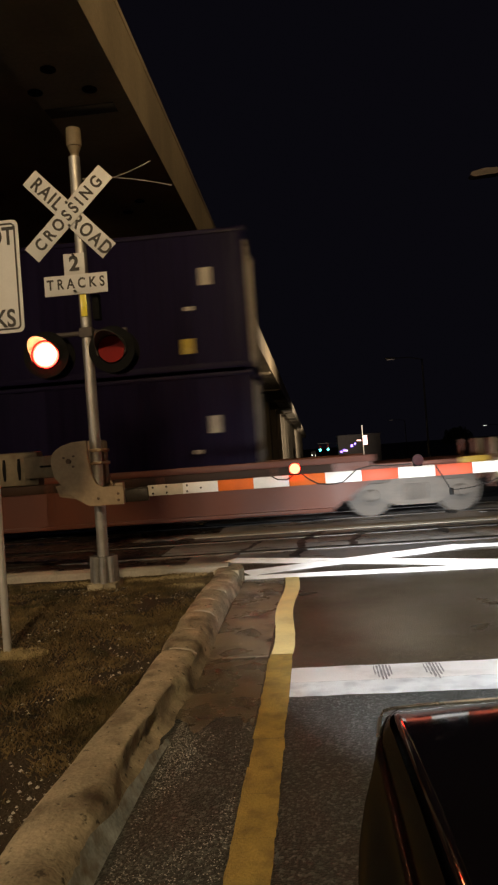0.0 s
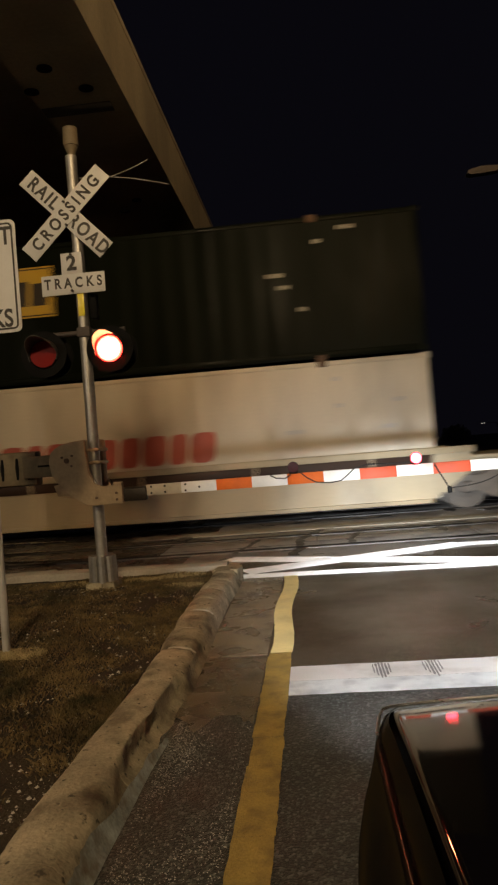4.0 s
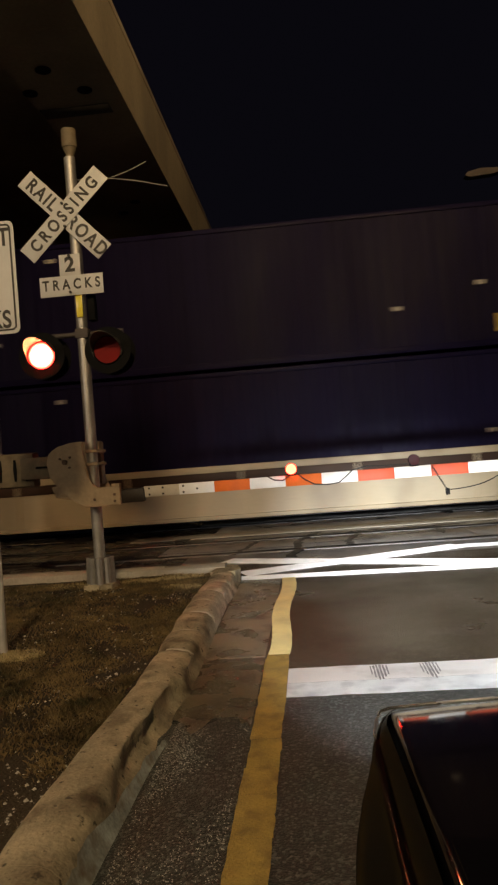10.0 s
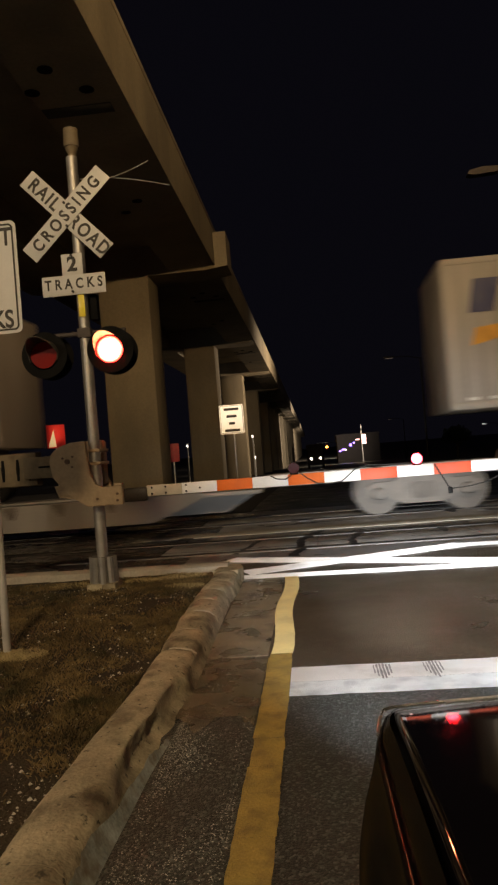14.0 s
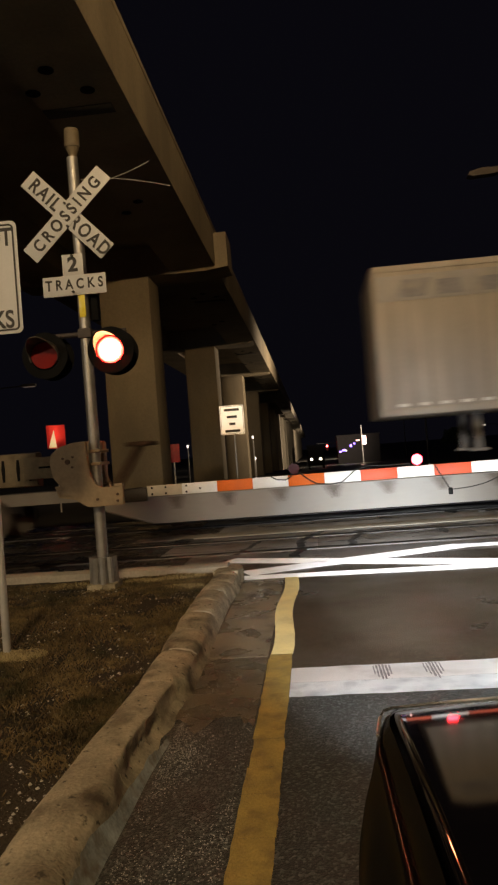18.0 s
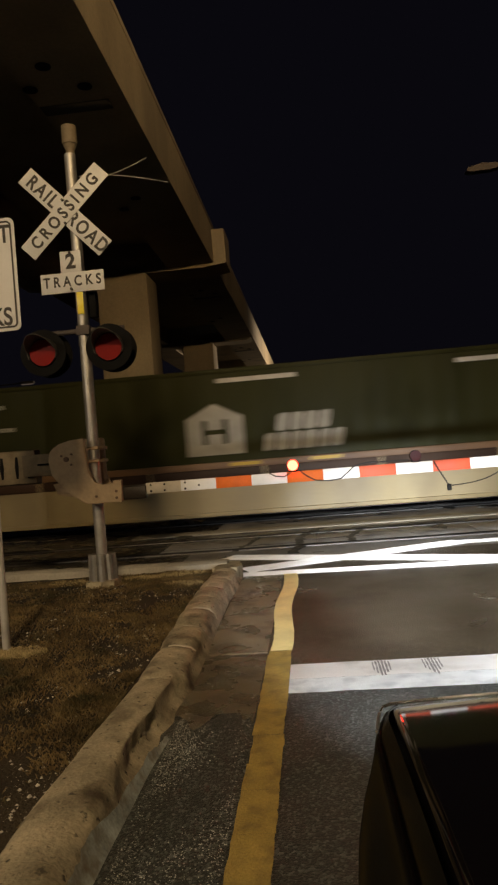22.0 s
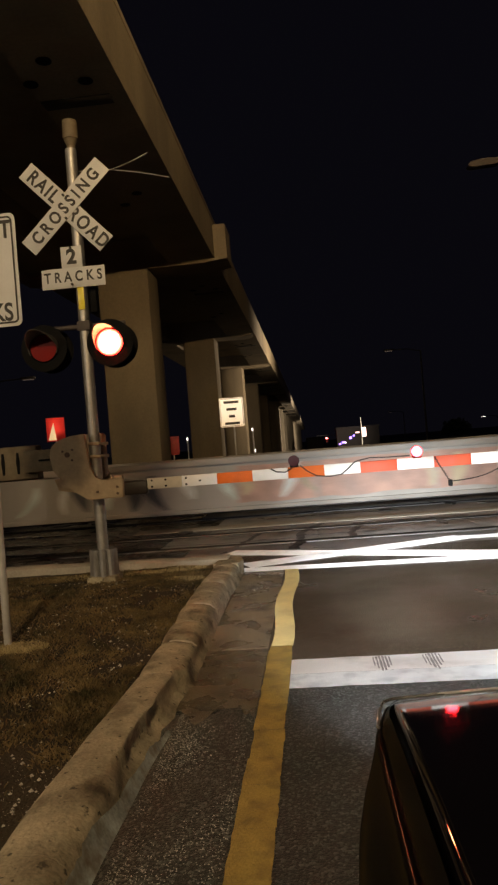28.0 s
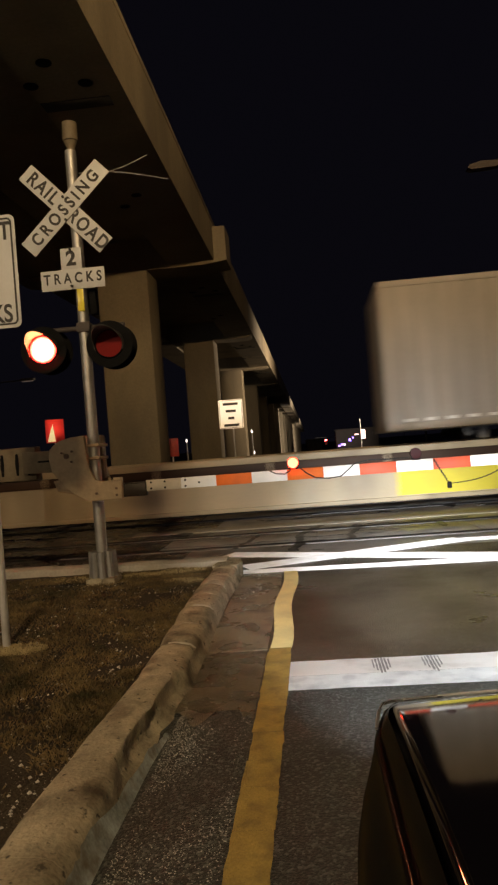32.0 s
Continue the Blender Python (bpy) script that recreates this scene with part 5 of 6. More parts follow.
def container(t0, length, z, material, label, group="containers on the train", ribs=(0.30, 0.012), height=2.89, name="container"):
    """t0: the moment at which its leading end goes by. Its own x runs from that end."""
    ob = thing(name, label, "container", group)
    w, (pitch, deep) = 1.295, ribs
    x, xs = 0.10, [(0.10, 0.0)]
    while x < length - 0.10 - pitch:
        for d, q in ((0.35, 0.0), (0.5, deep), (0.85, deep), (1.0, 0.0)):
            xs.append((x + pitch * d, q))
        x += pitch
    xs.append((length - 0.10, 0.0))
    for s in (-1, 1):
        bm = B()
        lo = [bm.verts.new((px, s * (w - 0.02 - q), 0.15)) for px, q in xs]
        hi = [bm.verts.new((px, s * (w - 0.02 - q), height - 0.10)) for px, q in xs]
        for k in range(len(xs) - 1):
            bm.faces.new((lo[k], lo[k + 1], hi[k + 1], hi[k]) if s < 0 else (lo[k + 1], lo[k], hi[k], hi[k + 1]))
        part("side_panel", bm, material, ob, "ribbed side panel")
    bm = B()
    box(bm, 0.06, length - 0.06, -w + 0.06, w - 0.06, height - 0.06, height - 0.02)
    part("roof", bm, material, ob)
    bm = B()
    box(bm, 0.02, 0.07, -w + 0.05, w - 0.05, 0.10, height - 0.08)
    part("front_wall", bm, material, ob)
    for s in (-1, 1):
        bm = B()
        y0, y1 = sorted((s * 0.01, s * (w - 0.06)))
        box(bm, length - 0.08, length - 0.03, y0, y1, 0.14, height - 0.12, 0.008)
        door = part("door", bm, material, ob, "container end door")
        for yy in (s * 0.35, s * 0.85):
            part("lock_rod", cyl(B(), (length - 0.01, yy, 0.2), (length - 0.01, yy, height - 0.18), 0.018, seg=8), GALV, door, "steel lock rod")
        y0, y1 = sorted((s * (w - 0.10), s * w))
        for x0, x1 in ((0.0, 0.12), (length - 0.12, length)):
            bm = B()
            box(bm, x0, x1, y0, y1, 0.10, height - 0.10, 0.008)
            part("corner_post", bm, material, ob)
            for z0, z1 in ((0.0, 0.12), (height - 0.12, height)):
                bm = B()
                box(bm, x0 - (0.03 if x0 == 0 else 0), x1 + (0.03 if x0 else 0), y0 - 0.005, y1 + 0.005, z0, z1, 0.01)
                part("corner_casting", bm, material, ob)
        bm = B()
        box(bm, 0.10, length - 0.10, y0, y1, 0.03, 0.16, 0.006)
        part("bottom_rail", bm, material, ob)
        bm = B()
        box(bm, 0.10, length - 0.10, y0, y1, height - 0.11, height - 0.02, 0.006)
        part("top_rail", bm, material, ob)
    if length > 15:
        for s in (-1, 1):
            for x in (1.98, 14.07):
                for z0 in (-0.06, height - 0.13):
                    y0, y1 = sorted((s * (w - 0.12), s * (w + 0.012)))
                    part("stacking_casting", box(B(), x - 0.09, x + 0.09, y0, y1, z0, z0 + 0.15, 0.01), RUST, ob, "dark stacking casting")
    ob["z"] = z
    MOVERS.append((ob, t0))
    return ob


FACE = -1.30


def small_marks(ob, length, seed, material=None, z0=0.4, z1=2.5, count=6):
    random.seed(seed)
    bm = B()
    for _ in range(count):
        x, z = random.choice((random.uniform(0.5, 3.0), random.uniform(length - 3.2, length - 0.7))), random.uniform(z0, z1)
        for k in range(random.randint(2, 4)):
            box(bm, x + 0.09 * k, x + 0.09 * k + 0.07, FACE - 0.004, FACE, z, z + 0.08)
    tagged(part("marking", bm, material or DECAL_GREY, ob, "small illegible container markings"), kind="stuff")


def dash_row(ob, length, z, x0=0.3, gap=0.47, w=0.24, y=FACE, material=None):
    bm = B()
    x = x0
    while x < length - 0.4:
        box(bm, x, x + w, y - 0.004, y + 0.001, z - 0.03, z + 0.03)
        x += gap
    tagged(part("reflective_tape", bm, material or DECAL_WHITE, ob, "strip of dashed white reflective tape"), kind="stuff")


def yellow_plate(ob, x0, x1, z0, z1, seed):
    """The yellow name panel: its name is left as plain bars."""
    plate = decal(ob, "name_panel", rect(x0, x1, z0, z1), DECAL_YELLOW, FACE, "yellow name panel with dark bars")
    bm = B()
    for z in (z0 + 0.03, z1 - 0.05):
        box(bm, x0 + 0.03, x1 - 0.03, FACE - 0.009, FACE - 0.004, z, z + 0.025)
    random.seed(seed)
    x, h = x0 + 0.7, (z1 - z0) * 0.22
    while x < x1 - 0.9:
        w = random.uniform(0.14, 0.24)
        box(bm, x, x + w, FACE - 0.009, FACE - 0.004, (z0 + z1) / 2 - h, (z0 + z1) / 2 + h)
        x += w + random.uniform(0.05, 0.16)
    ball_z = (z0 + z1) / 2
    for cx in (x0 + 0.36, x1 - 0.40):
        prism(bm, [(cx + 0.15 * math.cos(q), ball_z + 0.13 * math.sin(q)) for q in (k * math.pi / 5 for k in range(10))], FACE - 0.009, FACE - 0.004)
    tagged(part("name_bar", bm, DECAL_SLATE, plate, "dark plain bars"), kind="stuff")


def intermodal(ob, xc, zc, size=0.74):
    words("lettering", "Intermodal", size, DECAL_SLATE, ob, pose(xc, FACE - 0.003, zc, 90, 0, 0), "dark slate lettering", bold=0.012, squeeze=0.92)


def faded_scroll(ob, x0, x1, zc, seed):
    """The faint looping brush stroke of an old painted emblem; nothing in it can be read."""
    random.seed(seed)
    for k in range(3):
        a, b, c = random.uniform(2.3, 3.1), random.uniform(0, 6.28), random.uniform(0.30, 0.42)
        n, path = 150, []
        for i in range(n + 1):
            t = i / n
            q = (x1 - x0) * t * a + b
            path.append(Vector((x0 + (x1 - x0) * t + 0.45 * math.sin(q), 0, zc + (k - 1) * 0.12 + c * math.cos(q) + 0.12 * noise.noise((t * 9, k, 3)))))
        bm = B()
        for i in range(n):
            d = (path[i + 1] - path[i]).normalized()
            w = Vector((-d.z, 0, d.x)) * (0.08 + 0.17 * abs(d.z)) * (0.7 + 0.5 * noise.noise((i * 0.15, k, 9)))
            y = FACE + 0.004 - 0.00004 * i - 0.006 * k / 3
            bm.faces.new([bm.verts.new((p.x, y, p.z)) for p in (path[i] - w, path[i + 1] - w, path[i + 1] + w, path[i] + w)])
        part("faded_emblem", bm, C_GHOST, ob, "ghost of a faded grey emblem")


def hexagon(ob, xc, zc, r, inner, house=False, outer=None):
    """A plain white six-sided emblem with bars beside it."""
    pts = [(xc + r * math.sin(k * math.pi / 3), zc + r * math.cos(k * math.pi / 3)) for k in range(6)]
    if house:
        pts = [(xc - r, zc - r * 0.8), (xc + r, zc - r * 0.8), (xc + r, zc + r * 0.5), (xc, zc + r), (xc - r, zc + r * 0.5)]
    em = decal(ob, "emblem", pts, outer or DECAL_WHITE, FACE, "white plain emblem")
    bm = B()
    for s in (-1, 1):
        box(bm, xc + s * r * 0.36 - r * 0.09, xc + s * r * 0.36 + r * 0.09, FACE - 0.009, FACE - 0.004, zc - r * 0.42, zc + r * 0.42)
    box(bm, xc - r * 0.3, xc + r * 0.3, FACE - 0.009, FACE - 0.004, zc - r * 0.08, zc + r * 0.08)
    part("emblem_bar", bm, inner, em)


def name_blobs(ob, x0, rows, h, material, seed, lean=0.05):
    random.seed(seed)
    for z, n in rows:
        x = x0
        for _ in range(n):
            bm = B()
            w = h * random.uniform(0.55, 0.85)
            c, hw, hh = x + w / 2, w / 2, h / 2
            prism(bm, [(c + hw * math.copysign(abs(math.cos(q)) ** 0.5, math.cos(q)) + lean * math.sin(q), z + hh * math.copysign(abs(math.sin(q)) ** 0.5, math.sin(q))) for q in (i * math.pi / 6 + 0.1 for i in range(12))], FACE - 0.004, FACE + 0.001)
            part("name_block", bm, material, ob)
            x += w + h * 0.08


LOW, HIGH = 0.30, 3.21

# dark blue pair at the head of the shot
well_car(-0.60, W_RED, "oxide red well car with dirty side plates")
for z in (LOW, HIGH):
    c = container(-1.12, 12.19, z, C_BLUE, "dark blue corrugated container stacked on a well car", ribs=(0.28, 0.035))
    decal(c, "end_stripe", rect(0.55, 1.05, 0.35, 2.35), DECAL_WHITE, FACE + 0.02)
    small_marks(c, 12.19, 31, DECAL_WHITE, 0.6, 2.5, 5)
    decal(c, "mark_block", rect(11.25, 11.50, 1.75 if z == HIGH else 1.65, 2.10 if z == HIGH else 2.0), DECAL_PALE, FACE + 0.02)
    if z == HIGH:
        decal(c, "warning_square", rect(10.80, 11.05, 0.38, 0.68), OLIVE_YELLOW, FACE + 0.02, "yellow warning square")

# white pair
well_car(1.465, W_CREAM, "pale cream well car with streaked side plates")
for z, shift, zz in ((LOW, -0.25, 0.0), (HIGH, 0.0, 0.05)):
    c = container(0.712, 16.05, z, C_TAN, "dull white container with yellow name panel and intermodal lettering", ribs=(0.45, 0.006))
    yellow_plate(c, 9.45 - shift, 13.05 - shift, 1.87 + zz, 2.49 + zz, 5)
    intermodal(c, 11.25 - shift, 1.42 + zz)
    faded_scroll(c, 1.2, 9.0, 1.55, 40) if z == HIGH else None
    small_marks(c, 16.15, 41, C_GHOST)

# dark green on white
well_car(3.58, W_CREAM, "pale cream well car with streaked side plates")
c = container(2.84, 16.15, LOW, C_WHITE, "white container with faded red lettering blocks", ribs=(0.45, 0.006))
name_blobs(c, 2.75, ((2.15, 19),), 0.22, DECAL_SLATE, 51)
name_blobs(c, 7.3, ((1.35, 9),), 0.62, DECAL_RED, 52)
small_marks(c, 16.15, 53)
c = container(2.84, 16.15, HIGH, C_GREEN, "dark green container with a yellow name panel", ribs=(0.45, 0.006))


def square_panel(c, x0):
    plate = decal(c, "name_panel", rect(x0, x0 + 1.52, 1.38, 2.42), DECAL_YELLOW, FACE, "yellow panel with black blocks")
    bm = B()
    for a, b, c, d in ((0.03, 1.49, 1.41, 1.435), (0.03, 1.49, 2.365, 2.39), (0.03, 0.055, 1.435, 2.365), (1.465, 1.49, 1.435, 2.365)):
        box(bm, x0 + a, x0 + b, FACE - 0.009, FACE - 0.004, c, d)
    part("panel_border", bm, DECAL_BLACK, plate, "thin black border")
    for k in range(3):
        part("name_block", prism(B(), rect(x0 + 0.18 + 0.42 * k, x0 + 0.52 + 0.42 * k, 1.62, 2.18 - 0.05 * k, 0.04), FACE - 0.009, FACE - 0.004), DECAL_BLACK, plate)


square_panel(c, 7.2)
small_marks(c, 16.15, 54, DECAL_PALE, 0.4, 2.6, 8)

well_car(5.71, W_BROWN, "brown well car with streaked side plates")
c = container(4.97, 16.15, LOW, C_WHITE, "white container with yellow name panel and intermodal lettering", ribs=(0.45, 0.006))
yellow_plate(c, 10.05, 13.65, 1.80, 2.42, 6)
intermodal(c, 11.75, 1.36)
small_marks(c, 16.15, 61)
c = container(4.97, 16.15, HIGH, C_GREEN, "dark green container with a yellow name panel", ribs=(0.45, 0.006))
square_panel(c, 10.55)
small_marks(c, 16.15, 62, DECAL_PALE, 0.4, 2.6, 8)
decal(c, "warning_square", rect(15.2, 15.9, 0.35, 0.75), DECAL_YELLOW, FACE)

well_car(7.83, W_CREAM, "cream well car with sprayed graffiti", sprayed=[SPRAY, SPRAY_DARK, W_CREAM], spray_span=(-2.5, 3.0), band=True)
for z, m, text in ((LOW, C_ORANGE, "orange container with a white six-sided emblem"), (HIGH, C_GREEN, "dark green container with a white six-sided emblem")):
    c = container(7.09, 16.15, z, m, text, ribs=(0.45, 0.006))
    hexagon(c, 7.4, 1.47, 0.60, m, outer=DECAL_FAINT if z == LOW else DECAL_DIM)
    name_blobs(c, 8.25, ((1.68, 3), (1.25, 5)), 0.30, DECAL_FAINT if z == LOW else DECAL_DIM, 71)
    small_marks(c, 16.15, 72, DECAL_FAINT if z == LOW else DECAL_DIM, 0.4, 2.6, 6)
    if z == HIGH:
        dash_row(c, 16.15, 0.09)

well_car(9.98, W_CREAM, "cream well car with streaked side plates")
for z in (LOW, HIGH):
    c = container(9.42, 12.19, z, C_BLUE, "dark blue corrugated container with a white end stripe", ribs=(0.28, 0.035))
    decal(c, "end_stripe", rect(0.50, 1.02, 0.35, 2.42), DECAL_WHITE, FACE + 0.02, "white upright stripe")
    small_marks(c, 12.19, 31, DECAL_WHITE, 0.6, 2.5, 5)
    if z == HIGH:
        decal(c, "warning_square", rect(11.25, 11.62, 0.30, 0.65), DECAL_YELLOW, FACE + 0.02, "yellow warning square")


# trailers on spine cars
def spine_car(t0, t1, last=0.0, material=W_GREY, first_truck=0.4):
    length = (t1 - t0) * SPEED
    ob = thing("spine_car", "low grey spine car carrying a trailer", "spine car", "cars of the train")
    bm = B()
    prism(bm, [(0.1, 0.98), (0.1, 0.72), (2.6, 0.72), (3.4, 0.26), (length - 3.2, 0.26), (length - 2.4, 0.72), (length - 0.1, 0.72), (length - 0.1, 0.98), (length - 2.2, 0.98), (length - 3.0, 0.78), (3.2, 0.78), (2.4, 0.98)], -0.45, 0.45)
    part("centre_sill", bm, material, ob, "pale grey centre sill")
    bm = B()
    box(bm, length * 0.52, length * 0.86, -1.32, -0.5, 0.66, 0.74, 0.01)
    box(bm, length * 0.52, length * 0.86, 0.5, 1.32, 0.66, 0.74, 0.01)
    part("wheel_deck", bm, material, ob, "wheel deck plates")
    bm = B()
    prism(bm, [(2.6, 0.76), (2.6, 0.62), (3.8, 0.22), (length - 4.6, 0.22), (length - 3.6, 0.62), (length - 3.6, 0.76)], -1.40, -1.34)
    side = part("deck_side", bm, material, ob, "pale side plate of the deck")
    for k in range(int((length - 8.5) / 1.05)):
        x = 4.1 + 1.05 * k
        part("gusset", prism(B(), [(x, 0.74), (x + 0.34, 0.74), (x + 0.26, 0.50), (x + 0.20, 0.48)], -1.425, -1.40), DIRTY_STEEL, side)
    bm = B()
    for s in (-1, 1):
        tube(bm, [(2.7, s * 0.35, 0.95), (3.3, s * 0.25, 1.85)], 0.045, 8)
    box(bm, 3.1, 3.6, -0.45, 0.45, 1.84, 1.93, 0.02)
    part("hitch", bm, RUST, ob, "trailer hitch stand")
    if first_truck is not None:
        truck(ob, first_truck)
    if last:
        truck(ob, length + last)
    MOVERS.append((ob, t0))
    return ob


def trailer(t0, label, length=8.53, z=1.98, stripe_material=None, skirt=None, height=3.0):
    ob = thing("trailer", label, "trailer", "trailers on the train")
    w = 1.29
    bm = B()
    box(bm, 0.0, length, -w, w, 0.0, height, 0.05)
    part("body", bm, T_WHITE, ob, "white sheet-sided body")
    x, post = 0.3, mesh_of("side_post", box(B(), 0, 0.075, -0.012, 0.012, 0.16, height - 0.14), T_POST)
    while x < length - 0.2:
        for s in (-1, 1):
            shared("side_post", post, ob, pose(x, s * (w + 0.008), 0))
        x += 0.355
    for z0, z1 in ((0.02, 0.15), (height - 0.13, height - 0.01)):
        bm = B()
        box(bm, 0.02, length - 0.02, -w - 0.028, -w, z0, z1, 0.006)
        part("side_rail", bm, T_WHITE, ob, "white side rail")
    dash_row(ob, length, 0.215, 0.35, 0.41, 0.22, -w - 0.024, TAPE)
    if stripe_material:
        x0, x1 = (0.1, 5.9) if stripe_material is OLIVE_YELLOW else (0.1, length - 0.25)
        band = decal(ob, "colour_band", rect(x0, x1, height - 0.72, height - 0.22), stripe_material, -w - 0.022, "worn coloured band")
        if stripe_material is OLIVE_YELLOW:
            decal(ob, "faded_band", rect(x1 + 0.1, length - 0.2, height - 0.80, height - 0.20), FADED_BAND, -w - 0.022, "faded blue-grey band")
        else:
            random.seed(int(t0 * 10))
            x = 0.5
            while x < length - 1.2:
                width = random.uniform(0.35, 0.75)
                decal(band, "faded_mark", rect(x, x + width, height - 0.66, height - 0.28 - random.uniform(0, 0.1), random.uniform(-0.1, 0.15)), FADED_MARK, -w - 0.025, "ghost of old lettering")
                x += width + random.uniform(0.15, 0.5)
    for s in (-1, 1):
        bm = B()
        box(bm, 1.9, 2.05, *sorted((s * 0.75, s * 0.65)), -0.75, 0.02, 0.01)
        box(bm, 1.8, 2.15, *sorted((s * 0.8, s * 0.6)), -0.80, -0.74)
        part("landing_leg", bm, DIRTY_STEEL, ob, "landing gear leg")
    bm = B()
    box(bm, length - 2.0, length - 0.6, -0.6, 0.6, -0.45, 0.0, 0.02)
    cyl(bm, (length - 1.2, -1.0, -0.72), (length - 1.2, 1.0, -0.72), 0.07, seg=10)
    part("suspension", bm, DIRTY_STEEL, ob, "axle and suspension")
    for s in (-1, 1):
        bm = B()
        y0, y1 = s * 0.72, s * 1.22
        cyl(bm, (length - 1.2, y0, -0.72), (length - 1.2, y1, -0.72), 0.50, seg=28)
        wh = part("wheel", bm, TYRE, ob, "black trailer tyre")
        ys = s * 1.225
        part("rim", cyl(B(), (length - 1.2, s * 1.20, -0.72), (length - 1.2, ys, -0.72), 0.29, 0.27, seg=24), DIRTY_RIM, wh, "grimy steel rim")
    if skirt:
        bm = B()
        prism(bm, [(skirt[0], -0.01), (skirt[0] + 0.45, -0.62), (skirt[1] - 0.3, -0.62), (skirt[1], -0.01)], -w + 0.02, -w + 0.5)
        part("storage_box", bm, T_WHITE, ob, "white box under the floor")
    ob["z"] = z
    MOVERS.append((ob, t0))
    return ob


spine_car(11.05, 12.65, first_truck=1.9)
t = trailer(11.15, "white ribbed short trailer with a faded grey band", length=8.2, stripe_material=FADED_BAND, skirt=(2.85, 6.1))
spine_car(12.65, 14.22)
t = trailer(12.73, "white ribbed short trailer with a worn yellow band", stripe_material=OLIVE_YELLOW)
decal(t, "dark_panel", rect(2.15, 3.35, 2.12, 2.58), BROWN_PANEL, -1.318, "dark panel in the yellow band")
spine_car(14.22, 15.74, first_truck=0.85)
t = trailer(14.355, "white ribbed short trailer with navy blocks and an orange swoosh", skirt=(3.6, 6.9))
for k in range(3):
    decal(t, "name_block", [(0.50 + 0.75 * k, 1.90), (0.98 + 0.75 * k, 1.90), (1.16 + 0.75 * k, 2.56), (0.62 + 0.75 * k, 2.56)], DECAL_NAVY, -1.316, "plain navy block")
decal(t, "swoosh", [(0.50, 1.25), (1.25, 1.42), (2.65, 1.50), (2.65, 1.68), (1.15, 1.66), (0.60, 1.60)], DECAL_ORANGE, -1.316, "orange swoosh")
spine_car(15.74, 17.35, last=0.3)
t = trailer(15.79, "white ribbed short trailer with a faded grey band", stripe_material=FADED_BAND, skirt=(2.9, 6.2))
spine_car(17.45, 19.10, last=-1.2, first_truck=None)
t = trailer(18.23, "white ribbed short trailer with a faded blue-grey band", stripe_material=FADED_BAND)

# three linked cars with single olive containers
for i, tc in enumerate((20.24, 22.02, 23.81)):
    car = well_car(tc, W_TAN, "tan well car linked to the next", band=True, total=19.4 if i == 1 else 20.9, trucks=(i == 0, i == 2), chord=W_RUST)
    if i:
        truck(car, -9.7)
    c = container(tc - 0.741, 16.15, LOW, C_OLIVE, "dull green container with a white emblem, low in the well", ribs=(0.45, 0.006))
    hexagon(c, 7.05, 1.60, 0.58, C_OLIVE, house=True, outer=DECAL_PALE)
    name_blobs(c, 8.30, ((1.70, 4),), 0.36, DECAL_PALE, 80 + i)
    name_blobs(c, 8.02, ((1.32, 6),), 0.36, DECAL_PALE, 84 + i)
    for a, b in ((7.15, 8.75), (11.9, 13.5)):
        decal(c, "web_line", rect(a, b, 2.58, 2.67), DECAL_GREY, FACE, "thin illegible line of pale print")
    small_marks(c, 16.15, 82 + i, DECAL_PALE, 1.6, 2.6, 5)

well_car(25.94, W_TAN, "tan well car with streaked side plates", band=True, chord=W_RUST)
for z in (LOW, HIGH):
    c = container(25.2, 16.15, z, C_OLIVE if z == LOW else C_GREEN, "dark green container with a white six-sided emblem", ribs=(0.45, 0.006))
    hexagon(c, 7.0, 1.47, 0.60, C_OLIVE)
    name_blobs(c, 8.0, ((1.68, 3), (1.25, 5)), 0.30, DECAL_WHITE, 91)
    small_marks(c, 16.15, 92, DECAL_PALE, 0.4, 2.6, 6)
    if z == HIGH:
        dash_row(c, 16.15, 0.09)

well_car(27.95, W_GREY, "empty pale well car covered in graffiti", well=12.9, total=20.0, band=False, sprayed=[W_GREY, SPRAY_DARK, SPRAY, SPRAY_TEAL, SPRAY_DARK, SPRAY, SPRAY_NIGHT], spray_span=(-5.8, 0.2))
graffiti(MOVERS[-1][0], 0.1, 5.8, 0.34, 1.12, -1.435, 73, [SPRAY_PINK, W_CREAM, SPRAY, SPRAY_PINK, SPRAY_DARK, W_CREAM])
car = well_car(29.92, W_BLUE, "blue well car with purple and white graffiti")
graffiti(car, 0.4, 3.0, 0.36, 0.95, -1.424, 61, [SPRAY_PURPLE, SPRAY_DARK, SPRAY_RED, SPRAY_DARK, W_BLUE])
graffiti(car, 2.8, 5.9, 0.36, 0.95, -1.430, 62, [SPRAY, SPRAY, W_BLUE, SPRAY_BLUE])
c = container(29.18, 16.15, LOW, C_WHITE, "plain off-white container low in the well", ribs=(0.45, 0.006))
small_marks(c, 16.15, 95, DECAL_GREY, 2.2, 2.5, 5)
car = well_car(32.03, W_CREAM, "cream well car with a bright yellow end half")
decal(car, "yellow_panel", rect(2.4, 8.0, 0.32, 1.15), W_YELLOW, -1.425, "bright yellow side panel")
t = trailer(32.24, "white ribbed short trailer riding in a well car", z=1.56)

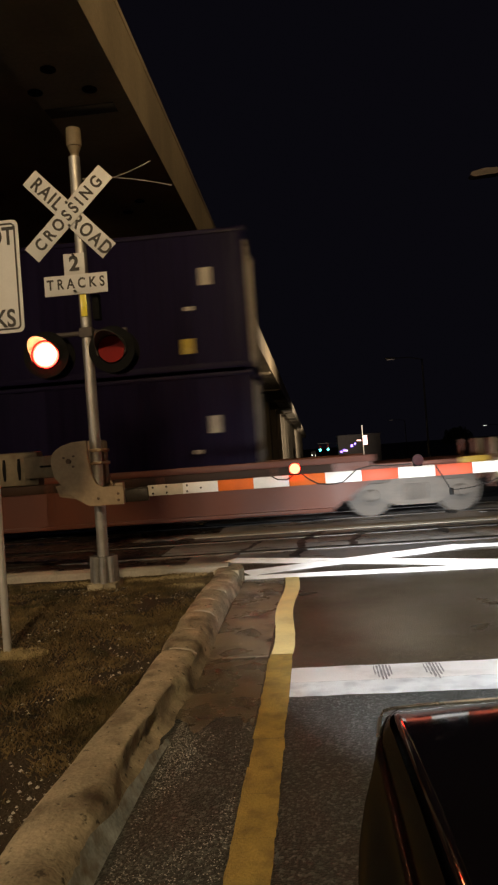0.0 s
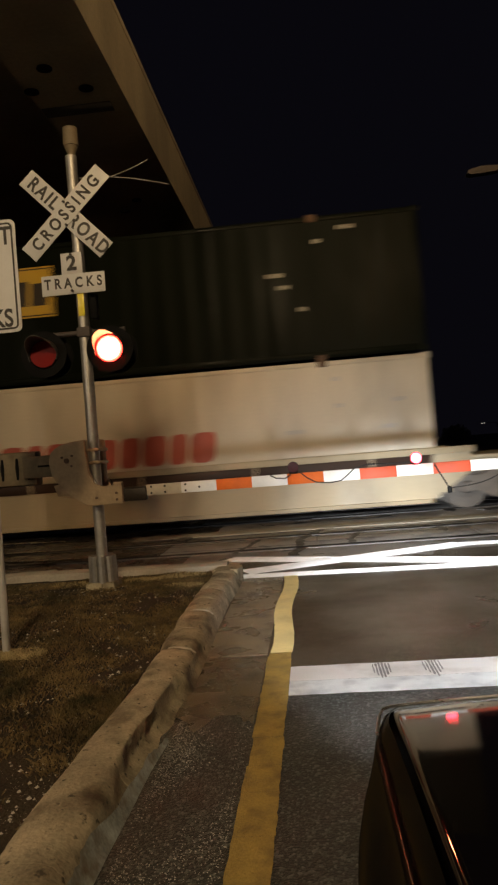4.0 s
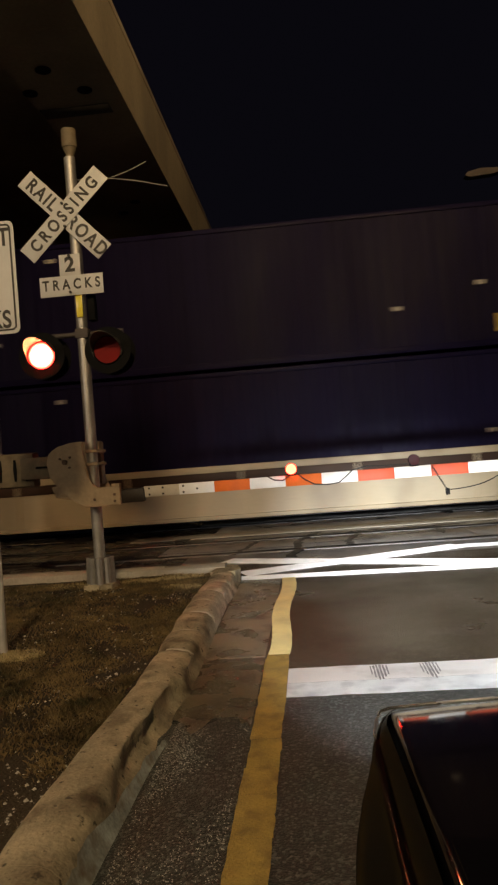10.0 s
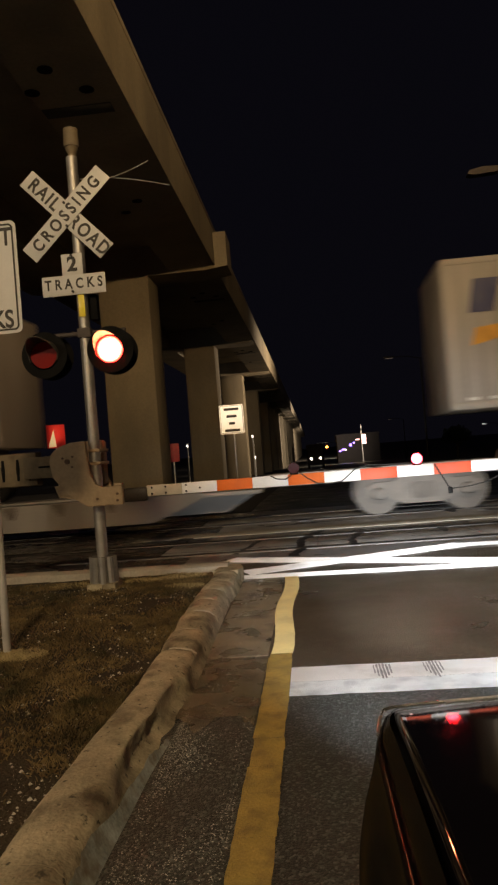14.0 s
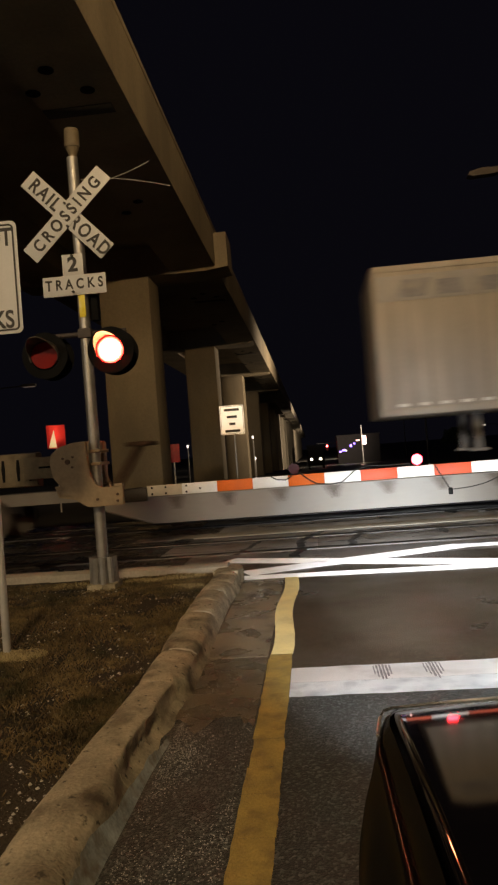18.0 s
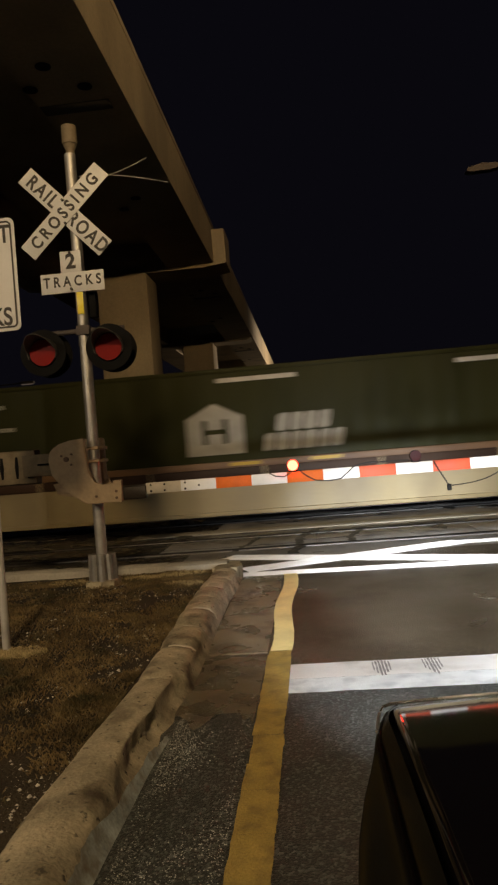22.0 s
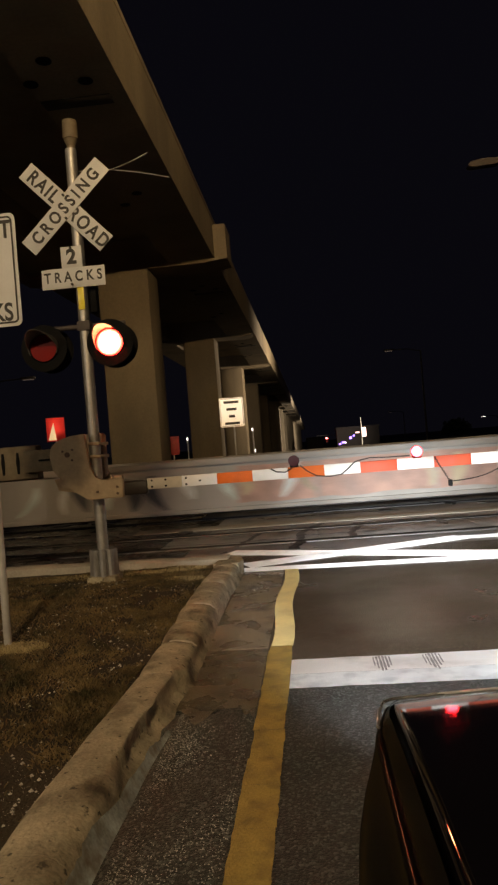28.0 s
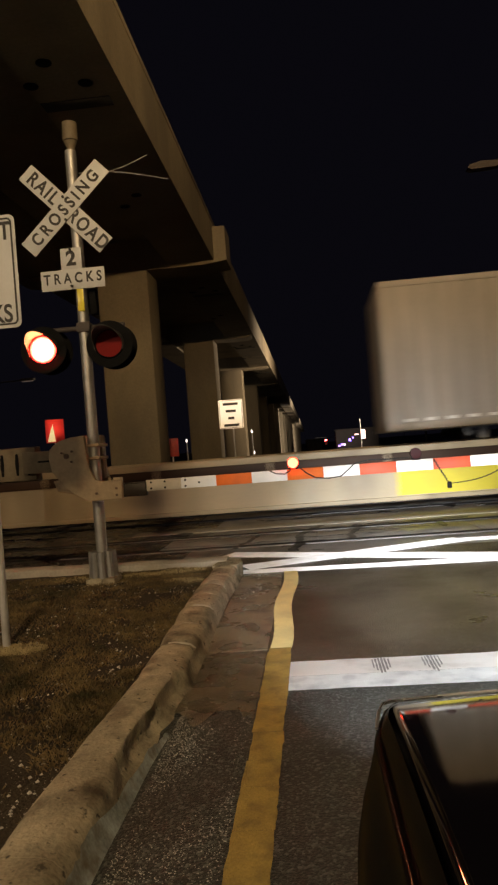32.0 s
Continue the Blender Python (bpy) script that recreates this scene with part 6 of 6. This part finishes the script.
# ---- the car at the stop line ----
def own_car():
    ob = thing("car", "black glossy car waiting at the stop line with headlights on", "car", at=pose(0.947, 0, 0.0))
    # the hood's fall towards the nose, from its slope in degrees
    knots = ((0.30, 2.0), (1.0, 3.3), (1.4, 6.0), (1.75, 8.7), (1.86, 10.5), (1.94, 22.0), (1.99, 46.0), (2.01, 70.0))
    steps, fall, z = [0.30 + 0.01 * k for k in range(172)], [], 0.0
    for y in steps:
        a, b = next(((p, q) for p, q in zip(knots, knots[1:]) if p[0] <= y <= q[0] + 1e-6), knots[-2:])
        z -= 0.01 * math.tan(radians(a[1] + (b[1] - a[1]) * (y - a[0]) / (b[0] - a[0])))
        fall.append(z)
    lift = 0.868 - fall[145]

    def hood_z(y):
        q = max(0.0, min(170.999, (y - 0.30) / 0.01))
        k = int(q)
        return lift + fall[k] + (fall[k + 1] - fall[k]) * (q - k)

    def nose(x):
        """How far the nose is swept back at x from the centre line."""
        return 0.055 * min(1.0, abs(x) / 0.80) ** 3

    def skin(rows, material, name, label, thick=0.0):
        bm = B()
        grid = [[bm.verts.new(p) for p in row] for row in rows]
        for a, b in zip(grid, grid[1:]):
            for i in range(len(a) - 1):
                bm.faces.new((a[i], a[i + 1], b[i + 1], b[i]))
        if thick:
            ext = bmesh.ops.extrude_face_region(bm, geom=bm.faces[:])
            for v in ext["geom"]:
                if isinstance(v, bmesh.types.BMVert):
                    v.co.z -= thick
        bmesh.ops.recalc_face_normals(bm, faces=bm.faces[:])
        ob_part = part(name, bm, material, ob, label)
        ob_part.data.set_sharp_from_angle(angle=radians(60))
        return ob_part

    # hood: nearly flat, with rolled side edges
    rows = []
    for j in range(86):
        v = j / 85
        tuck = 0.022 * max(0.0, (v - 0.93) / 0.07) ** 2
        edge = 0.780 - tuck
        across = [(-edge - 0.030 * math.sin(a), 0.030 * (1 - math.cos(a))) for a in (radians(84 - 12 * k) for k in range(7))]
        across += [(-edge + 2 * edge * k / 40, 0.0) for k in range(41)]
        across += [(edge + 0.030 * math.sin(a), 0.030 * (1 - math.cos(a))) for a in (radians(12 * k + 12) for k in range(7))]
        row = []
        for x, drop in across:
            y = 0.36 + 1.645 * v
            row.append((x, y - nose(x) * v, hood_z(y) - 0.008 * (x / 0.8) ** 2 - drop))
        rows.append(row)
    skin(rows, CAR_PAINT, "hood", "black glossy hood with rolled edges", 0.018)
    # The edge's sheen, added as a thin pale tube round the nose.
    rim = [(-0.842, 1.78, 0.800), (-0.836, 1.83, 0.800), (-0.827, 1.89, 0.801), (-0.812, 1.942, 0.802)]
    rim += [(-0.79 + 1.58 * k / 30, 2.012 - nose(-0.79 + 1.58 * k / 30), 0.802) for k in range(31)]
    rim += [(-x, y, z) for x, y, z in reversed(rim[:4])]
    part("nose_rim", tube(B(), rim, 0.0042, 10), RIM_SHEEN, ob, "thin bright line for the sheen on the nose edge")
    for s in (-1, 1):
        # fender: a steep strip beside the hood, a rounded crease and a bulging side
        rows = []
        for j in range(80):
            y = 0.30 + 1.64 * j / 79
            top = hood_z(y) - 0.020
            tuck = 0.050 * max(0.0, (y - 1.70) / 0.25) ** 1.5
            slim = 1.0 - 0.72 * max(0.0, min(1.0, (y - 1.45) / 0.51)) ** 1.5
            crease = min(top - 0.012, 0.798 + 0.045 * max(0.0, 1.9 - y) ** 1.2)
            prof = [(0.818, top), (0.835, top - (top - crease) * 0.55)]
            prof += [(0.838 + 0.017 * math.sin(a), crease - 0.016 + 0.017 * math.cos(a)) for a in (radians(15 * k) for k in range(7))]
            prof += [(0.855 + d * slim, crease - 0.010 - h) for d, h in ((0.006, 0.03), (0.022, 0.07), (0.045, 0.12), (0.066, 0.19), (0.074, 0.28), (0.070, 0.42), (0.055, 0.52))]
            rows.append([(s * (x - tuck), y, z) for x, z in prof])
        skin(rows, FENDER_PAINT, "fender", "black front fender with a sharp crease")
        bm = B()
        box(bm, *sorted((s * 0.915, s * 0.80)), -2.3, 0.31, 0.22, 0.93, 0.04)
        part("door", bm, CAR_PAINT, ob, "black side doors")
        for y in (1.28, -1.75):
            bm = B()
            cyl(bm, (s * 0.60, y, 0.32), (s * 0.80, y, 0.32), 0.32, seg=32)
            wheel = part("wheel", bm, TYRE, ob, "black tyre")
            bm = B()
            cyl(bm, (s * 0.80, y, 0.32), (s * 0.81, y, 0.32), 0.21, seg=24)
            part("rim", bm, ALU, wheel, "alloy rim")
    part("grille", box(B(), -0.42, 0.42, 1.86, 1.90, 0.58, 0.78, 0.01), CAR_TRIM, ob, "black grille")
    bm = B()
    prism(bm, [(2.0, 0.25), (2.05, 0.45), (2.02, 0.60), (1.90, 0.62), (1.90, 0.22)], -0.78, 0.78, "x")
    part("bumper", bm, CAR_PAINT, ob, "black front bumper")
    bm = B()
    prism(bm, [(0.6, 0.95), (-0.15, 1.40), (-1.4, 1.42), (-2.2, 1.0), (-2.2, 0.9), (0.6, 0.9)], -0.70, 0.70, "x")
    part("cabin", bm, GLASS_DARK, ob, "dark windows and windscreen")
    bm = B()
    prism(bm, [(-0.25, 1.40), (-0.3, 1.45), (-1.3, 1.46), (-1.45, 1.41)], -0.66, 0.66, "x")
    part("roof", bm, CAR_PAINT, ob, "black roof")
    bm = B()
    box(bm, -0.86, 0.86, -2.75, -2.2, 0.3, 0.98, 0.08)
    part("boot", bm, CAR_PAINT, ob, "black boot")
    for hx, hy, hz in HEADLIGHTS:
        x = hx - 0.947
        bm = B()
        box(bm, x - 0.13, x + 0.13, hy - 0.20, hy - 0.09, hz - 0.10, hz + 0.03, 0.02)
        lampb = part("headlight", bm, CHROME, ob, "chrome headlight reflector")
        bm = B()
        box(bm, x - 0.16, x + 0.16, hy - 0.20, hy - 0.10, hz + 0.035, hz + 0.043)
        part("headlight_shield", bm, CAR_TRIM, lampb)
    return ob


own_car()


# ---- behind the tracks and in the distance ----
def unlit_street_lamp():
    ob = thing("street_lamp", "dim grey street lamp head on a long arm", "street lamp", at=pose(9.2, 18.0, 0))
    bm = B()
    cyl(bm, (0, 0, -0.1), (0, 0, 7.2), 0.10, 0.07, seg=14)
    tube(bm, [(0, 0, 7.1), (-0.4, 0, 7.55), (-1.5, 0, 7.75), (-4.1, 0, 7.80)], 0.04, 8)
    part("pole", bm, LAMP_GREY, ob, "grey steel pole and arm")
    bm = B()
    prism(bm, [(-4.95, 7.72), (-4.85, 7.68), (-4.3, 7.70), (-4.05, 7.76), (-4.1, 7.84), (-4.6, 7.86), (-4.9, 7.80)], -0.13, 0.13)
    part("lamp_head", bm, LAMP_GREY, ob, "grey lamp head")


unlit_street_lamp()
for (x, y, z), side in zip(STREET[:3], (1, -1, 1)):
    ob = thing("street_lamp", "lit street lamp on a tall steel pole", "street lamp", at=pose(x + 1.6 * side, y - 0.4, 0))
    bm = B()
    cyl(bm, (0, 0, -0.05), (0, 0, z + 0.1), 0.11, 0.07, seg=14)
    tube(bm, [(0, 0, z), (-0.6 * side, 0.15, z + 0.3), (-1.6 * side, 0.3, z + 0.3)], 0.04, 8)
    part("pole", bm, GALV, ob, "grey steel pole and arm")
    bm = B()
    box(bm, -1.6 * side - 0.35, -1.6 * side + 0.35, 0.1, 0.5, z + 0.32, z + 0.44, 0.03)
    part("lamp_head", bm, GALV, ob, "grey lamp head")
    bm = B()
    box(bm, -1.6 * side - 0.25, -1.6 * side + 0.25, 0.2, 0.4, z + 0.29, z + 0.315)
    part("lamp_glass", bm, STREET_LIT, ob, "glowing warm lamp glass")


def far_street_lamp(x, y, z, side, glass):
    ob = thing("street_lamp", "distant street lamp on a thin grey pole", "street lamp", "distant street lamps", at=pose(x + 2.5 * side + 0.85, y, ground_height(y)))
    zz = z - ground_height(y) + 0.1
    bm = B()
    cyl(bm, (0, 0, -0.1), (0, 0, zz - 0.1), 0.09, 0.06, seg=10)
    tube(bm, [(0, 0, zz - 0.15), (-1.0 * side, 0, zz + 0.1), (-2.2 * side, 0, zz + 0.12)], 0.035, 6)
    part("pole", bm, CABLE, ob, "thin dark pole and arm")
    bm = B()
    box(bm, -2.5 * side - 0.4, -2.5 * side + 0.4, -0.16, 0.16, zz + 0.06, zz + 0.20, 0.03)
    part("lamp_head", bm, CABLE, ob)
    bm = B()
    box(bm, -2.5 * side - 0.3, -2.5 * side + 0.3, -0.12, 0.12, zz + 0.03, zz + 0.055)
    part("lamp_glass", bm, glass, ob, "faintly glowing lamp glass")


far_street_lamp(*STREET[3], 1, DIM_GLOW)
far_street_lamp(*STREET[4], 1, DIM_GLOW)
far_street_lamp(*STREET[5], 1, DIM_GLOW)
far_street_lamp(26.9, 120.0, 2.9, 1, WHITE_GLOW)
far_street_lamp(-16.3, 40.0, 6.0, -1, DIM_GLOW)


def red_sign(x, y, z, w, h, material):
    ob = thing("red_sign", "red square warning sign on a white post", "road sign", "red signs", at=pose(x, y, ground_height(y), 0, 0, math.degrees(math.atan2(-x, y)) + 1.0))
    zz = z - ground_height(y)
    bm = B()
    box(bm, -0.03, 0.03, -0.02, 0.02, -0.1, zz + 0.1, 0.005)
    part("post", bm, SIGN_WHITE, ob, "white post")
    bm = B()
    box(bm, -w / 2, w / 2, -0.032, -0.024, zz - h / 2, zz + h / 2, 0.003)
    face = part("sign_face", bm, material, ob, "red sign plate")
    # Only the brighter plate carries a white patch, low on its left.
    if material is SIGN_RED:
        part("sign_figure", prism(B(), [(-w * 0.42, zz - h * 0.45), (w * 0.02, zz - h * 0.45), (-w * 0.10, zz + h * 0.30), (-w * 0.22, zz + h * 0.05)], -0.037, -0.033), SIGN_BRIGHT, face, "white patch on the red plate")
    return ob


red_sign(-9.17, 26.0, 2.62, 0.66, 0.86, SIGN_RED)
red_sign(-5.66, 30.0, 1.72, 0.50, 0.76, DARKER_RED)


def delineator(x, y, z):
    ob = thing("delineator_post", "thin pale marker post beside the far road", "marker post", "marker posts", at=pose(x, y, ground_height(y)))
    part("post", box(B(), -0.05, 0.05, -0.03, 0.03, -0.1, z - ground_height(y), 0.01), SIGN_WHITE, ob, "thin pale post")
    part("reflector", box(B(), -0.06, 0.06, -0.04, -0.03, z - ground_height(y) - 0.3, z - ground_height(y) - 0.1), WHITE_GLOW, ob, "small bright lamp")


delineator(-10.1, 60.0, 2.6)
delineator(-4.66, 60.0, 2.95)
delineator(-4.66, 61.0, 1.2)


def traffic_signals():
    """Two heads on one mast arm at the next junction."""
    y = 180.0
    g = ground_height(y)
    ob = thing("traffic_signal", "distant traffic lights hanging from a mast arm", "traffic light", at=pose(0, y, g))
    bm = B()
    cyl(bm, (9.0, 0.2, -0.1), (9.0, 0.2, 2.2 - g), 0.14, 0.10, seg=10)
    tube(bm, [(9.0, 0.2, 2.1 - g), (6.0, 0.2, 2.3 - g), (1.5, 0.2, 2.4 - g)], 0.06, 6)
    part("mast_arm", bm, GALV, ob, "grey mast arm")
    out = []
    for x in (2.02, 3.95):
        head = part("signal_head", box(B(), x - 0.33, x + 0.33, -0.10, 0.22, 0.45 - g, 2.15 - g, 0.03), BLACK, ob, "black signal head")
        for z, lit, span in ((1.62, SIGNAL_RED, (14.9, 99)), (1.24, SIGNAL_AMBER, (10.8, 14.9)), (0.86, SIGNAL_GREEN, (-1, 10.8))):
            out.append((disc_lamp(head, x, -0.098, z - g, lit, r=0.27), span))
    return out


SIGNALS = traffic_signals()


def shop_row():
    y = 172.0
    g = ground_height(y)
    ob = thing("shop_building", "dark low shop building with violet lit signs", "building", at=pose(0, y, g))
    part("wall", box(B(), 6.2, 16.0, 0.5, 9.0, 0, 3.6 - g, 0.02), FACADE, ob, "dark far facade")
    part("roof", box(B(), 6.0, 16.2, 0.3, 9.2, 3.6 - g, 3.9 - g, 0.03), FACADE, ob)
    for x, z, w, h, m in ((6.8, 0.05, 0.5, 0.35, VIOLET_GLOW), (7.6, 0.35, 0.8, 0.4, VIOLET_GLOW), (8.1, 0.25, 0.3, 0.3, WHITE_GLOW), (9.3, 1.3, 0.5, 0.6, VIOLET_GLOW), (10.1, 1.75, 0.4, 0.35, VIOLET_GLOW), (11.0, 2.45, 0.9, 0.22, PINK_GLOW)):
        part("lit_sign", box(B(), x - w / 2, x + w / 2, 0.42, 0.5, z - g - h / 2, z - g + h / 2, 0.01), m, ob, "small glowing shop sign")
    ob = thing("pylon_sign", "tall narrow lit sign beside a pole", "sign", at=pose(10.9, 150.0, ground_height(150)))
    g = ground_height(150)
    part("pole", cyl(B(), (-0.5, 0, -0.1), (-0.5, 0, 5.4 - g), 0.10, seg=8), GALV, ob, "grey pole")
    part("sign_box", box(B(), -0.4, 0.35, -0.15, 0.15, 1.4 - g, 3.2 - g, 0.02), PINK_GLOW, ob, "lit pink-white sign box")


shop_row()


def far_vehicle():
    ob = thing("truck", "distant truck facing the crossing with headlights on", "truck", at=pose(0.6, 330, ground_height(330)))
    part("cab", box(B(), -1.1, 1.1, 0.0, 2.2, 0.5, 3.0, 0.15), FACADE, ob, "dark cab")
    part("cargo_box", box(B(), -1.2, 1.2, 2.4, 7.0, 0.9, 3.3, 0.05), FACADE, ob)
    for s in (-1, 1):
        part("headlight", cyl(B(), (s * 0.62, -0.03, 1.35), (s * 0.62, 0.03, 1.35), 0.17, seg=14), HEAD_GLOW, ob, "bright headlight")
        for y in (0.9, 5.6):
            part("wheel", cyl(B(), (s * 0.85, y, 0.48), (s * 1.12, y, 0.48), 0.48, seg=20), TYRE, ob, "black wheel")
    return ob


far_car = far_vehicle()


def dark_tree(x, y, h, seed):
    random.seed(seed)
    ob = thing("tree", "dark leafy tree against the night sky", "tree", "dark trees", at=pose(x, y, ground_height(y)))
    bm = B()
    cyl(bm, (0, 0, -0.2), (0.1, 0, h * 0.45), 0.22, 0.12, seg=8)
    for k in range(6):
        a = k * 1.05
        cyl(bm, (0.1, 0, h * random.uniform(0.3, 0.45)), (1.6 * math.cos(a), 1.6 * math.sin(a), h * random.uniform(0.55, 0.8)), 0.08, 0.03, seg=6)
    part("trunk", bm, BARK, ob, "brown trunk and limbs")
    verts, faces = [], []
    for _ in range(1300):
        a, e, r = random.uniform(0, 6.28), random.uniform(-0.6, 1.5), random.random() ** 0.4
        lump = 0.75 + 0.35 * noise.noise((2 * math.cos(a), 2 * math.sin(a) + seed, 2 * e))
        c = Vector((2.3 * r * lump * math.cos(a) * math.cos(e), 2.3 * r * lump * math.sin(a) * math.cos(e), h * 0.62 + h * 0.36 * r * lump * math.sin(e)))
        i, s = len(verts), random.uniform(0.12, 0.28)
        u = Vector((random.uniform(-1, 1), random.uniform(-1, 1), random.uniform(-1, 1))).normalized() * s
        v = u.orthogonal().normalized() * s * 0.5
        verts.extend([(c - u)[:], (c + v)[:], (c + u)[:], (c - v)[:]])
        faces.append((i, i + 1, i + 2, i + 3))
    me = bpy.data.meshes.new("crown")
    me.from_pydata(verts, [], faces)
    me.materials.append(LEAVES)
    cr = new("crown", me)
    cr.parent = ob
    tagged(cr, label="dark leafy crown")


for k, (x, y, h) in enumerate(((20.5, 75, 4.8), (24.5, 78, 5.6), (17.5, 90, 4.2), (29.0, 80, 5.0))):
    dark_tree(x, y, h, 50 + k)


# ---- what moves ----
PERIOD, LEFT_ON, RIGHT_ON = 1.240, 0.86, 1.49


def flasher_rows(home, phase, lag):
    """The lens turns its glowing face forward, then its dark one; the filament lights a little after the other has gone out."""
    rows, on = [], LEFT_ON if phase == "L" else RIGHT_ON
    off = RIGHT_ON if phase == "L" else LEFT_ON + PERIOD
    turn = lambda a: home @ pose(0, 0, 0, 0, 0, a)
    events = []
    for k in range(-2, 28):
        events.append((on + k * PERIOD + lag, 180, 360))
        events.append((off + k * PERIOD, 0, 180))
    clear = lambda t: math.floor(t + 0.15) - 0.17 if math.floor(t + 0.15) > t else t
    events = sorted((clear(t), a, b) for t, a, b in events)
    first = [e for e in events if e[0] <= 0.0]
    hold = turn(first[-1][2])
    rows.append((0.0, hold))
    for t, a, b in events:
        if 0.07 < t < 31.86:
            if t - 1 / 30 > rows[-1][0] + 0.02:
                rows.append((t - 1 / 30, hold))
            rows.append((t, hold))
            rows += [(t + i / 30, turn(a + (b - a) * i / 3)) for i in (1, 2)]
            hold = turn(b)
            rows += [(t + 3 / 30, hold), (t + 4 / 30, hold)]
    rows.append((32.0, hold))
    return rows


def motions():
    for ob, tc in MOVERS:
        z = ob.get("z", 0.0)
        walk(ob, [(t, pose(X0 + SPEED * (tc - t), TRACK_FAR, z)) for t in (0.0, 8.0, 16.0, 24.0, 32.0)])
    for lens, spans in SIGNALS:
        home = lens.matrix_basis.copy()
        rows = [(0.0, home @ pose(0, 0, 0, 0, 0, 0 if spans[0] <= 0 else 180))]
        for t, a, b in ((spans[0], 180, 360), (spans[1], 0, 180)):
            if 0 < t < 32:
                rows.append((t - 1 / 30, rows[-1][1]))
                rows += [(t + i / 30, home @ pose(0, 0, 0, 0, 0, a + (b - a) * min(i, 3) / 3)) for i in range(-1, 5) if i >= 0]
                rows.append((t + 5 / 30, rows[-1][1]))
        walk(lens, rows + [(32.0, rows[-1][1])])
    walk(far_car, [(t, pose(0.6, y, ground_height(y))) for t, y in ((0.0, 330), (6.0, 330), (8.5, 240), (10.6, 112), (11.0, 102), (12.0, 100), (32.0, 100))])
    for lens, phase in FLASH:
        walk(lens, flasher_rows(lens.matrix_basis.copy(), phase, 0.10 if phase == "L" else 0.0))
    for lens, phase in GATE_FLASH:
        walk(lens, flasher_rows(lens.matrix_basis.copy(), phase, -0.05))


motions()
